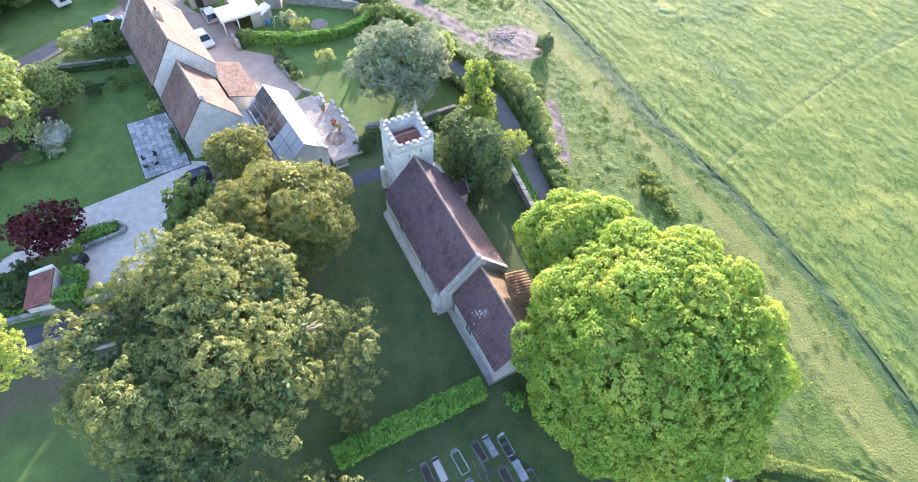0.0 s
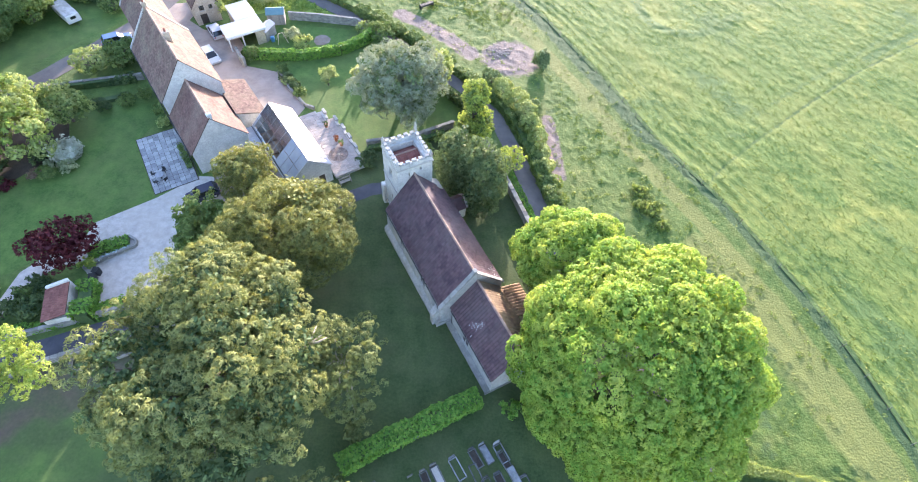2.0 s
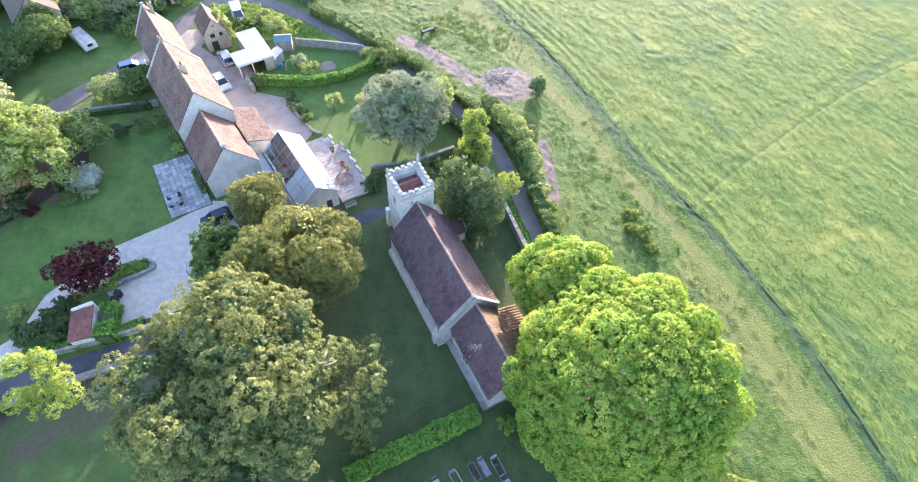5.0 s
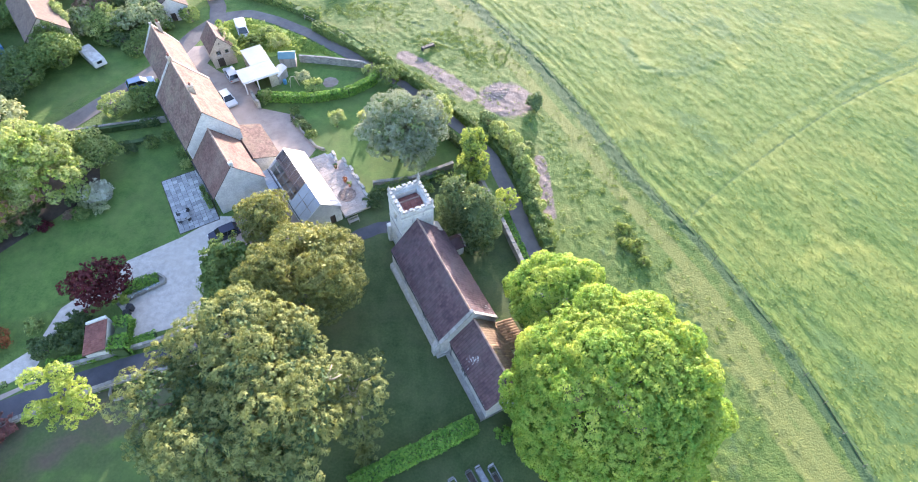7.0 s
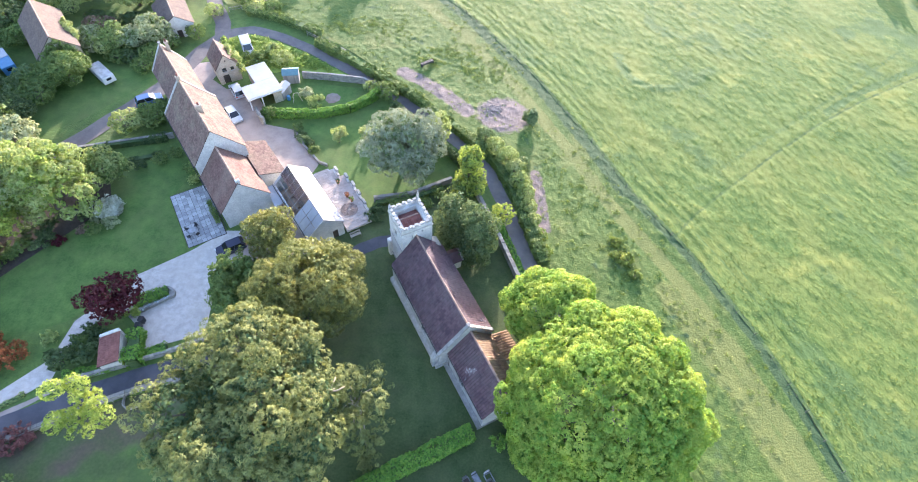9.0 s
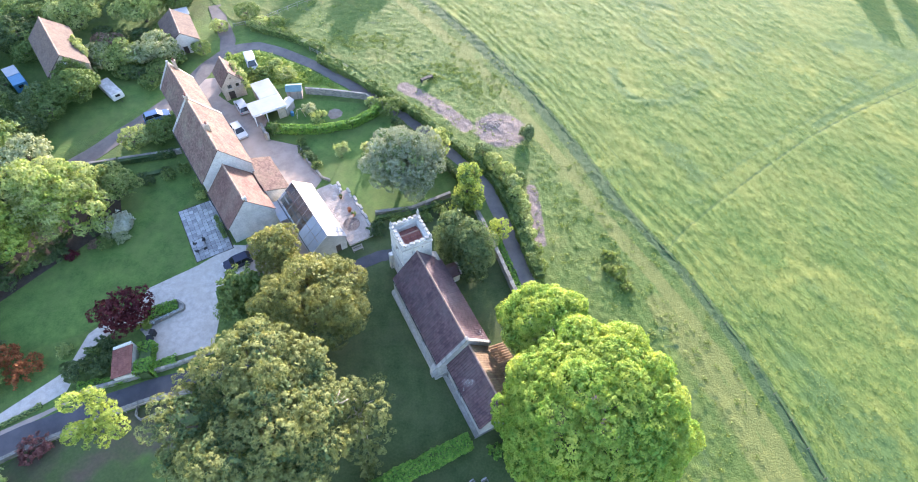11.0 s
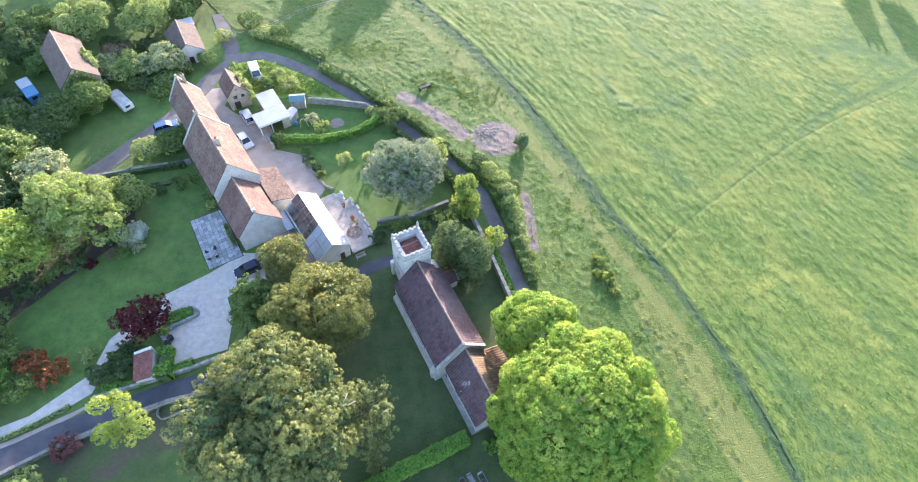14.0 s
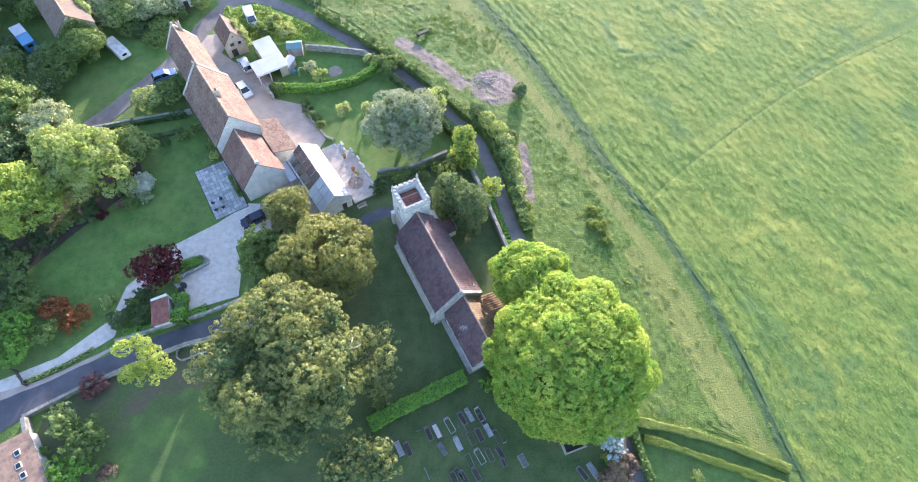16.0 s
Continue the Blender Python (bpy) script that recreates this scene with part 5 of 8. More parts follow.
    panel(p, (tx1, ty0 + 0.34), (0, 1), (-1, 0), ty1 - ty0 - 0.68, top, top + ph, 0.34)
    part("parapet", p, LIMESTONE, ob, weld=True)
    merlon = Shape().box(-0.22, -0.15, 0, 0.22, 0.15, 0.28, None, 0.02).box(-0.25, -0.18, 0.27, 0.25, 0.18, 0.34, None, 0.025).mesh("merlon", ASHLAR)
    side = tx1 - tx0
    for k in range(5):
        q = 0.60 + k * (side - 1.20) / 4
        for x, y, r in ((tx0 + q, ty0 + 0.17, 0), (tx0 + q, ty1 - 0.17, 0), (tx0 + 0.17, ty0 + q, 90), (tx1 - 0.17, ty0 + q, 90)):
            mo = part("merlon", merlon, ASHLAR, ob)
            mo.matrix_basis = pose(x, y, top + ph + 0.002, 0, 0, r + RNG.uniform(-2, 2)) @ Matrix.Diagonal((RNG.uniform(0.9, 1.05), 1, RNG.uniform(0.9, 1.05), 1))
    for x, y, hgt in ((tx0 + 0.14, ty0 + 0.14, 0.95), (tx0 + 0.14, ty1 - 0.14, 1.7), (tx1 - 0.14, ty0 + 0.14, 0.85), (tx1 - 0.14, ty1 - 0.14, 1.0)):
        s = Shape().box(x - 0.15, y - 0.15, top + ph, x + 0.15, y + 0.15, top + ph + hgt * 0.55, None, 0.03)
        s.tube([(x, y, top + ph + hgt * 0.55), (x, y, top + ph + hgt * 0.62), (x, y, top + ph + hgt)], [0.19, 0.14, 0.03], 6)
        part("pinnacle", s, ASHLAR, ob)
    # low roof inside the parapet
    zr = top - 0.95
    r = Shape().hexa([(tx0 + th, ty0 + th, zr), (tx1 - th, ty0 + th, zr), (tx1 - th, ty1 - th, zr), (tx0 + th, ty1 - th, zr)], [(tx0 + th, ty0 + th, zr + 0.05), (tx1 - th, ty0 + th, zr + 0.05), (tx1 - th, ty1 - th, zr + 0.05), (tx0 + th, ty1 - th, zr + 0.05)])
    part("tower_roof_deck", r, LEAD, ob, "dull lead gutter round the tower roof")
    tr = Shape()
    xm = (tx0 + tx1) / 2 - 0.25
    tile_field(tr, (tx1 - 0.62, ty0 + 0.74, zr + 0.08), (0, 1, 0), (-(tx1 - 0.62 - xm), 0, 0.6), ty1 - ty0 - 1.48, math.hypot(tx1 - 0.62 - xm, 0.6), 0.28, 0.3, 0.02)
    tile_field(tr, (tx0 + 0.72, ty0 + 0.74, zr + 0.08), (0, 1, 0), (xm - tx0 - 0.72, 0, 0.6), ty1 - ty0 - 1.48, math.hypot(xm - tx0 - 0.72, 0.6), 0.28, 0.3, 0.02)
    tro = part("roof_tiles", tr, TILE_RED, ob, "red-brown tiles of the tower roof")
    tro["kind"] = "stuff"
    part("roof_ridge", Shape().tube([(xm, ty0 + 0.74, zr + 0.72), (xm, ty1 - 0.74, zr + 0.72)], [0.1, 0.1], 8), RIDGE, ob)
    # stair turret roof beside the tower
    part("stair_turret", Shape().box(-1.7, 6.2, -0.7, -0.2, 7.3, 4.6, None, 0.05).hexa([(-1.75, 6.2, 4.6), (-0.15, 6.2, 4.6), (-0.15, 7.35, 4.6), (-1.75, 7.35, 4.6)], [(-1.75, 6.2, 5.5), (-0.15, 6.2, 5.5), (-0.15, 6.5, 5.3), (-1.75, 6.5, 5.3)]), ASHLAR, ob)
    # porch on the sunny side, by the cypresses
    gp = Shape()
    panel(gp, (-0.5, 9.7), (1, 0), (0, -1), 2.0, -0.7, 1.7, 0.35, [(1.0, -0.2, 1.0, 1.8)])
    panel(gp, (-0.5, 7.7), (0, 1), (1, 0), 1.65, -0.7, 1.7, 0.35)
    panel(gp, (1.5, 7.7), (0, 1), (-1, 0), 1.65, -0.7, 1.7, 0.35)
    part("porch_wall", gp, LIMESTONE, ob, weld=True)
    for sgn in (-1, 1):
        xe = 0.5 + sgn * 1.15
        low = [(xe, 7.72, 1.65), (0.5, 7.72, 2.6), (0.5, 9.85, 2.6), (xe, 9.85, 1.65)]
        low = low[::-1] if sgn < 0 else low
        part("porch_roof", Shape().hexa(low, [(a, b, c + 0.12) for a, b, c in low]), TILE_CHURCH, ob)
        part("gable_coping", Shape().hexa([(a, b2, c + 0.1) for a, b2, c in ((xe, 9.7, 1.65), (0.5, 9.7, 2.6), (0.5, 9.95, 2.6), (xe, 9.95, 1.65))], [(a, b2, c + 0.3) for a, b2, c in ((xe, 9.7, 1.65), (0.5, 9.7, 2.6), (0.5, 9.95, 2.6), (xe, 9.95, 1.65))]), ASHLAR, ob)
    return ob


build_church()


# ---- farmhouse ----
def build_farmhouse():
    ob = thing("farmhouse", frame_of(-31.9, 53.5, 0.57, -0.82), "long stone farmhouse with clay tiled gabled roofs", "house")
    # tall main range; its south gable stands at x = 0
    mh = {"B": [(3.8, 2.4, 0.9, 1.1)], "L": [(3.0, 0.9, 1.1, 1.3), (7.0, 0.9, 1.1, 1.3), (10.5, 0.9, 1.1, 1.3), (3.0, 3.6, 1.0, 1.1), (7.0, 3.6, 1.0, 1.1), (10.5, 3.6, 1.0, 1.1)], "R": [(5.0, 3.6, 0.9, 1.1), (9.0, 3.6, 0.9, 1.1), (8.0, 0.0, 1.0, 2.1)]}
    gabled(ob, -12.9, 0.1, -3.7, 3.75, 5.95, 10.7, RUBBLE, TILE_FARM, tile=(0.30, 0.27, 0.012, 0.022), over=0.2, verge=0.06, base=-1.2, holes=mh, thick=0.55)
    for key, p0, al, inn in (("L", (-12.9, -3.7), (1, 0), (0, 1)), ("R", (-12.9, 3.75), (1, 0), (0, -1))):
        for c, s, w, h in mh[key]:
            if h < 2:
                window(ob, p0, al, inn, c, s, w, h, 2)
            else:
                door(ob, p0, al, inn, c, w, h)
    window(ob, (0.1, -3.7), (0, 1), (-1, 0), 3.8, 2.4, 0.9, 1.1, 2)
    coping(ob, -12.8, -3.7, 3.75, 6.0, 10.75, wide=0.42, raised=0.26, over=0.28)
    gutter(ob, -12.8, 0.0, -3.98, 5.7, -0.1, -1.0)
    chimney(ob, -5.0, 0.45, 9.8, 11.5, 0.55, 0.7, 1, BARN_STONE)
    chimney(ob, -12.6, 0.0, 10.2, 11.5, 0.4, 0.55, 1, BARN_STONE)
    # lower north range
    gabled(ob, -25.6, -12.9, -2.2, 3.1, 4.9, 8.9, RUBBLE, TILE_FARM, tile=(0.30, 0.27, 0.012, 0.022), over=0.2, verge=0.06, base=-1.5, ends="A", thick=0.5, holes={"L": [(3.0, 1.0, 1.0, 1.2), (8.0, 1.0, 1.0, 1.2)], "R": [(4.0, 1.2, 0.9, 1.1), (9.0, 1.2, 0.9, 1.1)]})
    for c in (3.0, 8.0):
        window(ob, (-25.6, -2.2), (1, 0), (0, 1), c, 1.0, 1.0, 1.2, 2)
    for c in (4.0, 9.0):
        window(ob, (-25.6, 3.1), (1, 0), (0, -1), c, 1.2, 0.9, 1.1, 2)
    coping(ob, -25.5, -2.2, 3.1, 4.95, 8.95, wide=0.4, raised=0.24, over=0.25)
    chimney(ob, -25.0, 1.4, 7.0, 9.4, 0.4, 0.5, 1, BARN_STONE)
    # south wing, lower
    wh = {"L": [(3.2, 0.9, 1.0, 1.2)], "B": [(3.4, 1.0, 0.9, 1.1)]}
    gabled(ob, 0.0, 8.3, -3.6, 3.3, 3.8, 7.85, RUBBLE, TILE_WING, tile=(0.30, 0.27, 0.012, 0.022), over=0.2, verge=0.06, base=-0.7, ends="B", holes={"L": [(3.2, 0.9, 1.0, 1.2)]}, thick=0.5)
    window(ob, (0.0, -3.6), (1, 0), (0, 1), 3.2, 0.9, 1.0, 1.2, 2)
    gutter(ob, 0.1, 8.4, -3.9, 3.6, 8.2)
    chimney(ob, 8.15, 0.0, 7.4, 8.5, 0.35, 0.5, 0)
    # lean-to along the east side
    ls = Shape()
    panel(ls, (-3.0, 7.0), (1, 0), (0, -1), 7.6, -0.9, 2.7, 0.4, [(2.0, 0.8, 1.0, 1.1), (5.0, -0.4, 0.95, 2.1)])
    ls.prism([(4.6, 3.4, -0.9), (4.6, 7.0, -0.9), (4.6, 7.0, 2.7), (4.6, 3.4, 4.0)], (0, 0, 0), (-0.4, 0, 0))
    ls.prism([(-3.0, 4.1, -0.9), (-3.0, 7.0, -0.9), (-3.0, 7.0, 2.7), (-3.0, 4.1, 3.9)], (0, 0, 0), (0.4, 0, 0))
    part("lean_to_wall", ls, RUBBLE, ob, weld=True)
    window(ob, (-3.0, 7.0), (1, 0), (0, -1), 2.0, 0.8, 1.0, 1.1, 2)
    door(ob, (-3.0, 7.0), (1, 0), (0, -1), 5.0, 0.95, 2.05, base=-0.4)
    up = Vector((0, -3.8, 1.55))
    part("lean_to_roof", Shape().hexa([(-3.1, 7.2, 2.55), (4.75, 7.2, 2.55), (4.75, 3.4, 4.1), (-3.1, 3.4, 4.1)], [(-3.1, 7.2, 2.65), (4.75, 7.2, 2.65), (4.75, 3.4, 4.2), (-3.1, 3.4, 4.2)]), DARK_TIMBER, ob)
    lt = part("roof_tiles", tile_field(Shape(), (-3.1, 7.2, 2.655), (1, 0, 0), up, 7.85, up.length, 0.30, 0.27, 0.012, 0.022), TILE_FARM, ob)
    lt["kind"] = "stuff"
    return ob


build_farmhouse()


def build_annexe():
    """The long low annexe: white roof to the east, glazed roof to the west."""
    ob = thing("garden_annexe", frame_of(-15.6, 42.9, 0.566, -0.824), "long low stone annexe with a white roof and half-open glazed slope", "house")
    L = 11.8
    w = Shape()
    panel(w, (-L, 2.55), (1, 0), (0, -1), L, -0.7, 2.8, 0.35, [(2.5, -0.2, 1.6, 2.2), (5.5, -0.2, 1.6, 2.2), (8.5, -0.2, 1.6, 2.2)])
    panel(w, (-L, -2.75), (1, 0), (0, 1), L, -0.7, 1.0, 0.3)
    for x, inn in ((-L, 1), (0.0, -1)):
        panel(w, (x, -2.4), (0, 1), (inn, 0), 4.6, -0.7, 2.5, 0.35, [] if x < 0 else [(3.6, -0.2, 0.8, 1.9)])
        w.prism([(x, -2.75, 2.5), (x, 2.55, 2.5), (x, 2.55, 2.8), (x, 0.0, 5.0), (x, -2.75, 2.6)], (0, 0, 0.001), (inn * 0.35, 0, 0.001))
    part("wall", w, RUBBLE, ob, weld=True)
    for c in (2.5, 5.5, 8.5):
        window(ob, (-L, 2.55), (1, 0), (0, -1), c, -0.2, 1.6, 2.2, 2)
    part("arched_door", Shape().box(-0.12, 0.85, -0.3, -0.06, 1.6, 1.65, None, 0.02), DARK_TIMBER, ob, "dark arched door")
    # white sheets, each between standing seams
    n = 12
    for k in range(n):
        a, b = -L - 0.1 + (L + 0.2) * k / n, -L - 0.1 + (L + 0.2) * (k + 1) / n - 0.012
        low = [(a, 0.0, 5.03), (b, 0.0, 5.03), (b, 2.8, 2.72), (a, 2.8, 2.72)][::-1]
        s = Shape().hexa(low, [(p[0], p[1], p[2] + 0.07) for p in low])
        s.hexa([(b - 0.04, 2.8, 2.79), (b, 2.8, 2.79), (b, 0, 5.1), (b - 0.04, 0, 5.1)], [(b - 0.04, 2.8, 2.83), (b, 2.8, 2.83), (b, 0, 5.14), (b - 0.04, 0, 5.14)])
        part("roof_sheet", s, WHITE_ROOF, ob, "white metal roof sheet")
    # glazed slope: rafters, purlins and panes; the southern bays are opaque
    bays = 8
    for k in range(bays + 1):
        x = -L + L * k / bays
        part("glazing_bar", Shape().hexa([(x - 0.025, -2.85, 2.52), (x + 0.025, -2.85, 2.52), (x + 0.025, 0, 4.95), (x - 0.025, 0, 4.95)], [(x - 0.025, -2.85, 2.62), (x + 0.025, -2.85, 2.62), (x + 0.025, 0, 5.05), (x - 0.025, 0, 5.05)]), WHITE_PAINT if k in (0, 8) else GREY_TIMBER, ob)
    for q in (0.33, 0.66):
        y, z = -2.85 * (1 - q), 2.52 + 2.43 * q
        part("purlin", Shape().box(-L, y - 0.05, z - 0.12, 0, y + 0.05, z - 0.01), GREY_TIMBER, ob)
    for k in range(bays):
        a, b = -L + L * k / bays + 0.045, -L + L * (k + 1) / bays - 0.045
        for j in range(2):
            q0, q1 = (0, 0.49) if j == 0 else (0.51, 1)
            c = [(a, -2.85 * (1 - q0), 2.60 + 2.43 * q0), (b, -2.85 * (1 - q0), 2.60 + 2.43 * q0), (b, -2.85 * (1 - q1), 2.60 + 2.43 * q1), (a, -2.85 * (1 - q1), 2.60 + 2.43 * q1)]
            glazed = k < 5
            if glazed and j == 0:
                continue
            p = part("pane" if glazed else "roof_panel", Shape().hexa(c, [(x, y, z + 0.012) for x, y, z in c]), SMOKED_GLASS if glazed else GREY_ROOF, ob, "" if glazed else "pale grey opaque roof panel")
            if glazed:
                p.visible_shadow = False
    gutter(ob, -L, 0.1, -2.95, 2.5, 0.0)
    # a stretch of front wall between floor and eave, and the floor and bench seen through the glass
    part("floor", Shape().box(-L + 0.35, -2.45, -0.3, -0.35, 2.2, 0.03), POTTING_BOARD, ob)
    part("partition", Shape().box(-L + 0.35, -0.15, 0.035, -0.35, 0.0, 4.7), BARN_STONE, ob)
    part("eave_beam", Shape().box(-L, -2.74, 2.3, 0, -2.6, 2.5), WHITE_PAINT, ob)
    part("front_glass", Shape().box(-L + 0.3, -2.62, 1.0, -0.3, -2.60, 2.3), GLASS, ob)
    # benches under the open slope, heaped with brown boards and crates
    for k in range(3):
        a = -L + 0.7 + 2.3 * k
        bench = Shape().box(a, -2.35, 1.30, a + 2.0, -0.5, 1.36, None, 0.02)
        for x, y in ((a + 0.1, -2.2), (a + 1.8, -2.2), (a + 0.1, -0.7), (a + 1.8, -0.7)):
            bench.box(x, y, 0.03, x + 0.1, y + 0.1, 1.30)
        part("bench", bench, POTTING_BOARD, ob, "brown slatted bench")
        for i in range(4):
            y = -2.25 + 0.42 * i
            part("board", Shape().box(a + 0.1 + 0.15 * (i % 2), y, 1.364, a + 1.6 + 0.2 * (i % 3), y + 0.26, 1.42 + 0.05 * (i % 3), None, 0.01), POTTING_BOARD, ob)
    return ob


build_annexe()
# pale ribbed roof of the passage between the wing and the annexe
pr = thing("passage_roof", frame_of(-23.4, 50.2, 0.566, -0.824), "pale ribbed sheet roof over the side passage", "roof")
for k in range(9):
    part("roof_sheet", Shape().box(0.45 * k - 1.6, -1.9, 2.34, 0.45 * k - 1.165, -0.3, 2.40).box(0.45 * k - 1.6, -1.9, 2.40, 0.45 * k - 1.54, -0.3, 2.44), GREY_ROOF, pr)
for x in (-1.5, 2.2):
    for y in (-1.8, -0.4):
        part("post", Shape().box(x, y, -0.3, x + 0.1, y + 0.1, 2.34), GREY_TIMBER, pr)


# ---- terrace beside the annexe ----
def build_terrace():
    ob = thing("terrace", frame_of(-13.2, 44.25, 0.53, -0.848), "raised pale stone terrace with a stepped edge", "terrace", "", "structure")
    # local x runs back along the annexe (negative), y to the east
    rng = np.random.default_rng(3)
    body = Shape().box(-12.6, 0.15, -0.8, -0.2, 2.7, 0.52)
    steps = [(-12.2, 1.9), (-10.2, 2.7), (-8.2, 2.9), (-6.2, 2.9), (-4.2, 2.8), (-2.2, 2.6)]
    for x, y in steps:
        body.box(x, 2.7, -0.8, x + 2.0, 2.7 + y - 1.0, 0.52)
    part("base", body, RUBBLE, ob)
    for i in range(-21, 0):
        for j in range(0, 10):
            x, y = i * 0.6, 0.15 + j * 0.6
            limit = 2.7
            for sx, sy in steps:
                if sx <= x < sx + 2.0:
                    limit = 2.7 + sy - 1.5 + 0.5
            if y + 0.58 <= limit + 0.02 and x > -12.7:
                s = part("slab", Shape().box(x + 0.008, y + 0.008, 0.522, x + 0.592, y + 0.592, 0.56 + rng.uniform(0, 0.012), None, 0.008), TERRACE_SLAB, ob)
    for x, y in steps:
        e = 2.7 + y - 1.0
        part("edge_block", Shape().box(x + 0.05, e - 0.15, 0.56, x + 1.05, e + 0.25, 1.0, None, 0.03), ASHLAR, ob)
        part("edge_block", Shape().box(x + 1.1, e - 0.35, 0.56, x + 1.95, e + 0.05, 0.82, None, 0.03), ASHLAR, ob)
    return ob


build_terrace()


def build_paving_circle(x, y, z):
    """Rings of brown setts round a centre stone."""
    ob = thing("paving_circle", pose(x, y, z), "round of weathered brown setts laid on the terrace", "paving")
    part("centre_stone", Shape().tube([(0, 0, 0.0), (0, 0, 0.03)], [0.2, 0.19], 12), BARN_STONE, ob)
    for ring in range(1, 6):
        r, n = 0.03 + 0.21 * ring, 5 * ring + 2
        sett = Shape().hexa(*[[((r + a) * math.cos(w), (r + a) * math.sin(w), h) for a, w in ((0, -0.92 * math.pi / n), (0.19, -0.92 * math.pi / n), (0.19, 0.92 * math.pi / n), (0, 0.92 * math.pi / n))] for h in (0.0, 0.028)]).mesh("sett", SETT)
        for k in range(n):
            p = part("sett", sett, SETT, ob)
            p.matrix_basis = pose(0, 0, RNG.uniform(0, 0.008), 0, 0, 360 * k / n + 7 * ring)
    return ob


def build_pot(x, y, z, leaf, label):
    ob = thing("potted_plant", pose(x, y, z), label, "plant pot", "pots on the terrace")
    part("pot", Shape().tube([(0, 0, 0), (0, 0, 0.36), (0, 0, 0.42), (0, 0, 0.43), (0, 0, 0.38)], [0.17, 0.25, 0.28, 0.24, 0.22], 12), TERRACOTTA, ob)
    part("foliage", crown_mesh("foliage", [(0, 0, 0.62, 0.34, 0.34, 0.3)], leaf, leaf=0.09, count=220, clump=0.14, per=12, low=-0.4), leaf, ob)
    return ob


SETT = surface("brown_sett", (0.13, 0.10, 0.085), (0.27, 0.21, 0.18), size=0.4, fine=9, bump=0.4, spread=0.35)
TERRACOTTA = surface("terracotta", (0.28, 0.12, 0.07), (0.40, 0.19, 0.11), size=0.3, fine=9, bump=0.2)
build_paving_circle(-13.3, 48.3, H(-13.2, 44.25) + 0.575)
build_pot(-15.6, 53.3, H(-13.2, 44.25) + 0.57, LEAF_DARK, "terracotta pot of dark green leaves on the terrace")
build_pot(-13.9, 50.7, H(-13.2, 44.25) + 0.57, LEAF_RUST, "terracotta pot of orange flowers on the terrace")
build_pot(-13.1, 49.9, H(-13.2, 44.25) + 0.57, LEAF_MID, "terracotta pot of green leaves on the terrace")


def build_bench(x, y, ax, ay):
    ob = thing("garden_bench", frame_of(x, y, ax, ay), "weathered slatted wooden garden bench against the terrace wall", "bench")
    for k in range(4):
        part("seat_slat", Shape().box(-0.8, -0.25 + 0.12 * k, 0.42, 0.8, -0.15 + 0.12 * k, 0.45, None, 0.006), GREY_TIMBER, ob)
    for k in range(3):
        part("back_slat", Shape().box(-0.8, 0.26, 0.55 + 0.13 * k, 0.8, 0.29, 0.64 + 0.13 * k, None, 0.006), GREY_TIMBER, ob)
    for sx in (-0.75, 0.68):
        part("leg", Shape().box(sx, 0.22, 0, sx + 0.07, 0.29, 0.92), GREY_TIMBER, ob)
        part("leg", Shape().box(sx, -0.27, 0, sx + 0.07, -0.2, 0.62), GREY_TIMBER, ob)
        part("armrest", Shape().box(sx, -0.28, 0.62, sx + 0.07, 0.29, 0.66), GREY_TIMBER, ob)
    return ob


build_bench(-11.9, 43.9, 0.86, 0.5)


def build_patio():
    ob = thing("patio", frame_of(-34.9, 40.9, -0.51, 0.86), "patio of square grey stone slabs beside the farmhouse", "patio", "", "structure")
    # local x runs along the lawn's edge, y is to the west, so the slabs lie at negative y
    part("bed", Shape().box(0, -5.4, -0.3, 10.6, 0, 0.045), SOIL, ob)
    meshes = [Shape().box(0.016, 0.016, 0, 0.636, 0.636, 0.035, None, 0.012).mesh("slab", SLAB) for _ in range(2)]
    for i in range(16):
        for j in range(8):
            p = part("slab", meshes[(i + j) % 2], SLAB, ob)
            p.matrix_basis = pose(i * 0.655 + 0.03, -5.3 + j * 0.655, 0.047 + RNG.uniform(0, 0.008), RNG.uniform(-0.6, 0.6), RNG.uniform(-0.6, 0.6), 0)
    return ob


build_patio()
tb = thing("garden_table", frame_of(-34.9, 43.6, 1, 0), "round grey garden table on the patio", "table")
part("tabletop", Shape().tube([(0, 0, 0.79), (0, 0, 0.83)], [0.55, 0.55], 16), MARBLE, tb)
part("pedestal", Shape().tube([(0, 0, 0.08), (0, 0, 0.14), (0, 0, 0.79)], [0.32, 0.1, 0.08], 10), IRON, tb)
chair0 = thing("garden_chair", frame_of(-34.1, 43.1, 0.8, -0.5), "dark metal garden chair beside the table", "chair", "chairs round the garden table")
part("seat", Shape().box(-0.22, -0.22, 0.52, 0.22, 0.22, 0.56, None, 0.01), IRON, chair0)
part("backrest", Shape().box(0.19, -0.22, 0.56, 0.22, 0.22, 0.98, None, 0.01), IRON, chair0)
for sx in (-0.2, 0.17):
    for sy in (-0.2, 0.17):
        part("leg", Shape().box(sx, sy, 0.08, sx + 0.03, sy + 0.03, 0.52), IRON, chair0)
for x, y, a in ((-35.8, 43.9, 190), (-34.8, 44.6, 90), (-35.1, 42.6, 260)):
    copy_thing(chair0, pose(x, y, H(x, y), 0, 0, a))


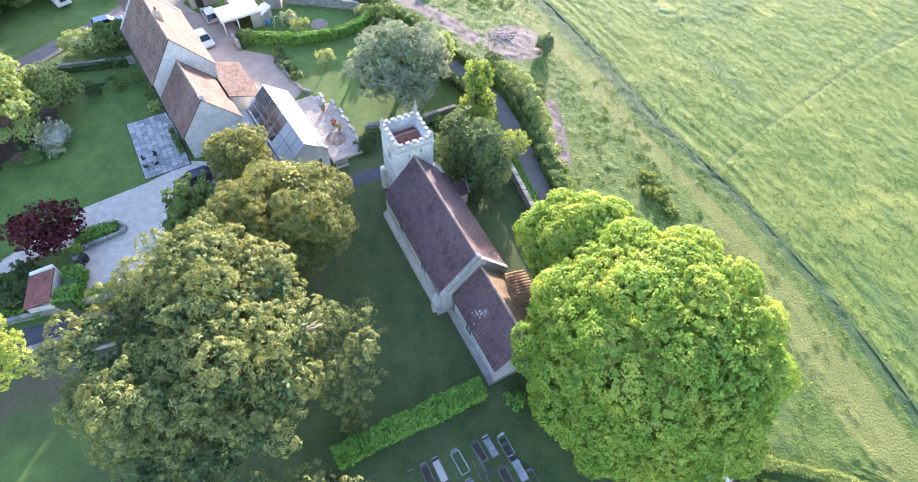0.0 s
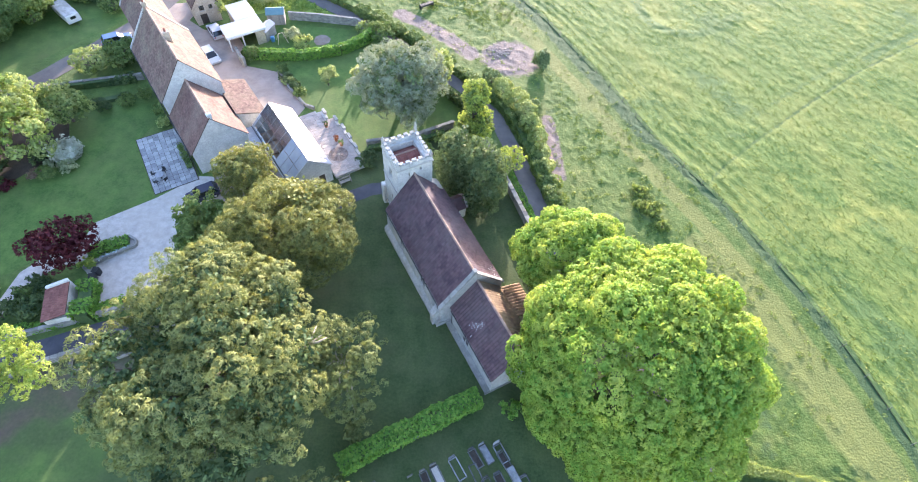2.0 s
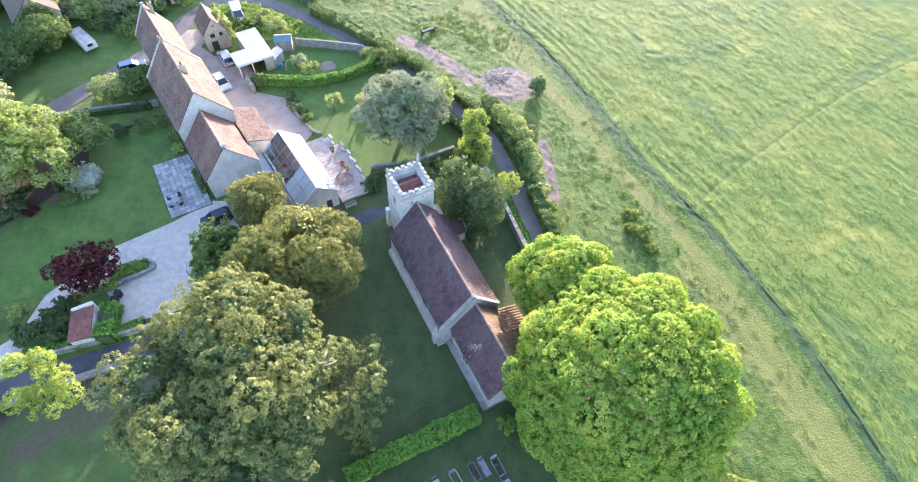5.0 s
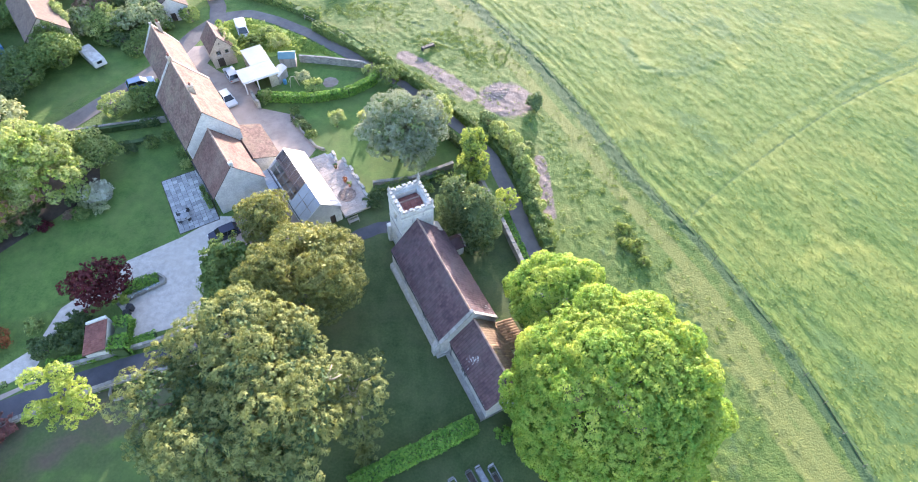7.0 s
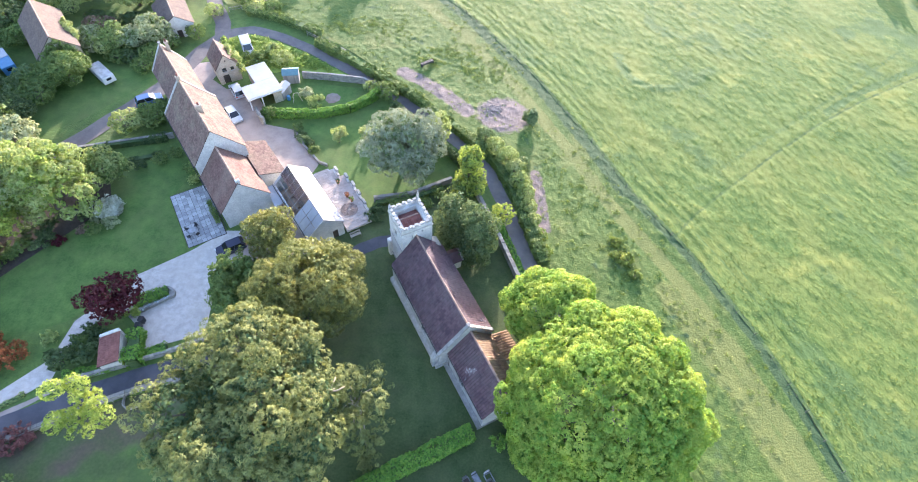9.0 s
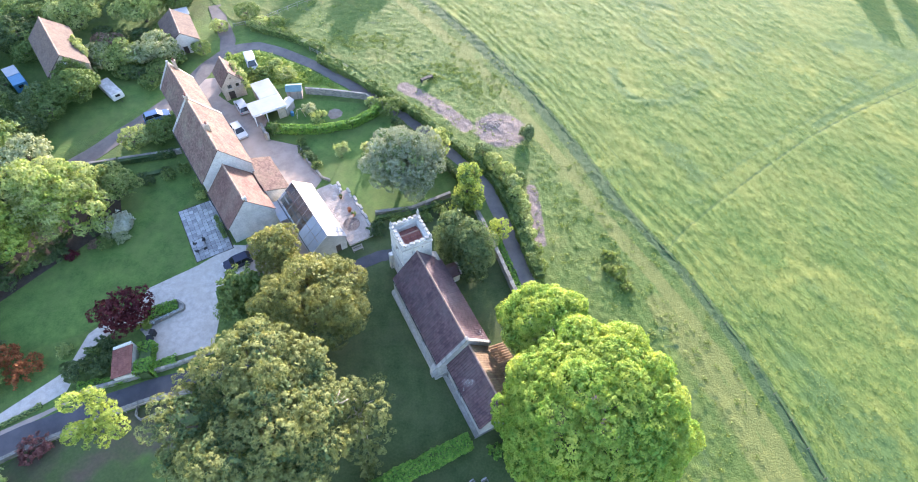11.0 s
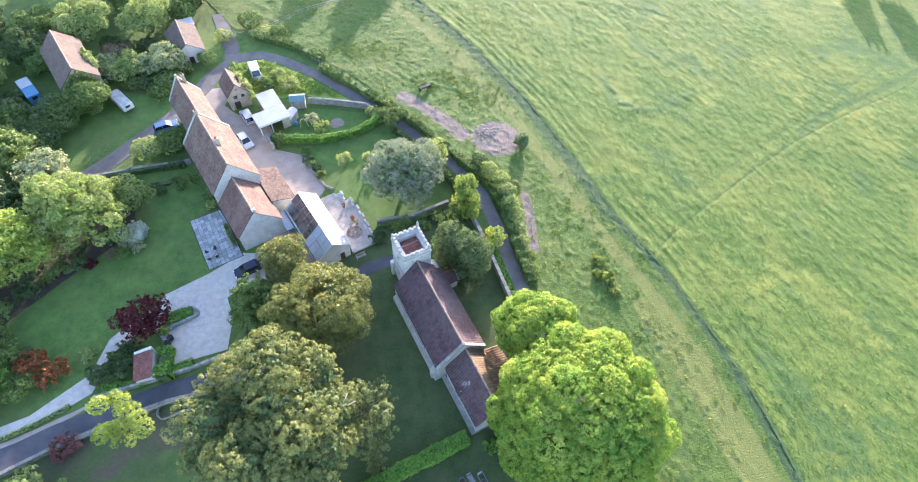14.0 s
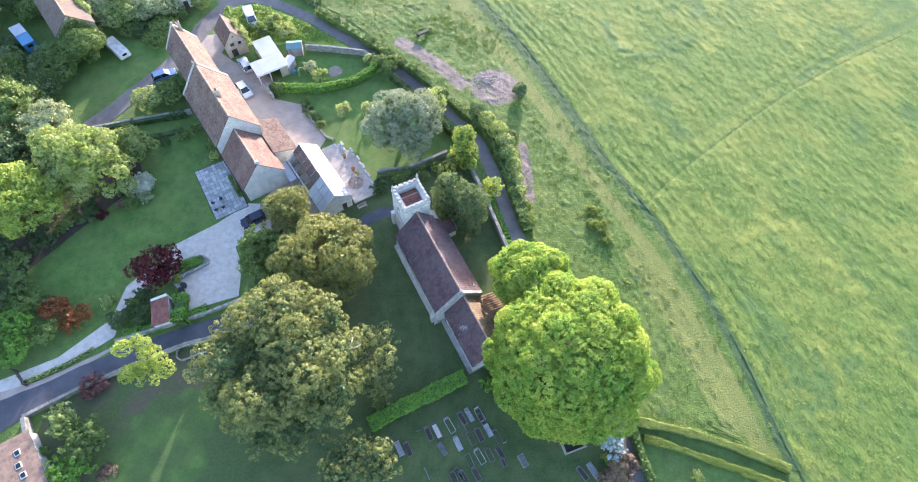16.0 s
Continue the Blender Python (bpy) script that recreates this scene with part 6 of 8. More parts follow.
# ---- outbuildings ----
def build_barn():
    ob = thing("barn", frame_of(-66.6, 78.4, 0.607, -0.795), "old barn with a tiled roof and ivy-clad gable", "barn")
    gabled(ob, -13.4, 0.0, -3.2, 3.4, 4.2, 7.2, BARN_STONE, TILE_BARN, tile=(0.32, 0.32, 0.012, 0.025), over=0.25, verge=0.1, base=-1.5, holes={"L": [(4.0, 1.2, 0.9, 1.0), (9.5, -0.5, 2.4, 2.8)]}, thick=0.45)
    window(ob, (-13.4, -3.2), (1, 0), (0, 1), 4.0, 1.2, 0.9, 1.0, 2)
    door(ob, (-13.4, -3.2), (1, 0), (0, 1), 9.5, 2.4, 2.8, base=-0.5)
    part("gable_vent", Shape().tube([(0.0, 0, 5.6), (0.06, 0, 5.6)], [0.3, 0.3], 12), WHITE_PAINT, ob, "round white gable disc")
    # ivy over the gable and creeper on the east slope
    part("ivy", crown_mesh("ivy", [(0.25, 0.1, 2.6, 0.45, 3.3, 2.6), (0.2, 0.1, 4.6, 0.35, 2.2, 1.5), (0.2, 0.1, 5.8, 0.3, 1.2, 1.1), (1.2, 1.6, 1.6, 1.7, 2.0, 2.2), (1.6, -1.6, 1.8, 2.0, 2.2, 2.3)], LEAF_MID, leaf=0.17, count=8000, clump=0.5, per=40, low=-0.8), LEAF_MID, ob, "dark green ivy hiding the gable")
    part("creeper", crown_mesh("creeper", [(-6.4, 3.2, 4.6, 2.4, 0.9, 0.7), (-4.4, 3.6, 3.8, 1.8, 0.8, 0.9)], LEAF_LIGHT, leaf=0.2, count=1500, clump=0.4, per=30, low=0.0), LEAF_LIGHT, ob, "yellow-green creeper on the tiles")
    return ob


build_barn()


def build_cottage():
    ob = thing("cottage", frame_of(-50.7, 90.4, 0.478, -0.878), "small cottage with a clay tiled gabled roof", "house")
    gabled(ob, -8.8, 0.0, -2.9, 2.9, 2.5, 4.5, RUBBLE, TILE_BARN, tile=(0.32, 0.32, 0.012, 0.025), over=0.22, verge=0.1, base=-1.5, holes={"B": [(1.3, 0.9, 0.9, 1.0), (4.4, 0.9, 0.8, 1.0), (2.9, -0.4, 0.9, 2.0)], "R": [(2.5, 1.0, 1.0, 1.1), (6.0, 1.0, 1.0, 1.1)]}, thick=0.4)
    for c, w in ((1.3, 0.9), (4.4, 0.8)):
        window(ob, (0.0, -2.9), (0, 1), (-1, 0), c, 0.9, w, 1.0, 2, DARK_TIMBER)
    door(ob, (0.0, -2.9), (0, 1), (-1, 0), 2.9, 0.9, 2.0, base=-0.4)
    for c in (2.5, 6.0):
        window(ob, (-8.8, 2.9), (1, 0), (0, -1), c, 1.0, 1.0, 1.1, 2)
    wing = Shape().box(-11.5, 0.3, -1.5, -8.9, 3.0, 2.6, None, 0.03)
    part("rear_wall", wing, WHITE_PAINT, ob)
    part("rear_roof", Shape().box(-11.7, 0.1, 2.6, -8.92, 3.2, 2.72, None, 0.02), WHITE_ROOF, ob, "flat white roof")
    return ob


build_cottage()


def build_stable():
    ob = thing("stable", frame_of(-38.0, 77.6, 0.535, -0.845), "small two-storey stone stable with hayloft openings", "barn")
    gabled(ob, -5.0, 0.0, -1.85, 2.0, 3.2, 5.6, BARN_STONE, TILE_FARM, tile=(0.30, 0.28, 0.012, 0.022), over=0.18, verge=0.08, base=-1.0, holes={"B": [(1.3, -0.2, 1.1, 1.95), (1.3, 2.35, 0.75, 0.8), (2.7, 2.35, 0.6, 0.7)]}, thick=0.35)
    door(ob, (0.0, -1.85), (0, 1), (-1, 0), 1.3, 1.1, 1.9, base=-0.2)
    for c, w, h in ((1.3, 0.75, 0.8), (2.7, 0.6, 0.7)):
        window(ob, (0.0, -1.85), (0, 1), (-1, 0), c, 2.35, w, h, 2, DARK_TIMBER)
    part("gable_vent", Shape().box(-0.02, -0.08, 4.3, 0.03, 0.12, 4.6), DARK_TIMBER, ob)
    part("creeper", crown_mesh("creeper", [(-2.6, 1.6, 3.9, 2.3, 1.1, 0.8), (-1.5, 2.3, 2.2, 1.8, 0.7, 1.9)], LEAF_LIGHT, leaf=0.16, count=1900, clump=0.4, per=30, low=-0.3), LEAF_LIGHT, ob, "light green creeper over roof and side")
    return ob


build_stable()


def build_carport():
    ob = thing("carport", frame_of(-32.6, 70.0, 0.84, 0.545), "flat white-roofed open carport and store", "shed")
    # local x runs along its open front, y to the back
    roof = Shape()
    roof.box(-0.2, -0.3, 2.5, 5.9, 3.4, 2.68, None, 0.03)
    roof.box(2.4, 3.4, 2.5, 5.9, 8.2, 2.68, None, 0.03)
    part("roof", roof, WHITE_ROOF, ob, "flat white roof")
    part("fascia", Shape().box(-0.22, -0.34, 2.38, 5.92, -0.3, 2.66), WHITE_PAINT, ob)
    w = Shape()
    panel(w, (2.5, 8.1), (1, 0), (0, -1), 3.3, -0.8, 2.5, 0.2)
    panel(w, (5.8, 0.0), (0, 1), (-1, 0), 8.0, -0.8, 2.5, 0.2)
    panel(w, (2.5, 3.4), (0, 1), (1, 0), 4.6, -0.8, 2.5, 0.2)
    panel(w, (4.2, 0.0), (1, 0), (0, 1), 1.6, -0.8, 2.5, 0.2)
    panel(w, (0.0, 3.3), (1, 0), (0, -1), 2.6, -0.8, 2.5, 0.2)
    part("wall", w, BARN_STONE, ob, weld=True)
    for x in (0.0, 2.1):
        part("post", Shape().box(x, 0.0, -0.8, x + 0.18, 0.18, 2.5), WHITE_PAINT, ob)
    return ob


build_carport()


def build_shed(name, x, y, ax, ay, lx, ly, eave, ridge, wall, roof, label):
    ob = thing(name, frame_of(x, y, ax, ay), label, "shed")
    for px in (0, lx - 0.04):
        n = int(ly / 0.16)
        for k in range(n):
            part("plank", Shape().box(px, ly * k / n + 0.004, -0.2, px + 0.04, ly * (k + 1) / n - 0.004, eave), wall, ob)
        part("gable", Shape().prism([(px, 0, eave), (px, ly, eave), (px, ly / 2, ridge)], (0, 0, 0), (0.04, 0, 0)), wall, ob)
    for py in (0, ly - 0.04):
        n = int(lx / 0.16)
        for k in range(n):
            part("plank", Shape().box(lx * k / n + 0.004, py, -0.2, lx * (k + 1) / n - 0.004, py + 0.04, eave), wall, ob)
    for s in (0, 1):
        ye, ym = (-0.12, ly / 2) if s == 0 else (ly + 0.12, ly / 2)
        low = [(-0.12, ye, eave - 0.06), (lx + 0.12, ye, eave - 0.06), (lx + 0.12, ym, ridge + 0.02), (-0.12, ym, ridge + 0.02)]
        low = low if s == 0 else low[::-1]
        part("roof", Shape().hexa(low, [(a, b, c + 0.05) for a, b, c in low]), roof, ob)
    part("door", Shape().box(lx * 0.3, -0.03, 0, lx * 0.62, 0.0, eave - 0.12), wall, ob)
    return ob


build_shed("teal_shed", -28.6, 77.6, 0.97, 0.15, 2.7, 2.0, 1.9, 2.4, GREY_TIMBER, TEAL_FELT, "timber garden shed with a teal felt roof")
build_shed("grey_shed", -27.8, 73.0, 0.35, 0.94, 2.6, 1.5, 1.8, 2.2, GREY_TIMBER, GREY_ROOF, "small timber shed with a grey roof")


def build_garage():
    ob = thing("garage", frame_of(-37.1, 23.4, -0.28, 0.96), "small red-tiled lean-to garage with a white end wall", "garage")
    # local x runs north, y to the west; the roof falls to the west
    w = Shape()
    panel(w, (0, 0), (0, 1), (1, 0), 2.3, -0.6, 1.6, 0.25)
    panel(w, (0.25, 2.3), (1, 0), (0, -1), 3.5, -0.6, 1.6, 0.25)
    panel(w, (0.25, 0), (1, 0), (0, 1), 3.5, -0.6, 2.2, 0.25)
    part("wall", w, RUBBLE, ob, weld=True)
    part("end_wall", Shape().prism([(3.75, -0.05, -0.6), (3.75, 2.35, -0.6), (3.75, 2.35, 2.0), (3.75, -0.05, 2.65)], (0, 0, 0), (0.28, 0, 0)), WHITE_PAINT, ob, "white painted gable wall")
    up = Vector((0, -2.55, 0.62))
    part("roof", Shape().hexa([(-0.15, -0.12, 2.25), (3.74, -0.12, 2.25), (3.74, 2.45, 1.63), (-0.15, 2.45, 1.63)], [(-0.15, -0.12, 2.33), (3.74, -0.12, 2.33), (3.74, 2.45, 1.71), (-0.15, 2.45, 1.71)]), DARK_TIMBER, ob)
    t = part("roof_tiles", tile_field(Shape(), (-0.15, 2.45, 1.715), (1, 0, 0), up, 3.89, up.length, 0.28, 0.32, 0.05, 0.03), TILE_RED, ob)
    t["kind"] = "stuff"
    return ob


build_garage()
# corner of the neighbour's house beyond the wall
nb = thing("neighbour_roof", frame_of(-51.0, 8.6, 0.6, -0.8), "low neighbouring house with pinkish roof slates and skylights", "house")
nw = Shape().box(0, -9, -0.6, 12, 0, 1.9, None, 0.03)
part("wall", nw, RUBBLE, nb)
part("roof", Shape().hexa([(-0.2, -9, 3.6), (12, -9, 3.6), (12, 0.15, 1.9), (-0.2, 0.15, 1.9)], [(-0.2, -9, 3.7), (12, -9, 3.7), (12, 0.15, 2.0), (-0.2, 0.15, 2.0)]), DARK_TIMBER, nb)
upn = Vector((0, -9.15, 1.7))
nt_ = part("roof_tiles", tile_field(Shape(), (-0.2, 0.15, 2.005), (1, 0, 0), upn, 12.2, upn.length, 0.4, 0.4, 0.0, 0.02), surface("pink_slate", (0.125, 0.085, 0.066), (0.24, 0.165, 0.125), size=0.9, fine=6, bump=0.2, island=0.25), nb)
nt_["kind"] = "stuff"
for x, y in ((1.6, -1.4), (3.2, -1.7), (4.6, -1.6)):
    z = 2.05 + (-y + 0.15) * 0.186
    sk = part("skylight", Shape().box(x, y - 0.5, z, x + 0.75, y + 0.2, z + 0.12, None, 0.02), WHITE_PAINT, nb)
    part("pane", Shape().box(x + 0.07, y - 0.42, z + 0.122, x + 0.68, y + 0.12, z + 0.135), DARK_GLASS, sk)


# ---- vehicles ----
def build_car(name, m, paint, label, length=4.3, width=1.75, height=1.48, van=False, lower=None):
    """A parked car: body with bonnet and boot, cabin with glass, wheels, lamps. Local x points forward."""
    ob = thing(name, m, label, "van" if van else "car")
    L, W2 = length / 2, width / 2
    belt = 0.88 if not van else 1.0
    side = [(-L, 0.35), (-L + 0.06, belt - 0.08), (-L * 0.62, belt), (L * 0.42, belt), (L * 0.86, belt - 0.16), (L, 0.62), (L - 0.02, 0.30), (L * 0.5, 0.22), (-L * 0.6, 0.22)]
    b = Shape()
    n = len(side)
    ys = [-W2, -W2 * 0.93, W2 * 0.93, W2]
    sc = [0.965, 1.0, 1.0, 0.965]
    verts = [(x * s, y, 0.55 + (z - 0.55) * s) for y, s in zip(ys, sc) for x, z in side]
    faces = [tuple(range(n)), tuple(3 * n + k for k in range(n - 1, -1, -1))] + [(r * n + (k + 1) % n, r * n + k, (r + 1) * n + k, (r + 1) * n + (k + 1) % n) for r in range(3) for k in range(n)]
    part("body", b.add(verts, faces), paint, ob)
    x0, x1 = (-L * 0.94, L * 0.50) if not van else (-L * 0.97, L * 0.66)
    t0, t1 = (-L * 0.74, L * 0.16) if not van else (-L * 0.95, L * 0.42)
    wb, wt = W2 * 0.93, W2 * 0.74
    low = [(x0, -wb, belt - 0.03), (x1, -wb, belt - 0.03), (x1, wb, belt - 0.03), (x0, wb, belt - 0.03)]
    high = [(t0, -wt, height - 0.05), (t1, -wt, height - 0.05), (t1, wt, height - 0.05), (t0, wt, height - 0.05)]
    part("cabin", Shape().hexa(low, high), DARK_GLASS, ob, "dark window glass")
    part("roof", Shape().box(t0 - 0.03, -wt - 0.02, height - 0.06, t1 + 0.03, wt + 0.02, height, None, 0.025), paint, ob)
    for k in range(4):
        part("pillar", Shape().tube([low[k], high[k]], [0.05, 0.05], 5), paint, ob)
    for sgn in (-1, 1):
        part("pillar", Shape().tube([((x0 + x1) * 0.35, sgn * wb, belt - 0.03), ((t0 + t1) * 0.5, sgn * wt, height - 0.05)], [0.045, 0.045], 5), paint, ob)
    if van:
        part("load_body", Shape().box(-L * 0.98, -W2 * 0.96, 0.5, L * 0.25, W2 * 0.96, height + 0.02, None, 0.08), paint, ob)
    tyre = Shape().tube([(0, -0.1, 0), (0, 0.1, 0)], [0.31, 0.31], 16).mesh("tyre", RUBBER)
    rim = Shape().tube([(0, -0.105, 0), (0, 0.105, 0)], [0.19, 0.19], 12).mesh("rim", STEEL)
    for sx in (-L * 0.60, L * 0.62):
        for sy in (-W2 + 0.09, W2 - 0.09):
            wheel = part("wheel", tyre, RUBBER, ob)
            wheel.matrix_basis = pose(sx, sy, 0.31)
            part("rim", rim, STEEL, wheel)
    for sy in (-W2 * 0.72, W2 * 0.72):
        part("headlight", Shape().box(L - 0.12, sy - 0.16, 0.58, L - 0.005, sy + 0.16, 0.70, None, 0.02), LAMP_CLEAR, ob)
        part("tail_light", Shape().box(-L - 0.005, sy - 0.13, 0.62, -L + 0.08, sy + 0.13, 0.78, None, 0.02), LAMP_RED, ob)
        part("mirror", Shape().box(x1 - 0.25, sy * 1.38 - 0.06, belt, x1 - 0.1, sy * 1.38 + 0.06, belt + 0.12, None, 0.02), paint, ob)
    return ob


def paint(name, c):
    return surface(name, c, tuple(min(1, v * 1.15 + 0.005) for v in c), rough=0.4, bump=0, spec=0.35)


NAVY, SILVER, CARWHITE = paint("navy_paint", (0.012, 0.014, 0.035)), paint("silver_blue_paint", (0.075, 0.13, 0.25)), paint("white_car_paint", (0.38, 0.39, 0.40))
build_car("navy_car", frame_of(-28.9, 40.9, -0.85, -0.53), NAVY, "dark navy hatchback parked at the end of the gravel drive", 4.0)
build_car("blue_estate_car", frame_of(-50.4, 71.3, 0.86, 0.5), SILVER, "metallic blue estate car parked on the lane verge", 4.4)
build_car("white_car", frame_of(-36.3, 74.6, -0.55, 0.83), CARWHITE, "white car parked nose-in by the carport", 4.0)
build_car("white_hatchback", frame_of(-35.3, 68.2, 0.62, -0.78), CARWHITE, "white hatchback parked beside the farmhouse", 3.9)
build_car("white_van", frame_of(-37.4, 87.3, 0.42, -0.91), CARWHITE, "white van parked in rough grass beside the lane", 4.6, 1.85, 1.95, True)


def build_trailer(name, m, lx, ly, h, wall, top, label, split=0.98):
    ob = thing(name, m, label, "trailer")
    part("body", Shape().box(0, 0, 0.5, lx, ly, h, None, 0.08), wall, ob)
    part("roof", Shape().box(0.04, 0.04, h, lx * split, ly - 0.04, h + 0.08, None, 0.04), top, ob)
    part("drawbar", Shape().tube([(lx, ly / 2, 0.5), (lx + 1.1, ly / 2, 0.45)], [0.05, 0.04], 6), IRON, ob)
    tyre = Shape().tube([(0, -0.1, 0), (0, 0.1, 0)], [0.33, 0.33], 14).mesh("tyre", RUBBER)
    for y in (0.06, ly - 0.06):
        wl = part("wheel", tyre, RUBBER, ob)
        wl.matrix_basis = pose(lx * 0.42, y, 0.33)
    part("window", Shape().box(lx * 0.35, -0.012, h * 0.6, lx * 0.6, 0.0, h * 0.85), DARK_GLASS, ob)
    part("rear_window", Shape().box(lx, ly * 0.3, h * 0.62, lx + 0.012, ly * 0.7, h * 0.86), DARK_GLASS, ob)
    return ob


build_trailer("caravan", frame_of(-62.9, 78.2, 0.74, -0.67), 5.2, 2.1, 1.8, WHITE_PAINT, STAINED_ROOF, "old off-white caravan with a stained flat roof")
build_trailer("horse_trailer", frame_of(-80.4, 80.2, 0.69, -0.72), 6.0, 2.2, 2.3, BLUE_PAINT, GREY_ROOF, "blue horse trailer with a pale roof", 0.5)
# feed rack in the pasture
rk = thing("hay_feeder", frame_of(-3.0, 85.0, 0.83, 0.56), "dark iron hay feeder standing in the pasture", "feeder")
part("trough", Shape().box(-1.3, -0.35, 0.45, 1.3, 0.35, 0.75, None, 0.04), IRON, rk)
for k in range(9):
    part("bar", Shape().tube([(-1.25 + k * 0.31, -0.2, 0.75), (-1.25 + k * 0.31, -0.4, 1.4)], [0.03, 0.03], 5), IRON, rk)
for x in (-1.2, 1.2):
    part("leg", Shape().box(x - 0.05, -0.3, -0.1, x + 0.05, 0.3, 0.45), IRON, rk)
# bins by the garage, and a slide frame in the kitchen garden
bn = thing("wheelie_bin", frame_of(-37.2, 28.6, 1, 0.2), "dark wheelie bin with lid beside the garage", "bin", "bins by the garage")
part("bin_body", Shape().hexa([(-0.24, -0.26, 0.03), (0.24, -0.26, 0.03), (0.24, 0.26, 0.03), (-0.24, 0.26, 0.03)], [(-0.3, -0.32, 0.98), (0.3, -0.32, 0.98), (0.3, 0.32, 0.98), (-0.3, 0.32, 0.98)]), IRON, bn)
part("lid", Shape().box(-0.32, -0.36, 0.98, 0.32, 0.34, 1.06, None, 0.03), IRON, bn)
copy_thing(bn, frame_of(-37.1, 29.4, 1, -0.1))
solid("tarpaulin", Shape().tube([(0, 0, 0), (0.05, 0, 0.35), (0.1, 0.05, 0.75), (0.1, 0.05, 0.9)], [0.75, 0.7, 0.42, 0.1], 9), BLUE_PAINT, frame_of(-36.9, 27.4, 1, 0), "crumpled bright blue tarpaulin over a heap", "tarpaulin")
sf = thing("swing_frame", frame_of(-25.6, 73.4, 0.9, 0.4), "small pale wooden A-frame on the lawn", "swing frame")
for x in (-0.8, 0.8):
    part("leg", Shape().tube([(x, -0.7, 0), (x * 0.4, 0, 1.5)], [0.05, 0.05], 6), PALE_BARK, sf)
    part("leg", Shape().tube([(x, 0.7, 0), (x * 0.4, 0, 1.5)], [0.05, 0.05], 6), PALE_BARK, sf)
part("crossbar", Shape().tube([(-0.36, 0, 1.5), (0.36, 0, 1.5)], [0.05, 0.05], 6), PALE_BARK, sf)
solid("blue_barrel", Shape().tube([(0, 0, 0), (0, 0, 0.1), (0, 0, 0.8), (0, 0, 0.9)], [0.28, 0.31, 0.31, 0.27], 12), BLUE_PAINT, frame_of(-27.0, 73.3, 1, 0), "bright blue plastic barrel beside the grey shed", "barrel")


# ---- walls and fences ----
stone_wall("churchyard_wall_north", [(-9.9, 50.6), (-4.3, 51.7), (1.9, 55.1)], 1.0, 0.45, "low rubble wall between churchyard and garden lawn")
stone_wall("churchyard_wall_east", [(5.4, 53.6), (7.1, 49.2), (8.8, 44.4), (11.0, 37.9), (13.2, 32.0)], 1.1, 0.5, "rubble churchyard wall along the lane")
stone_wall("road_wall_north", [(-44.5, 20.9), (-39.6, 22.6), (-33.5, 24.9), (-28.2, 27.4)], 0.8, 0.35, "stone retaining wall above the sunken road", coping=False)
stone_wall("road_wall_south", [(-53.2, 10.6), (-46.6, 14.7), (-38.2, 19.0), (-34.5, 20.6), (-29.5, 22.0), (-24, 24)], 0.7, 0.4, "low stone wall with pale coping along the road")
stone_wall("planter_wall", [(-35.9, 20.0), (-35.7, 18.7), (-35.0, 18.2), (-34.2, 18.5), (-32.9, 19.2), (-31.3, 19.7), (-29.3, 20.6)], 0.3, 0.16, "curved low edging wall of a roadside bed")
stone_wall("boundary_wall_west", [(-52.6, 10.4), (-51.0, 7.2), (-49.6, 5.0), (-48.2, 3.0), (-46.5, -0.5)], 1.4, 0.45, "pale capped stone wall beside the neighbouring house")
stone_wall("garden_wall_west", [(-59.5, 58.3), (-51.1, 60.8), (-43.6, 62.9)], 0.9, 0.4, "old rubble wall at the head of the garden")
stone_wall("kitchen_wall", [(-11.8, 76.4), (-14.2, 78.6), (-20.3, 79.3), (-25.6, 79.6)], 1.3, 0.35, "pale rubble wall round the kitchen garden")
stone_wall("yard_wall", [(-31.5, 69.2), (-30.3, 67.0), (-29.7, 66.6)], 1.6, 0.4, "short stone wall with a gateway to the yard")
stone_wall("lawn_wall", [(-24.6, 65.6), (-22.2, 61.6), (-19.4, 58.2), (-18.0, 57.6)], 0.35, 0.3, "low stone edging between yard and lawn")
stone_wall("far_garden_wall", [(-89, 96.5), (-81.4, 105.4), (-73.3, 111.9), (-60, 122)], 1.5, 0.4, "long stone wall of a distant garden", coping=False, course=0.4)
stone_wall("island_wall", [(-39.0, 29.9), (-36.8, 31.5), (-34.4, 33.2), (-34.6, 33.9), (-35.6, 34.5)], 0.35, 0.25, "low dark stone edging of the drive's island bed")
run_of_posts("field_fence", [p for p in FENCE_LINE if -10 < p[1] < 160], 3.6, 1.0, 0.034, FENCE_TIMBER, "long post and wire fence along the hay field", rails=(0.45, 0.75, 1.0), rail_r=0.009, rail_material=FENCE_TIMBER)
run_of_posts("pasture_fence", [(-44.0, 99.8), (-39.5, 101.9), (-30.9, 110.5), (-24, 114.5), (-10, 120)], 2.5, 1.15, 0.06, GREY_TIMBER, "pale post and rail fence across the far pasture", rails=(0.5, 1.0), rail_r=0.035)
run_of_posts("lane_fence", [(-27.0, 92.8), (-22, 89.6), (-18.4, 87.2)], 2.0, 1.1, 0.06, GREY_TIMBER, "short wooden fence above the lane", rails=(0.5, 0.95), rail_r=0.035)
run_of_posts("road_railing", [(-46.4, 14.4), (-38.0, 18.6), (-34.6, 20.2), (-29.6, 21.6)], 1.5, 0.95, 0.04, GREY_TIMBER, "thin wooden rail fence on top of the road wall", rails=(0.9,), rail_r=0.03)


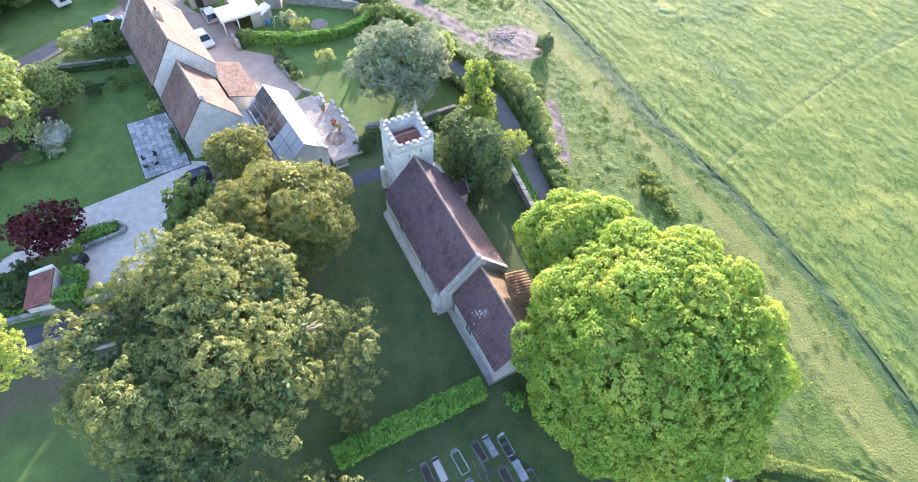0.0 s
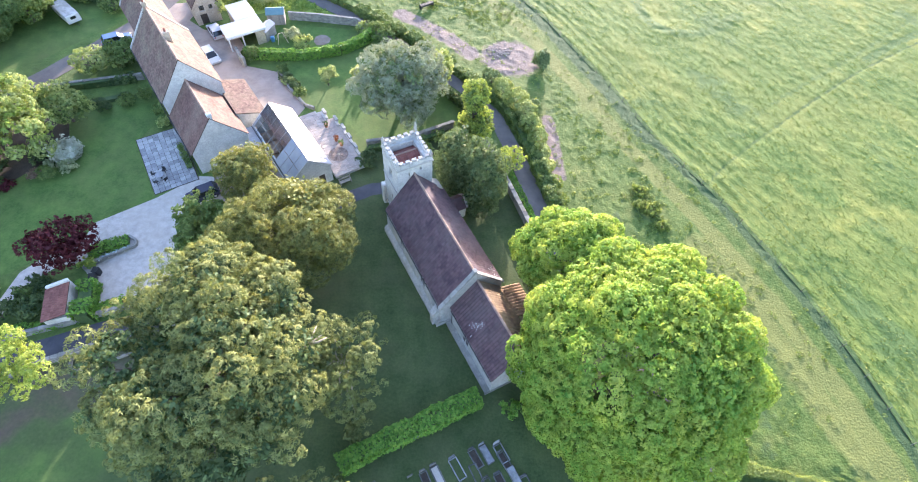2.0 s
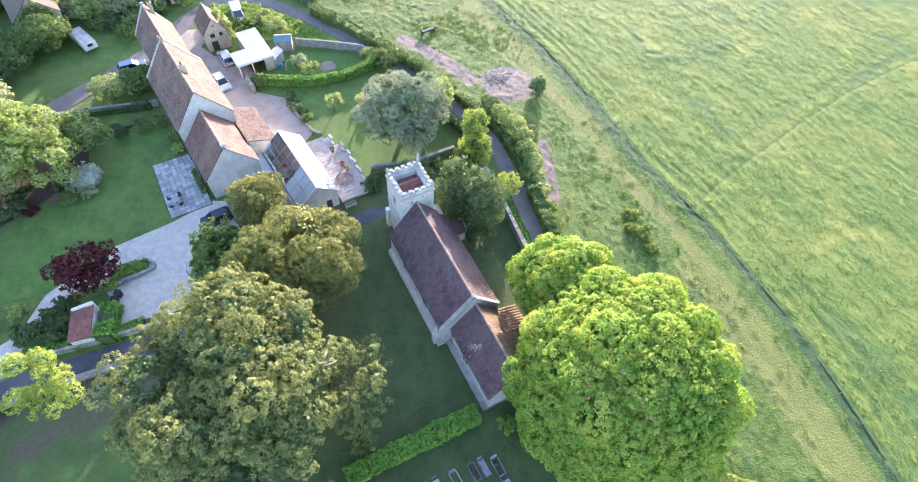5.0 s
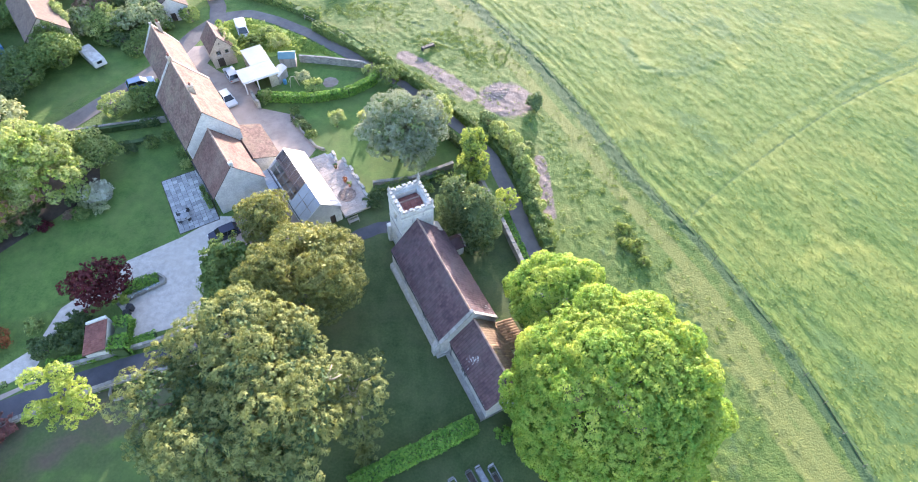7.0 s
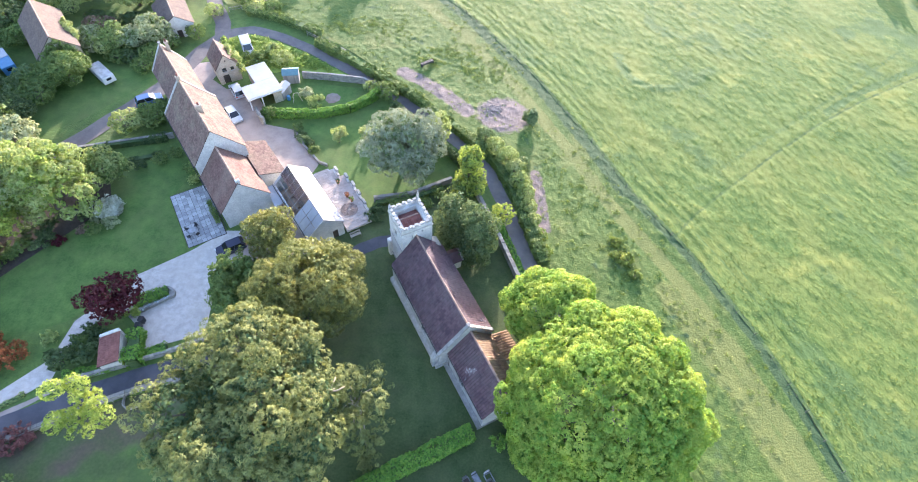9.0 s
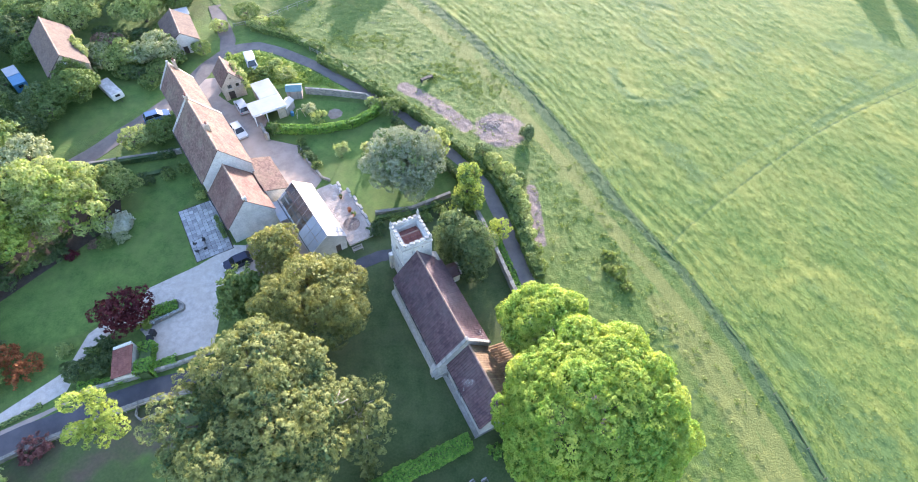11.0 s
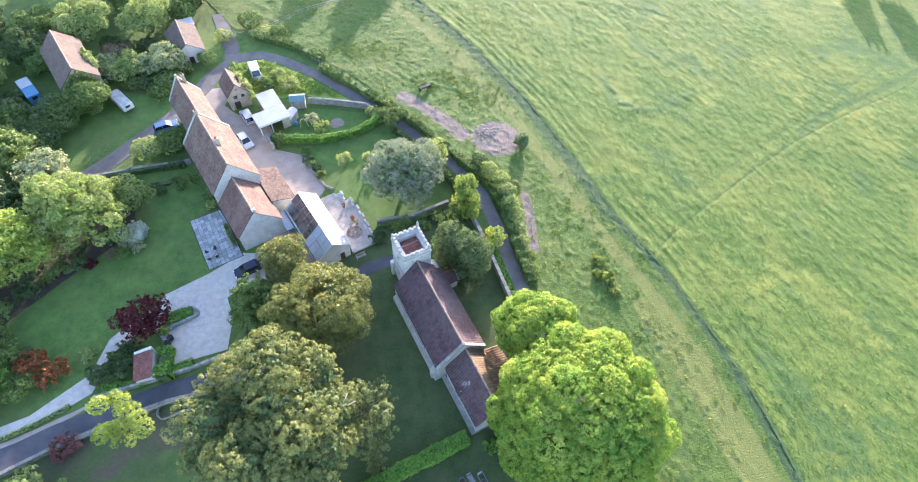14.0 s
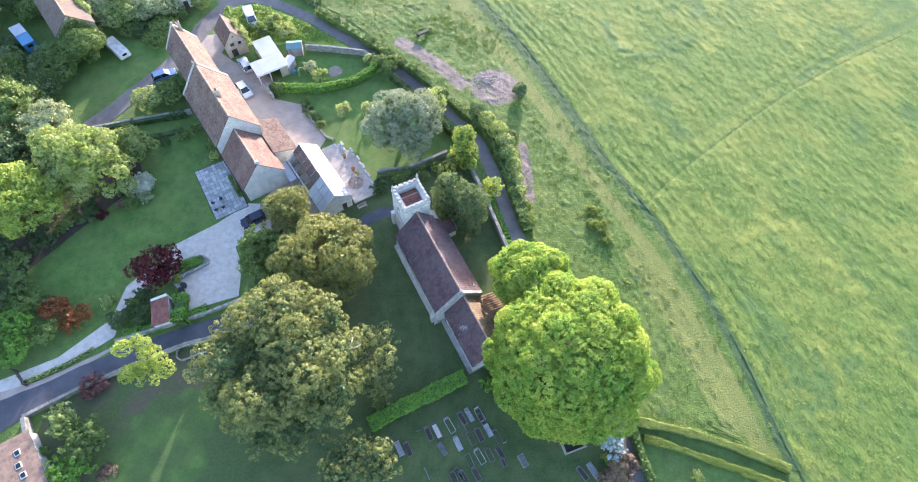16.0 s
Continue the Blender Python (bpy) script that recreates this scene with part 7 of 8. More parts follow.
def build_gate(x, y, ax, ay, span, label):
    """A barred gate standing open on its post."""
    ob = thing("field_gate", frame_of(x, y, ax, ay), label, "gate")
    for px, r in ((-0.1, 0.10), (span + 0.1, 0.08)):
        part("post", Shape().box(px - r, -r, -0.3, px + r, r, 1.35, None, 0.02), DARK_TIMBER, ob)
    for k in range(5):
        part("bar", Shape().box(0.03, -0.02, 0.18 + 0.22 * k, span - 0.03, 0.02, 0.26 + 0.22 * k), DARK_TIMBER, ob)
    for px in (0.03, span - 0.1):
        part("stile", Shape().box(px, -0.03, 0.12, px + 0.08, 0.03, 1.2), DARK_TIMBER, ob)
    part("brace", Shape().tube([(0.1, 0.035, 0.2), (span - 0.1, 0.035, 1.1)], [0.03, 0.03], 4), DARK_TIMBER, ob)
    return ob


build_gate(-56.4, 16.6, 0.72, -0.69, 2.6, "dark timber barred gate at the mouth of the drive")

# ---- graves ----
def build_grave(x, y, l=1.9, w=0.8, kerb=None, fill=None, slab=None, head=0.0, label="kerbed grave", turn=0.0):
    kerb = kerb or GRAVE_GREY
    l, w = l * 0.9, w * 0.86
    ob = thing("grave", frame_of(x, y, 0.5 + turn + RNG.uniform(-0.1, 0.1), -0.866), label, "grave", "graves in the churchyard")
    for sx in (-1, 1):
        part("kerb", Shape().box(sx * l / 2 - 0.05, -w / 2 - 0.05, -0.1, sx * l / 2 + 0.05, w / 2 + 0.05, 0.16, None, 0.015), kerb, ob)
    for sy in (-1, 1):
        part("kerb", Shape().box(-l / 2 + 0.052, sy * w / 2 - 0.05, -0.1, l / 2 - 0.052, sy * w / 2 + 0.05, 0.158, None, 0.015), kerb, ob)
    if slab:
        part("ledger", Shape().box(-l / 2 + 0.02, -w / 2 + 0.02, 0.162, l / 2 - 0.02, w / 2 - 0.02, 0.26, None, 0.02), slab, ob)
    else:
        part("fill", Shape().box(-l / 2 + 0.07, -w / 2 + 0.07, -0.1, l / 2 - 0.07, w / 2 - 0.07, 0.06), fill or GRASS_YARD, ob)
    if head:
        s = Shape().prism([(-l / 2 - 0.20, -w * 0.42, -0.1), (-l / 2 - 0.20, w * 0.42, -0.1), (-l / 2 - 0.20, w * 0.42, head * 0.8), (-l / 2 - 0.20, w * 0.2, head), (-l / 2 - 0.20, -w * 0.2, head), (-l / 2 - 0.20, -w * 0.42, head * 0.8)], (0, 0, 0), (0.11, 0, 0))
        part("headstone", s, slab or kerb, ob)
    return ob


pale = "flat pale stone ledger grave in dark grass"
kerbed = "grave plot with weathered stone kerbs and grass"
dark = "sunken dark grave plot with mossy kerbs"
build_grave(-4.2, 6.7, 2.1, 0.8, MARBLE, None, MARBLE, 0, pale)
build_grave(-3.0, 6.6, 1.9, 0.75, None, SOIL, None, 0.5, dark)
build_grave(-0.3, 8.5, 1.9, 0.8, None, SOIL, None, 0.7, dark)
build_grave(0.75, 8.9, 2.2, 0.85, None, GRAVEL, None, 0.8, kerbed)
build_grave(2.5, 9.6, 2.2, 0.9, MARBLE, None, None, 0.6, kerbed)
build_grave(1.5, 6.7, 1.9, 0.8, None, None, GRAVE_GREY, 0, "worn grey ledger stone in grass")
build_grave(3.6, 7.3, 1.9, 0.75, MARBLE, None, MARBLE, 0.5, pale)
build_grave(5.2, 10.9, 1.9, 0.75, None, None, MARBLE, 0.7, pale)
build_grave(6.6, 11.0, 1.9, 0.9, MARBLE, None, None, 1.0, kerbed)
build_grave(7.7, 9.0, 2.0, 0.8, None, None, MARBLE, 0, pale)
build_grave(5.4, 8.0, 1.9, 0.85, None, None, None, 0.6, kerbed)
build_grave(6.5, 8.4, 1.9, 0.85, None, SOIL, None, 0.6, dark)
build_grave(6.5, 5.7, 2.1, 0.9, MARBLE, None, None, 0.7, "grave plot with bright pale stone kerbs")
build_grave(5.1, 5.2, 1.9, 0.8, None, None, None, 0.0, kerbed)
build_grave(7.8, 5.9, 1.9, 0.85, None, None, None, 0.5, kerbed)
build_grave(12.2, 5.2, 1.8, 0.9, MARBLE, None, GRAVE_GREY, 0, "grey ledger grave with pale kerbs")
build_grave(-6.1, 3.6, 1.5, 0.9, MARBLE, None, GRAVE_GREY, 0, "grey ledger grave with pale kerbs")
build_grave(4.3, 3.2, 1.8, 0.85, None, SOIL, None, 0.5, dark)
build_grave(3.1, 3.0, 1.8, 0.85, None, SOIL, None, 0.5, dark)
build_grave(9.6, 5.0, 1.2, 0.6, None, SOIL, None, 0.4, dark)
build_grave(21.5, 4.0, 2.2, 0.85, MARBLE, None, MARBLE, 0, "flat white stone ledger grave", 0.05)
build_grave(20.1, 3.6, 2.0, 0.8, None, SOIL, None, 0.4, dark, 0.05)
for x, y, l, w, k, f, hd in ((4.2, 9.2, 1.9, 0.8, None, None, 0.0), (6.9, 10.3, 1.9, 0.75, None, SOIL, 0.6), (4.2, 10.5, 1.9, 0.8, None, SOIL, 0.5), (8.9, 8.2, 1.9, 0.8, None, None, 0.4), (9.2, 6.2, 1.8, 0.8, None, SOIL, 0.0), (3.7, 3.5, 1.8, 0.8, None, None, 0.5), (6.0, 3.5, 1.8, 0.8, None, SOIL, 0.4), (-0.5, 3.7, 1.7, 0.1, None, None, 0.0)):
    build_grave(x, y, l, w, k, f, None, hd, dark if f else kerbed)
for k, (x, y, h, mt) in enumerate(((-1.4, 12.2, 0.8, GRAVE_GREY), (-6.1, 10.3, 0.7, GRAVE_GREY), (-7.3, 9.7, 0.6, MARBLE), (-1.8, 8.9, 0.6, GRAVE_GREY), (-5.1, 8.3, 0.6, GRAVE_GREY), (9.9, 7.4, 0.3, MARBLE))):
    solid("headstone", Shape().prism([(-0.28, 0, -0.2), (0.28, 0, -0.2), (0.28, 0, h * 0.75), (0.17, 0, h * 0.95), (0, 0, h), (-0.17, 0, h * 0.95), (-0.28, 0, h * 0.75)], (0, 0, 0), (0, 0.11, 0)), mt, frame_of(x, y, 0.87, 0.5) @ pose(0, 0, 0, RNG.uniform(-6, 6)), "leaning weathered upright headstone in the grass", "headstone", "headstones in the churchyard")
tomb = thing("tomb_enclosure", frame_of(18.3, 6.6, 0.94, 0.33), "low broken stone tomb enclosure beneath the oak", "tomb")
part("side_wall", Shape().box(-0.6, -0.6, -0.2, 2.6, -0.35, 0.6, None, 0.04), DRYSTONE, tomb)
part("side_wall", Shape().box(-0.6, 0.8, -0.2, 2.6, 1.05, 0.6, None, 0.04), DRYSTONE, tomb)
part("end_wall", Shape().box(-0.6, -0.35, -0.2, -0.35, 0.8, 0.6, None, 0.04), DRYSTONE, tomb)
part("end_wall", Shape().box(2.35, -0.35, -0.2, 2.6, 0.8, 0.6, None, 0.04), DRYSTONE, tomb)
part("infill", Shape().box(-0.35, -0.35, -0.2, 2.35, 0.8, 0.1), SOIL, tomb)


# ---- trees ----
oak_lobes = [(0.1, -0.8, 8.3, 9.5, 9.7, 9.0)]
tree("oak_tree", 17.4, 17.6, oak_lobes, LEAF_OAK, "huge spreading oak in fresh yellow-green leaf", trunk=0.75, fork=3.2, inner=LEAF_OAK_INNER, inner_count=15000, inner_size=0.85, boughs=[oak_lobes[0]] + boughs_on(oak_lobes, 0.8, 1.9, 0.85, -0.85, 12, 0.075, 0.42, 0.06), low=-0.8, spacing=0.56, puff=0.42, per=44, leaf=0.102, overlap=0.86)
young_lobes = [(0.0, -0.6, 7.2, 4.8, 4.8, 4.8), (-1.6, 1.6, 6.2, 3.4, 3.2, 3.6)]
tree("young_oak_tree", 14.0, 28.8, young_lobes, LEAF_OAK, "smaller oak in bright yellow-green leaf beside the church", trunk=0.4, fork=2.4, inner=LEAF_OAK_INNER, inner_count=7000, inner_size=0.84, boughs=young_lobes + boughs_on(young_lobes, 0.6, 1.4, 0.9, -0.8, 8, 0.08, 0.38), low=-0.8, spacing=0.56, puff=0.42, per=44, leaf=0.102, overlap=0.86)
yew_lobes = ball_lobes(0, 0, 5.6, 6.9, 5.4, 14, 0.42, 3)
tree("yew_tree", -16.0, 32.0, yew_lobes, LEAF_YEW, "broad old yew with olive-golden foliage", trunk=0.6, fork=1.8, inner=LEAF_YEW, inner_count=7000, inner_size=0.84, boughs=boughs_on(yew_lobes, 0.5, 1.0, 0.7, -0.6, 3, 0.10, 0.5, 0.05), low=-0.5, spacing=0.56, puff=0.38, per=22, leaf=0.113, aspect=2.2, thin=0.28)
small_yew_lobes = ball_lobes(0, 0, 4.9, 3.1, 4.0, 7, 0.5, 4)
tree("small_yew_tree", -22.2, 39.8, small_yew_lobes, LEAF_YEW, "compact yew by the farmhouse", trunk=0.3, fork=1.6, inner=LEAF_YEW, inner_count=2500, inner_size=0.84, boughs=boughs_on(small_yew_lobes, 0.4, 0.9, 0.8, -0.6, 4, 0.16, 0.25, 0.1), low=-0.5, spacing=0.5, puff=0.3, per=20, leaf=0.11, aspect=1.7, thin=0.34)
tree("laurel_bush", -24.6, 34.2, ball_lobes(-0.4, -0.4, 3.2, 4.2, 3.2, 8, 0.5, 6), LEAF_MID, "rounded green laurel thicket beside the yew", "bush", trunk=0.2, fork=0.6, leaf=0.24, count=8000, clump=0.6, per=40)
pine_lobes = [(-1.3, 7.4, 11.6, 1.8, 1.8, 2.6), (0.0, 4.6, 12.5, 3.8, 3.4, 3.0), (-4.6, 3.4, 9.5, 3.4, 3.2, 2.8), (-6.4, -1.1, 10.4, 3.2, 3.0, 2.6), (-6.2, -4.2, 8.0, 2.4, 2.4, 2.4), (-0.6, -5.2, 12.4, 4.0, 3.2, 3.2), (2.7, -0.2, 13.0, 4.0, 3.8, 3.6), (4.4, 3.8, 11.3, 3.0, 2.8, 2.6), (6.4, 0.2, 10.8, 2.8, 2.8, 2.4), (6.6, -4.0, 10.0, 2.8, 2.6, 2.6), (5.2, -6.0, 7.6, 2.6, 2.4, 2.6), (3.0, -3.8, 13.0, 3.2, 3.0, 3.0)]
pine_tuft = dict(puff=0.36, spacing=0.60, per=28, leaf=0.112, aspect=1.5, thin=0.36, rough=0.35, fluff=1.2, low=-0.2, squash=0.9, overlap=0.6)
pine_boughs = [b for b in boughs_on(pine_lobes, 1.15, 1.2, 0.55, -0.6, 5, 0.24, 0.25, 0.2) if not (b[1] < -5.5 and b[2] < 9.5 and -2 < b[0] < 3.5)]
pine_lobes += [(0.4, -0.6, 8.6, 5.4, 5.2, 4.6), (0.2, -8.0, 5.4, 4.4, 2.8, 3.0), (-3.4, -6.8, 6.0, 2.6, 2.2, 2.6)]
pine_boughs += boughs_on(pine_lobes[-2:], 0.6, 0.8, 0.6, -0.5, 9, 0.3, 0.2, 0.3)
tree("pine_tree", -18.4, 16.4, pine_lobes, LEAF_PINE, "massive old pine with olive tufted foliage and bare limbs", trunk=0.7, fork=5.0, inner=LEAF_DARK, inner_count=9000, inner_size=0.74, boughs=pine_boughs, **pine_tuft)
lean_lobes = [(0.8, -2.6, 3.4, 2.6, 2.2, 2.2), (1.2, -4.8, 2.0, 1.6, 1.4, 1.4), (0, 0, 6.6, 3.0, 2.8, 2.6), (1.2, 0.8, 5.4, 2.4, 2.2, 2.2), (-1.0, -1.2, 4.6, 2.0, 1.9, 2.0)]
tree("leaning_pine_tree", -8.6, 18.3, lean_lobes, LEAF_PINE, "smaller pine with a bare pale limb", trunk=0.25, fork=3.0, bark=PALE_BARK, boughs=boughs_on(lean_lobes, 0.75, 1.0, 0.55, -0.5, 6, 0.28, 0.2, 0.2), **dict(pine_tuft, keep=0.8, puff=0.33))
low_lobes = [(0, 0, 4.0, 2.8, 2.4, 2.2), (-2.4, -1.4, 4.2, 2.2, 2.0, 1.8), (2.2, -1.4, 3.0, 2.0, 1.7, 1.6)]
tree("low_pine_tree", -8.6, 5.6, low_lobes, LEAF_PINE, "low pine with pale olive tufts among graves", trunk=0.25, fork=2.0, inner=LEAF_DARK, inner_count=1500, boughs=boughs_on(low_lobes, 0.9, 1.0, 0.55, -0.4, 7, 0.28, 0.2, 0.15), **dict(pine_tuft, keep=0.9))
dl = Shape()
for pts in (((-14.5, 16.6, 8.6), (-10.9, 17.0, 10.2), (-9.3, 18.2, 10.6)), ((-10.9, 17.0, 10.2), (-10.2, 17.9, 10.5), (-9.9, 18.8, 10.8)), ((-10.4, 17.4, 10.3), (-9.6, 17.5, 10.5), (-8.9, 17.9, 10.6)), ((-14.5, 16.6, 8.6), (-15.9, 18.3, 11.0), (-15.2, 19.2, 11.8))):
    dl.tube(pts, [0.12, 0.09, 0.04], 6)
solid("dead_limb", dl, PALE_BARK, Matrix(), "bare pale forked dead limb of the pine", "branch", smooth=True)
blue_lobes = [(0, 0, 5.2, 5.0, 4.8, 4.4), (-2.6, -0.6, 4.0, 3.6, 3.4, 3.0), (2.6, 0.4, 4.2, 3.8, 3.4, 3.0), (0.2, 2.4, 4.4, 3.8, 3.4, 3.2), (0.2, -2.6, 3.6, 3.6, 3.2, 2.8), (0, 0.2, 7.4, 2.8, 2.8, 2.4)]
tree("blue_cedar_tree", -5.7, 58.4, blue_lobes, LEAF_BLUE, "silvery blue cedar with drooping feathery foliage", trunk=0.4, fork=2.0, inner=LEAF_CYPRESS, inner_count=4000, inner_size=0.8, boughs=boughs_on(blue_lobes, 0.6, 1.05, 0.5, -0.6, 28, 0.2, 0.3, 0.12), low=-0.5, spacing=0.50, puff=0.34, per=15, leaf=0.125, aspect=2.0, thin=0.3, rough=0.6)
tree("golden_shrub_tree", -0.9, 63.6, ball_lobes(0, 0, 3.6, 2.8, 2.6, 5, 0.5, 11), LEAF_LIGHT, "yellow-green tree behind the blue cedar", trunk=0.2, fork=1.2, leaf=0.24, count=3600, clump=0.6, per=36)
cyp = [(0, 0, 4.6, 2.1, 2.1, 5.4), (0.9, 0.5, 4.2, 1.6, 1.6, 4.4), (-0.6, 0.8, 4.4, 1.6, 1.6, 4.6), (0.4, -0.9, 3.8, 1.6, 1.6, 4.2)]
cyp_big = [(x * 1.15, y * 1.15, z, a * 1.2, b * 1.2, c * 1.02) for x, y, z, a, b, c in cyp]
for x, y, lobes, seed in ((5.0, 41.2, cyp_big, 26), (2.2, 43.4, cyp, 27)):
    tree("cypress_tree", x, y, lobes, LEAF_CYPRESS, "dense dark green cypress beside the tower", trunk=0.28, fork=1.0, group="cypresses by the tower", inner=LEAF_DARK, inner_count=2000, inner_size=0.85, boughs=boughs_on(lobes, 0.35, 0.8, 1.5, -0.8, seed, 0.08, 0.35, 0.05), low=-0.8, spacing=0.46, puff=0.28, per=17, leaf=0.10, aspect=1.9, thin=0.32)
ivy_lobes = [(0, 0, 5.0, 1.1, 1.1, 2.6), (0.1, -0.2, 7.4, 1.4, 1.3, 1.6), (0.6, 0.4, 2.6, 1.9, 1.8, 1.9), (-0.5, -0.3, 2.0, 2.0, 1.8, 1.7), (0.9, 0.5, 8.0, 0.7, 0.7, 0.9), (-0.6, 0.2, 8.3, 0.6, 0.6, 0.9)]
tree("ivy_clad_tree", 4.5, 53.0, ivy_lobes, LEAF_GOLD, "narrow lopped tree clothed in bright yellow-green leaves", trunk=0.3, fork=3.0, inner=LEAF_MID, inner_count=1500, inner_size=0.8, boughs=boughs_on(ivy_lobes, 0.5, 0.6, 0.9, -0.8, 21, 0.2, 0.2, 0.1), low=-0.7, spacing=0.42, puff=0.25, per=18, leaf=0.10)
sapling_lobes = ball_lobes(0, 0, 2.6, 1.6, 1.4, 4, 0.5, 2)
tree("lime_sapling", 9.3, 46.8, sapling_lobes, LEAF_GOLD, "small bright lime-green tree by the churchyard wall", trunk=0.1, fork=1.2, boughs=boughs_on(sapling_lobes, 0.5, 0.5, 0.8, -0.7, 22, 0.2, 0.2, 0.1), low=-0.7, spacing=0.4, puff=0.22, per=14, leaf=0.09)
maple_lobes = ball_lobes(0, 0, 2.9, 3.1, 2.2, 8, 0.5, 9)
tree("copper_maple", -40.4, 31.2, maple_lobes, LEAF_MAPLE, "low spreading dark red maple on the drive's island", trunk=0.2, fork=1.0, inner=LEAF_MAPLE, inner_count=1500, inner_size=0.8, boughs=boughs_on(maple_lobes, 0.4, 0.8, 0.5, -0.6, 23, 0.3, 0.1, 0.15), low=-0.5, spacing=0.46, puff=0.28, per=16, leaf=0.11)
willow = [(0, 0, 5.4, 5.6, 5.2, 4.6), (-3.6, 1.6, 5.4, 4.0, 3.8, 3.8), (3.4, -1.2, 4.6, 4.4, 4.0, 3.6), (-2.8, -2.6, 4.4, 4.2, 3.8, 3.4), (0.6, 3.0, 5.6, 4.2, 3.8, 3.6), (-5.4, 3.4, 6.2, 3.4, 3.0, 3.2), (0.6, 0, 8.0, 3.2, 3.0, 2.6)]
willow = [(x * 0.84, y * 0.84 + 0.9, z, a * 0.84, b * 0.84, c * 0.9) for x, y, z, a, b, c in willow]
tree("walnut_tree", -54.6, 46.8, willow, LEAF_LIGHT, "broad pale yellow-green garden tree", trunk=0.45, fork=2.2, inner=LEAF_LIME, inner_count=7000, inner_size=0.85, boughs=boughs_on(willow, 0.5, 1.1, 0.9, -0.6, 14, 0.26, 0.2, 0.15), low=-0.6, spacing=0.56, puff=0.34, per=18, leaf=0.12)
beech_lobes = ball_lobes(0, 0, 5.6, 5.0, 5.0, 8, 0.5, 15)
tree("beech_tree", -60.6, 40.6, beech_lobes, LEAF_GOLD, "vivid green beech at the garden's edge", trunk=0.4, fork=2.2, inner=LEAF_LIME, inner_count=4000, inner_size=0.85, boughs=boughs_on(beech_lobes, 0.4, 1.3, 0.8, -0.6, 15, 0.16, 0.2, 0.1), low=-0.6, spacing=0.56, puff=0.34, per=18, leaf=0.12)
golden_lobes = ball_lobes(0, 0, 2.9, 3.0, 2.5, 6, 0.5, 17)
tree("golden_garden_shrub", -49.8, 53.4, golden_lobes, LEAF_LIGHT, "rounded golden-green shrub against the wall", "shrub", trunk=0.18, fork=0.8, inner=LEAF_MID, inner_count=1500, inner_size=0.8, boughs=boughs_on(golden_lobes, 0.45, 0.8, 0.8, -0.7, 24, 0.2, 0.2, 0.1), low=-0.7, spacing=0.46, puff=0.28, per=16, leaf=0.10)
robinia_lobes = [(0, 0, 6.0, 2.6, 2.4, 2.2), (-0.9, 0.9, 6.8, 1.9, 1.8, 1.5), (1.3, -0.7, 5.2, 2.0, 1.9, 1.7), (0.4, -1.6, 4.4, 1.9, 1.6, 1.5)]
tree("golden_robinia", -36.9, 17.0, robinia_lobes, LEAF_GOLD, "slender golden-leaved tree beside the road", trunk=0.16, fork=3.0, boughs=boughs_on(robinia_lobes, 0.42, 0.75, 0.7, -0.7, 25, 0.34, 0.2, 0.28), low=-0.6, spacing=0.40, puff=0.30, per=16, leaf=0.10)
tree("pale_tree", -62.2, 55.2, ball_lobes(0, 0, 4.6, 3.6, 4.0, 7, 0.5, 29), LEAF_GREY, "pale blossoming tree beside the lane", trunk=0.3, fork=1.8, leaf=0.25, count=7000, clump=0.7, per=40, even=True, hollow=0.25)
tree("dark_tree", -72.0, 58.5, ball_lobes(0, 0, 5.2, 5.8, 5.0, 8, 0.5, 21), LEAF_MID, "dark evergreen tree behind the garden", trunk=0.4, fork=1.8, leaf=0.28, count=11000, clump=0.9, per=40)
tree("dark_tree", -67.0, 49.0, ball_lobes(0, 0, 4.0, 4.6, 4.0, 7, 0.5, 23), LEAF_DARK, "dark evergreen tree behind the garden", trunk=0.35, fork=1.4, leaf=0.28, count=8000, clump=0.8, per=40)
tree("lone_thorn_tree", 15.6, 69.4, [(0, 0, 1.4, 1.2, 1.2, 1.4), (0, 0.1, 2.1, 0.8, 0.8, 0.9)], LEAF_CYPRESS, "single dark thorn bush in the pasture", trunk=0.12, fork=0.8, leaf=0.18, count=2400, clump=0.4, per=30, low=-0.8)
tree("apple_tree", -16.8, 63.0, ball_lobes(0, 0, 1.9, 1.4, 1.0, 4, 0.5, 31), LEAF_LIGHT, "small pale-leaved fruit tree on the lawn", trunk=0.08, fork=0.9, leaf=0.16, count=1500, clump=0.35, per=26)
tree("apple_tree", -12.2, 63.4, ball_lobes(0, 0, 1.9, 1.3, 1.2, 4, 0.5, 32), LEAF_LIGHT, "small pale-leaved fruit tree on the lawn", trunk=0.08, fork=0.9, leaf=0.16, count=1300, clump=0.35, per=26)
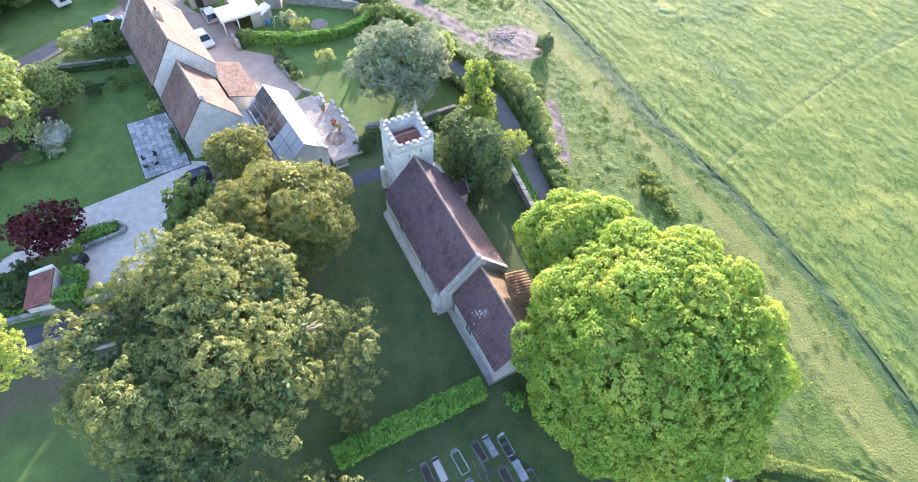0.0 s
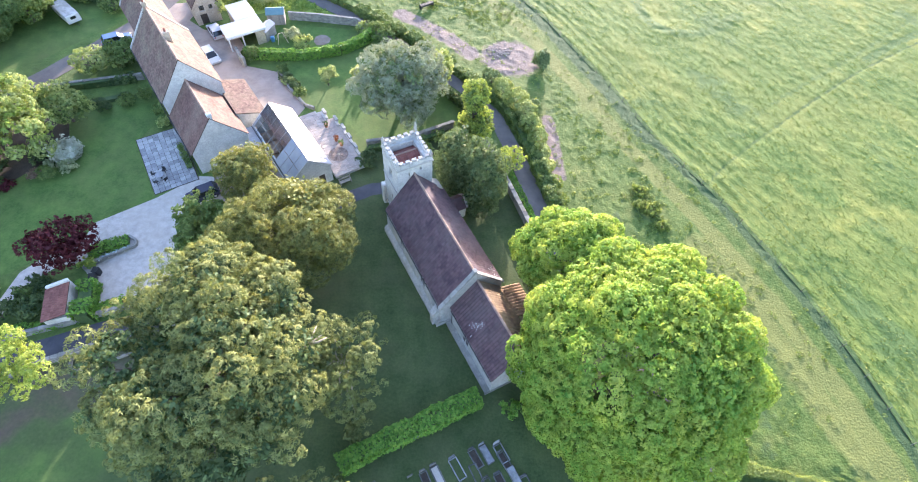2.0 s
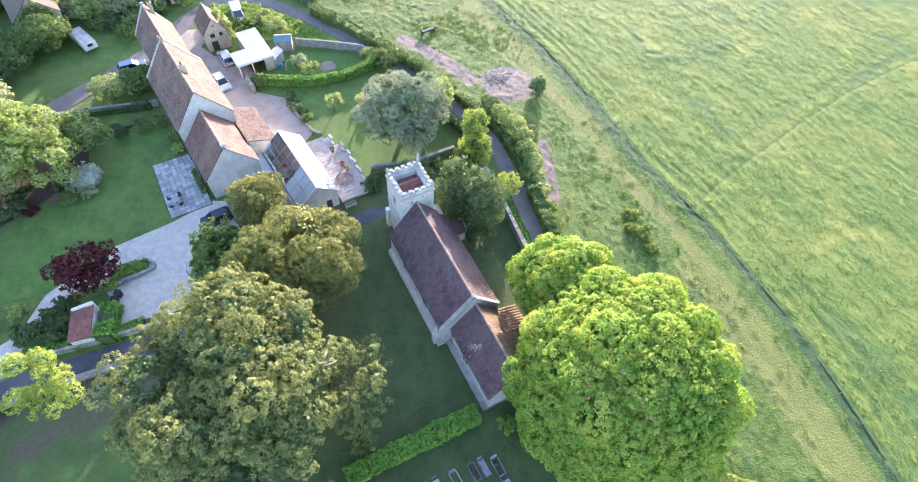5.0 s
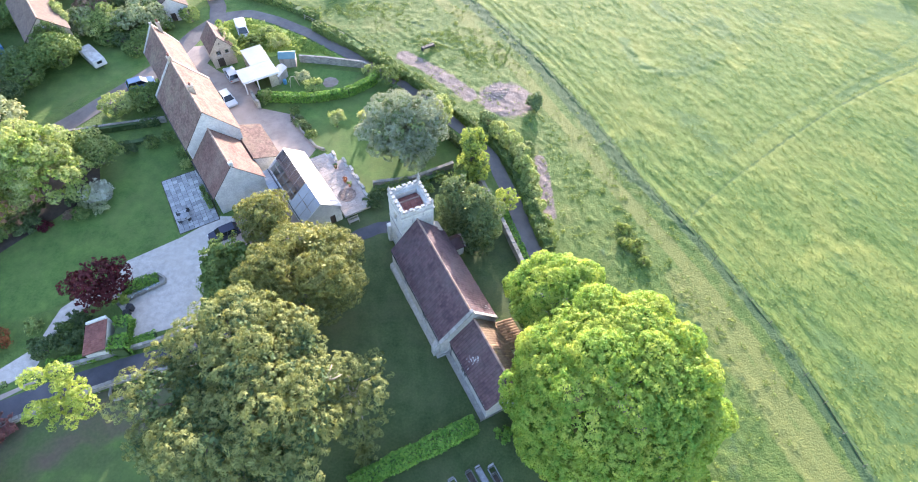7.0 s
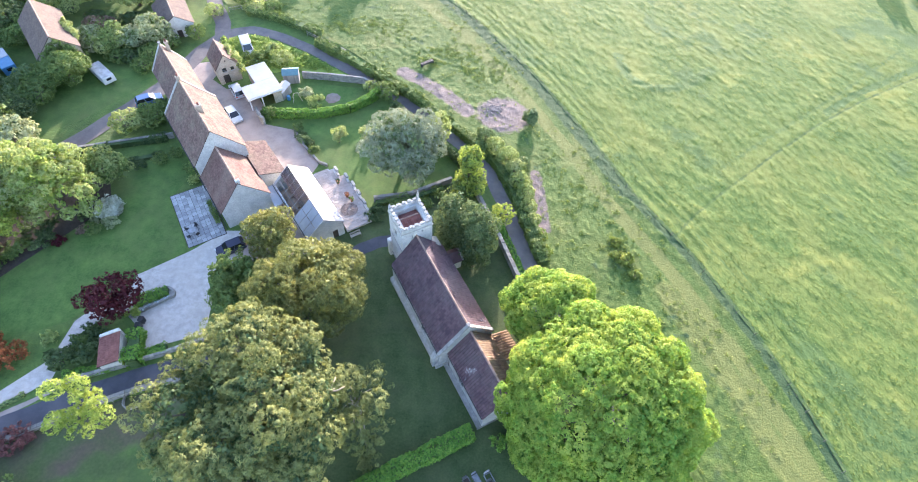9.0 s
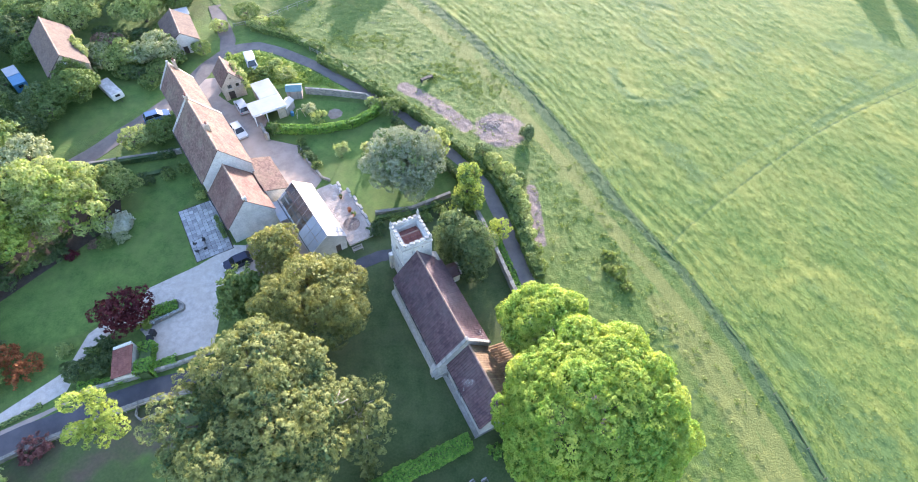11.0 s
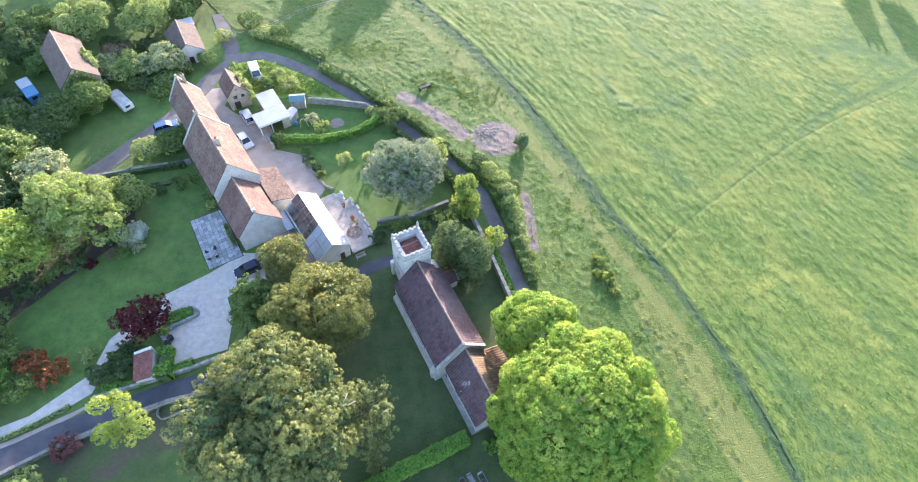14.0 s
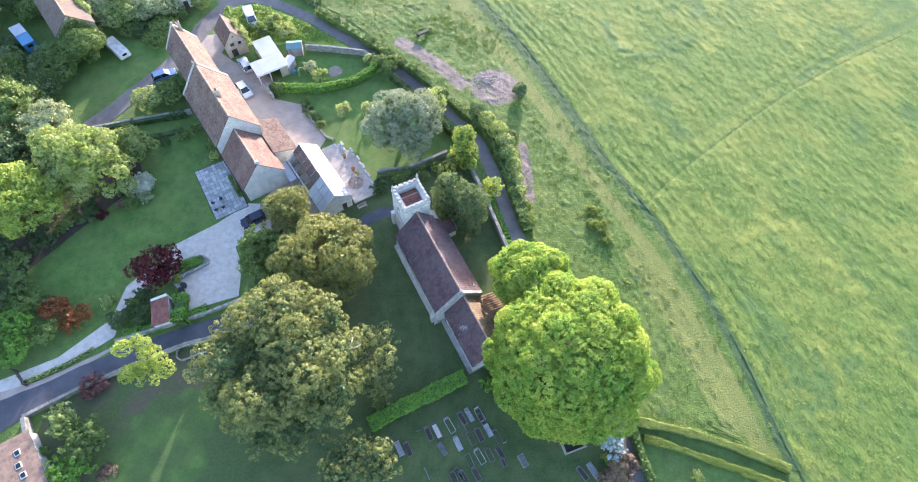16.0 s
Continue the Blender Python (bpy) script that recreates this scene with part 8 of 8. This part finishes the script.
# trees of the paddock, barn and cottage
# the low dark scrub near (-65, 95) stands in for shaded ground
for k, (x, y, r, h, mt, lb) in enumerate((
        (-74.6, 99.0, 4.8, 6.5, LEAF_LIGHT, "rounded orchard tree beyond the barn"), (-62.4, 101.0, 4.4, 6.0, LEAF_LIGHT, "pale green tree behind the cottage"), (-57.5, 106.0, 3.6, 4.6, LEAF_MID, "rounded tree behind the cottage"),
        (-65.4, 86.2, 2.8, 3.6, LEAF_GREY, "grey-green willow scrub beside the barn"), (-61.8, 86.0, 3.0, 3.8, LEAF_LIGHT, "pale blossoming thicket beside the barn"), (-58.2, 87.0, 2.6, 3.6, LEAF_GREY, "silvery willow scrub beside the barn"), (-54.6, 88.6, 3.4, 4.8, LEAF_GREY, "silvery willow beside the cottage"),
        (-53.0, 83.0, 2.4, 2.6, LEAF_MID, "low green scrub beside the track"), (-65.4, 76.0, 3.7, 5.4, LEAF_MID, "dense green bush against the barn gable"), (-69.2, 74.0, 2.8, 3.4, LEAF_MID, "green scrub in front of the barn"), (-71.6, 73.0, 2.4, 3.4, LEAF_CYPRESS, "pale green bush in front of the barn"), (-78.6, 73.6, 2.6, 2.4, LEAF_CYPRESS, "grey-green scrub in the paddock"), (-75.6, 67.6, 2.4, 2.2, LEAF_CYPRESS, "grey-green scrub in the paddock"), (-74.0, 64.4, 2.6, 2.4, LEAF_GREY, "grey-green scrub in the paddock"), (-79.6, 78.0, 2.0, 2.0, LEAF_DARK, "dark scrub beside the horse trailer"), (-69.0, 95.4, 1.8, 1.2, LEAF_DARK, "low dark scrub added behind the barn in place of shaded ground"), (-64.6, 94.6, 1.8, 1.1, LEAF_DARK, "low dark scrub added behind the barn in place of shaded ground"), (-61.0, 94.8, 2.0, 1.6, LEAF_DARK, "dark scrub added beside the cottage in place of shaded ground"), (-57.4, 95.4, 1.8, 1.8, LEAF_MID, "green scrub beside the cottage"), (-47.6, 90.4, 1.6, 2.6, LEAF_MID, "green climber beside the cottage door"), (-51.6, 87.6, 1.6, 1.8, LEAF_MID, "low shrub before the cottage"), (-60.0, 82.6, 1.8, 1.5, LEAF_MID, "low scrub beside the caravan"), (-57.4, 82.6, 1.8, 1.6, LEAF_DARK, "low dark scrub beside the caravan"), (-77.0, 69.2, 3.2, 3.4, LEAF_MID, "dark scrub in the paddock"), (-71.0, 64.0, 4.4, 4.2, LEAF_DARK, "dark scrub along the paddock"),
        (-82.0, 90.5, 4.0, 4.8, LEAF_DARK, "dark evergreen behind the barn"), (-86.5, 83.0, 4.2, 4.6, LEAF_MID, "scrub beside the horse trailer"), (-86.0, 74.0, 4.6, 5.2, LEAF_DARK, "dark tree in the paddock"), (-82.0, 66.0, 5.0, 5.6, LEAF_MID, "tree at the edge of the paddock"),
        (-51.2, 64.4, 2.4, 3.0, LEAF_LIGHT, "bright shrub beside the lane"), (-47.6, 66.6, 2.5, 3.4, LEAF_MID, "green shrub beside the farmhouse"), (-45.6, 68.6, 1.9, 2.6, LEAF_MID, "green shrub beside the farmhouse"),
        (-93.0, 95.0, 5.0, 6.0, LEAF_DARK, "dark tree beyond the paddock"), (-100.0, 82.0, 6.0, 7.0, LEAF_DARK, "dark tree beyond the paddock"), (-42.0, 104.0, 2.4, 2.6, LEAF_MID, "scrub along the pasture fence"), (-46.5, 98.6, 1.6, 2.0, LEAF_LIGHT, "pale shrub beside the cottage"), (-65.6, 90.2, 2.6, 3.2, LEAF_TWIG, "bare twiggy thicket beside the barn"), (-54.2, 80.0, 1.8, 2.0, LEAF_MID, "low green scrub beside the track"), (-68.0, 70.6, 3.0, 3.0, LEAF_MID, "green scrub in the paddock"), (-78.5, 87.0, 3.2, 3.8, LEAF_MID, "green scrub against the barn"), (-84.0, 97.0, 4.0, 5.0, LEAF_MID, "tree behind the barn"), (-68.5, 108.0, 4.0, 5.0, LEAF_MID, "tree behind the barn"), (-55.0, 112.0, 4.2, 5.5, LEAF_DARK, "dark tree behind the cottage"), (-39.0, 100.8, 2.0, 1.6, LEAF_LIGHT, "rank scrub above the lane"), (-35.5, 101.4, 1.8, 1.4, LEAF_MID, "rank scrub above the lane"))):
    lobes = ball_lobes(0, 0, h * 0.55, r, h * 0.5, 6, 0.52, 40 + k)
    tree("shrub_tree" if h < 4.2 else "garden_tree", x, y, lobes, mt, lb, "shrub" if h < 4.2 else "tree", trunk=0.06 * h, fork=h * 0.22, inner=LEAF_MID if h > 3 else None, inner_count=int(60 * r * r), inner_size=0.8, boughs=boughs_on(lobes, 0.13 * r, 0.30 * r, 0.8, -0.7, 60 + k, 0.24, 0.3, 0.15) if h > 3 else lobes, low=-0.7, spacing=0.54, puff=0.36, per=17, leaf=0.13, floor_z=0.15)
# shrubs of the gardens
SHRUBS = ((-9.4, 74.8, 2.5, 3.0, LEAF_MID, "rounded green bush at the garden corner"), (-12.8, 76.4, 1.4, 2.0, LEAF_LIGHT, "yellow-green bush on the kitchen wall"), (-22.0, 72.2, 1.5, 1.9, LEAF_LIGHT, "pale shrub in the kitchen garden"), (-24.2, 74.4, 1.3, 1.7, LEAF_GREY, "silvery shrub in the kitchen garden"),
          (-29.2, 68.6, 1.5, 2.2, LEAF_MID, "rounded bush at the end of the hedge"), (-30.2, 83.8, 2.2, 2.2, LEAF_LIGHT, "pale overgrown shrub inside the lane's bend"), (-35.0, 83.6, 2.4, 2.0, LEAF_MID, "bramble thicket by the stable"), (-33.0, 87.0, 1.8, 1.6, LEAF_LIGHT, "rank weeds beside the van"),
          (-49.0, 45.0, 1.0, 0.9, LEAF_GREY, "low grey shrub in the border"), (-50.4, 43.4, 0.9, 0.8, LEAF_TWIG, "low brown plant in the border"), (-52.6, 41.4, 1.0, 0.9, LEAF_MAPLE, "low dark red plant in the border"), (-55.4, 40.4, 1.1, 0.9, LEAF_CYPRESS, "low green plant in the border"), (-58.0, 38.6, 1.1, 1.0, LEAF_MID, "low plant in the border"), (-57.0, 42.0, 1.4, 1.2, LEAF_DARK, "dark shrub in the border"), (-60.4, 39.4, 1.4, 1.2, LEAF_DARK, "dark shrub in the border"), (-55.0, 43.6, 1.6, 1.3, LEAF_DARK, "dark shrub under the garden trees"), (-62.6, 43.6, 1.8, 1.6, LEAF_DARK, "dark shrub under the garden trees"), (-42.8, 28.0, 1.2, 1.1, LEAF_DARK, "dark low shrub beside the drive"), (-43.6, 26.2, 1.2, 1.4, LEAF_MID, "green shrub beside the drive"), (-46.8, 44.8, 1.2, 1.2, LEAF_GREY, "low grey shrub in the border"), (-48.6, 43.2, 1.2, 1.3, LEAF_MID, "low shrub in the border"), (-44.0, 57.4, 1.2, 1.3, LEAF_MID, "shrub against the garden wall"), (-46.4, 56.0, 1.2, 1.2, LEAF_DARK, "dark shrub against the garden wall"), (-42.0, 58.6, 1.1, 1.4, LEAF_MID, "shrub by the farmhouse"),
          (-38.4, 55.6, 1.3, 1.8, LEAF_MID, "climbing shrub by the farmhouse wall"), (-37.5, 53.2, 0.9, 1.2, LEAF_LIGHT, "golden shrub by the patio"), (-51.0, 24.0, 2.3, 1.9, LEAF_RUST, "rusty orange shrub beside the drive"), (-54.2, 25.4, 2.2, 2.2, LEAF_RUST, "rusty orange shrub beside the drive"), (-54.0, 21.6, 2.0, 2.2, LEAF_MID, "grey-green shrub beside the drive"), (-57.0, 19.2, 2.3, 2.4, LEAF_HEDGE, "bright green rounded shrub at the drive's mouth"), (-60.6, 17.8, 2.4, 2.6, LEAF_HEDGE, "bright green rounded shrub at the drive's mouth"), (-58.6, 26.4, 2.6, 3.0, LEAF_MID, "tall shrub in the west border"), (-55.6, 26.2, 1.5, 1.6, LEAF_DARK, "dark shrub behind the drive's border"), (-58.4, 22.8, 2.8, 3.0, LEAF_HEDGE, "rounded green shrub beside the drive"), (-61.8, 26.8, 3.0, 3.6, LEAF_DARK, "dark shrub in the west border"), (-62.0, 32.0, 2.8, 3.4, LEAF_MID, "shrub in the west border"), (-65.0, 36.0, 3.2, 4.0, LEAF_DARK, "dark tall shrub in the west border"), (-60.8, 29.0, 2.2, 2.6, LEAF_MID, "shrub in the west border"), (-65.5, 24.5, 3.2, 3.6, LEAF_MID, "large shrub beside the drive"), (-63.6, 20.2, 3.0, 3.4, LEAF_HEDGE, "bright green shrub beside the drive"), (-61.0, 46.5, 2.6, 3.0, LEAF_DARK, "dark shrub under the garden trees"), (-50.6, 46.0, 1.4, 1.5, LEAF_DARK, "dark shrub in the border"), (-54.4, 41.4, 1.5, 1.5, LEAF_DARK, "dark shrub in the border"), (-59.6, 36.0, 2.2, 2.4, LEAF_DARK, "dark shrub in the west border"), (-57.0, 39.6, 1.6, 1.8, LEAF_MID, "shrub in the west border"),
          (-47.4, 26.6, 1.1, 1.2, LEAF_LIGHT, "small golden shrub at the drive's bend"), (-44.6, 23.8, 1.7, 2.6, LEAF_DARK, "dark conifer shrub at the drive's bend"), (-42.4, 24.6, 1.8, 1.9, LEAF_DARK, "dark evergreen shrub by the garage"), (-41.4, 26.4, 1.5, 1.6, LEAF_DARK, "dark evergreen shrub by the garage"), (-38.6, 30.4, 0.9, 1.1, LEAF_LIME, "small lime shrub on the island bed"),
          (-45.4, 14.6, 1.9, 1.4, LEAF_REDTWIG, "sparse reddish twiggy shrub below the road wall"), (-47.8, 10.0, 2.2, 2.6, LEAF_LIGHT, "pale blossoming shrub in the border"), (-44.2, 7.8, 3.2, 3.0, LEAF_MID, "dense green shrub in the border"), (-44.8, 3.8, 2.9, 2.8, LEAF_HEDGE, "round green shrub at the wall's foot"), (-49.4, 6.2, 1.0, 1.1, LEAF_MID, "low plant at the wall's foot"), (-40.8, 4.0, 1.2, 1.0, LEAF_TWIG, "low reddish shrub in the border"),
          (24.2, 7.2, 2.2, 2.0, LEAF_ICE, "ice-blue weeping shrub beneath the oak"), (25.4, 4.2, 2.2, 1.6, LEAF_TWIG, "brown leafless thicket in the churchyard corner"), (23.2, 2.8, 1.6, 1.4, LEAF_TWIG, "brown twiggy thicket in the churchyard corner"), (23.4, 5.4, 0.7, 0.8, LEAF_LIME, "small yellow bush in the churchyard corner"),
          (7.6, 15.0, 1.0, 1.2, LEAF_HEDGE, "small clipped bush by the hedge"), (-7.2, 12.4, 0.9, 1.8, LEAF_PINE, "small pale conifer by the hedge"), (-9.4, 47.4, 1.5, 1.6, LEAF_DARK, "dark shrub at the churchyard wall"), (-6.4, 49.0, 1.3, 1.5, LEAF_MID, "shrub at the churchyard wall"), (0.2, 51.2, 1.2, 1.3, LEAF_MID, "shrub below the churchyard wall"), (-2.0, 50.2, 1.0, 1.1, LEAF_MID, "shrub below the churchyard wall"),
          (27.4, 41.2, 1.3, 0.8, LEAF_FIELD, "low bramble patch in the pasture"), (26.4, 44.2, 1.0, 0.7, LEAF_FIELD, "low bramble patch in the pasture"), (28.2, 38.4, 0.9, 0.6, LEAF_FIELD, "low bramble patch in the pasture"), (25.8, 41.8, 0.8, 0.6, LEAF_FIELD, "low bramble patch in the pasture"), (-24.0, 66.0, 1.0, 0.9, LEAF_MID, "low green plant at the lawn's edge"), (-22.6, 63.2, 1.0, 0.8, LEAF_CYPRESS, "low green plant at the lawn's edge"), (-20.6, 60.6, 1.0, 0.9, LEAF_MID, "low green plant at the lawn's edge"), (-23.4, 64.4, 0.9, 0.7, LEAF_DARK, "low dark plant at the lawn's edge"), (-21.6, 62.4, 0.9, 0.7, LEAF_DARK, "low dark plant at the lawn's edge"), (35.5, 3.2, 0.7, 0.8, LEAF_MID, "small bush in the grass beyond the ditch"))
for k, (x, y, r, h, mt, lb) in enumerate(SHRUBS):
    tree("shrub", x, y, ball_lobes(0, 0, h * 0.48, r, h * 0.52, 4, 0.55, 80 + k), mt, lb, "shrub", trunk=0.05, fork=0.25, leaf=0.15, count=int(420 * r * max(r, h) + 250), clump=0.32, per=26, floor_z=0.05, low=-0.4)
dome = [(0, 0, 0.7, 1.6, 1.6, 1.15)]
tree("blossom_shrub", -47.7, 47.1, dome, LEAF_BLOSSOM, "clipped dome of white blossom on the lawn", "shrub", trunk=0.06, fork=0.3, inner=LEAF_BLOSSOM, inner_count=900, inner_size=0.9, boughs=dome, low=-0.6, spacing=0.24, puff=0.16, per=16, leaf=0.08, floor_z=0.05)
# hedges
hedge("churchyard_hedge", [(-8.2, 9.6), (-4.0, 11.9), (0.4, 14.0), (4.6, 16.1)], 1.7, 1.5, LEAF_HEDGE, "clipped bright green hedge across the churchyard", leaf=0.16, density=75)
hedge("garden_hedge", [(-30.0, 68.9), (-26, 68.8), (-21.5, 69.0), (-16.0, 70.8), (-12.6, 73.6), (-11.4, 75.6)], 1.0, 1.6, LEAF_HEDGE, "tall clipped hedge curving round the kitchen garden", leaf=0.16, density=60)
lane_hedge = [(-24.5, 89.6), (-16.5, 83.8), (-11.2, 79.6), (-5.0, 74.6), (1.6, 68.0), (4.6, 64.4), (8.2, 60.6)]
hedge("lane_hedge", lane_hedge, 1.3, 1.6, LEAF_MID, "rough field hedge on the outer side of the lane", leaf=0.16, density=70, wave=0.25, core=LEAF_MID)
hedge("lane_hedge", [(7.6, 62.0), (9.4, 58.6), (11.4, 53.8), (12.6, 49.6), (13.8, 44.5), (15.2, 39.6)], 1.5, 1.3, LEAF_MID, "rough low hedge on the bank above the lane", leaf=0.13, density=110, wave=0.35, core=LEAF_DARK)
for k, (x, y, r, h, mt) in enumerate(((7.4, 64.2, 1.3, 3.2, LEAF_CYPRESS), (9.0, 61.6, 1.5, 3.4, LEAF_LIGHT), (10.8, 59.4, 1.7, 3.6, LEAF_LIGHT), (12.0, 57.0, 1.6, 3.4, LEAF_LIGHT), (13.2, 58.6, 1.1, 2.4, LEAF_CYPRESS), (12.4, 54.4, 1.5, 2.9, LEAF_LIGHT), (13.3, 52.2, 1.3, 2.5, LEAF_LIGHT), (13.6, 49.6, 1.2, 2.2, LEAF_LIGHT), (14.2, 47.0, 1.1, 1.9, LEAF_LIGHT), (14.9, 44.4, 1.1, 1.5, LEAF_FIELD), (15.5, 41.6, 1.0, 1.3, LEAF_FIELD))):
    bush_lobes = ball_lobes(0, 0, h * 0.5, r * 0.95, h * 0.5, 5, 0.55, 200 + k)
    tree("lane_bush", x, y, bush_lobes, mt, "untrimmed sunlit bush on the bank beside the lane", "bush", trunk=0.07, fork=0.4, group="bushes beside the lane", boughs=bush_lobes, low=-0.7, spacing=0.42, puff=0.28, per=22, leaf=0.10, floor_z=0.05)
hedge("inner_lane_hedge", [(-8.6, 72.6), (-2.2, 66.0), (3.2, 59.0), (5.6, 54.6)], 0.9, 1.2, LEAF_DARK, "dark low hedge on the garden side of the lane", leaf=0.18, density=50)
hedge("verge_planting", [(8.4, 48.6), (10.6, 42.6), (12.2, 37.0)], 0.9, 0.5, LEAF_HEDGE, "strip of bright weeds between wall and lane", leaf=0.14, density=60, category="weeds")
hedge("ditch_hedge", [(28.3, 10.2), (33, 9.3), (37.6, 8.2), (43, 6.4), (48.7, 4.0)], 0.9, 0.7, LEAF_STRAW, "overgrown pale grassy bank at the foot of the pasture", leaf=0.075, density=260, core=LEAF_FIELD, category="bank", wave=0.25)
hedge("ditch_hedge", [(29.0, 8.0), (33, 6.9), (37.0, 5.5), (41, 4.2), (45.4, 2.6), (52, 0)], 0.8, 0.7, LEAF_FIELD, "overgrown grassy bank beyond the ditch", leaf=0.075, density=260, core=LEAF_FIELD, category="bank", wave=0.25)
hedge("corner_hedge", [(27.4, 9.4), (28.0, 6.4), (28.8, 3.4), (29.6, -2)], 0.8, 1.2, LEAF_MID, "thin hedge at the churchyard's corner", leaf=0.16, density=50)
hedge("garage_hedge", [(-43.6, 21.9), (-39.4, 23.0), (-36.6, 24.4), (-33.0, 25.9)], 1.1, 0.7, LEAF_HEDGE, "straggling green planting on the road wall", leaf=0.15, density=55, category="hedge", wave=0.3)
hedge("garage_hedge", [(-35.9, 23.4), (-36.3, 25.4), (-36.9, 27.6)], 1.7, 2.0, LEAF_HEDGE, "green climber beside the garage", leaf=0.15, density=55, wave=0.3)
hedge("island_hedge", [(-39.2, 31.9), (-37.0, 33.2), (-35.4, 33.9)], 1.5, 0.5, LEAF_HEDGE, "low clipped planting on the drive's island bed", leaf=0.13, density=80)
hedge("drive_verge", [(-55.0, 15.0), (-51.0, 17.2), (-47.2, 19.8)], 0.5, 0.3, LEAF_LIGHT, "ragged strip of weeds between drive and road", leaf=0.13, density=60, category="weeds", wave=0.4)
hedge("wall_planting", [(-9.6, 49.9), (-4.4, 50.9), (0.6, 53.4)], 0.9, 0.8, LEAF_MID, "ivy and low planting against the churchyard wall", leaf=0.11, density=70, category="ivy", wave=0.5)
hedge("garden_border", [(-44.2, 58.8), (-48.0, 57.2), (-52.0, 55.6)], 1.0, 0.6, LEAF_DARK, "dark flower border along the head of the lawn", leaf=0.15, density=45, category="border", wave=0.4)
hedge("wall_ivy", [(-57.5, 58.4), (-51.2, 60.4), (-44.4, 62.3)], 1.0, 1.1, LEAF_DARK, "dark ivy and shrubs covering the garden wall", leaf=0.17, density=40, category="ivy", wave=0.45)
hedge("wing_border", [(-31.8, 45.4), (-34.4, 49.4)], 0.5, 0.5, LEAF_MID, "narrow green border along the farmhouse wall", leaf=0.13, density=60, category="border", wave=0.4)
hedge("pasture_hedge", [(-40, 99.6), (-34.0, 98.0), (-29.0, 95.4), (-24.5, 92.6)], 1.6, 1.2, LEAF_MID, "scrubby hedge above the lane's bend", leaf=0.2, density=40, wave=0.3)
# flowers on the island bed, and rank weeds inside the bend of the lane
tufts("island_flowers", [(-38.6 + 3.6 * q + RNG.normal(0, 0.12), 30.4 + 2.6 * q + RNG.normal(0, 0.12)) for q in RNG.uniform(0, 1, 60)], LEAF_ICE, "white flowers along the edge of the island bed", size=0.12, per=5, spread=0.14, aspect=1.0, tall=0.4)
tufts("bend_weeds", scatter(700, -43, -16, 80, 92, lambda x, y: y < np.interp(x, [-43, -36, -27, -18], [90.5, 91.6, 87.2, 80.8]) and y > 82), LEAF_LIME, "rank bright weeds inside the bend of the lane", size=0.15, per=16, spread=0.45, aspect=1.2, tall=0.45)
# (-78, 131), (-106, 130) and (-69, 135) are added to shade the far lawn
far = [(-150, 150, 8), (-135, 165, 9), (-118, 172, 8), (-100, 160, 8), (-14, 146, 5.6), (-9.5, 147, 4.6), (-25, 151, 5.6), (-88, 128, 6), (-97, 118, 6), (-78, 131, 7), (-106, 130, 8), (-69, 135, 7), (112, 143, 3.4), (121, 139, 3.8), (131, 136, 4.4), (143, 133, 5)]
for k, (x, y, r) in enumerate(far):
    tree("field_tree", x, y, ball_lobes(0, 0, r * 0.8, r * 0.75, r * 0.7, 6, 0.5, 140 + k), LEAF_MID, "tall hedgerow tree at the far edge of the land, some added only for shade", trunk=0.4, fork=2.5, leaf=0.5, count=2600, clump=1.2, per=28)
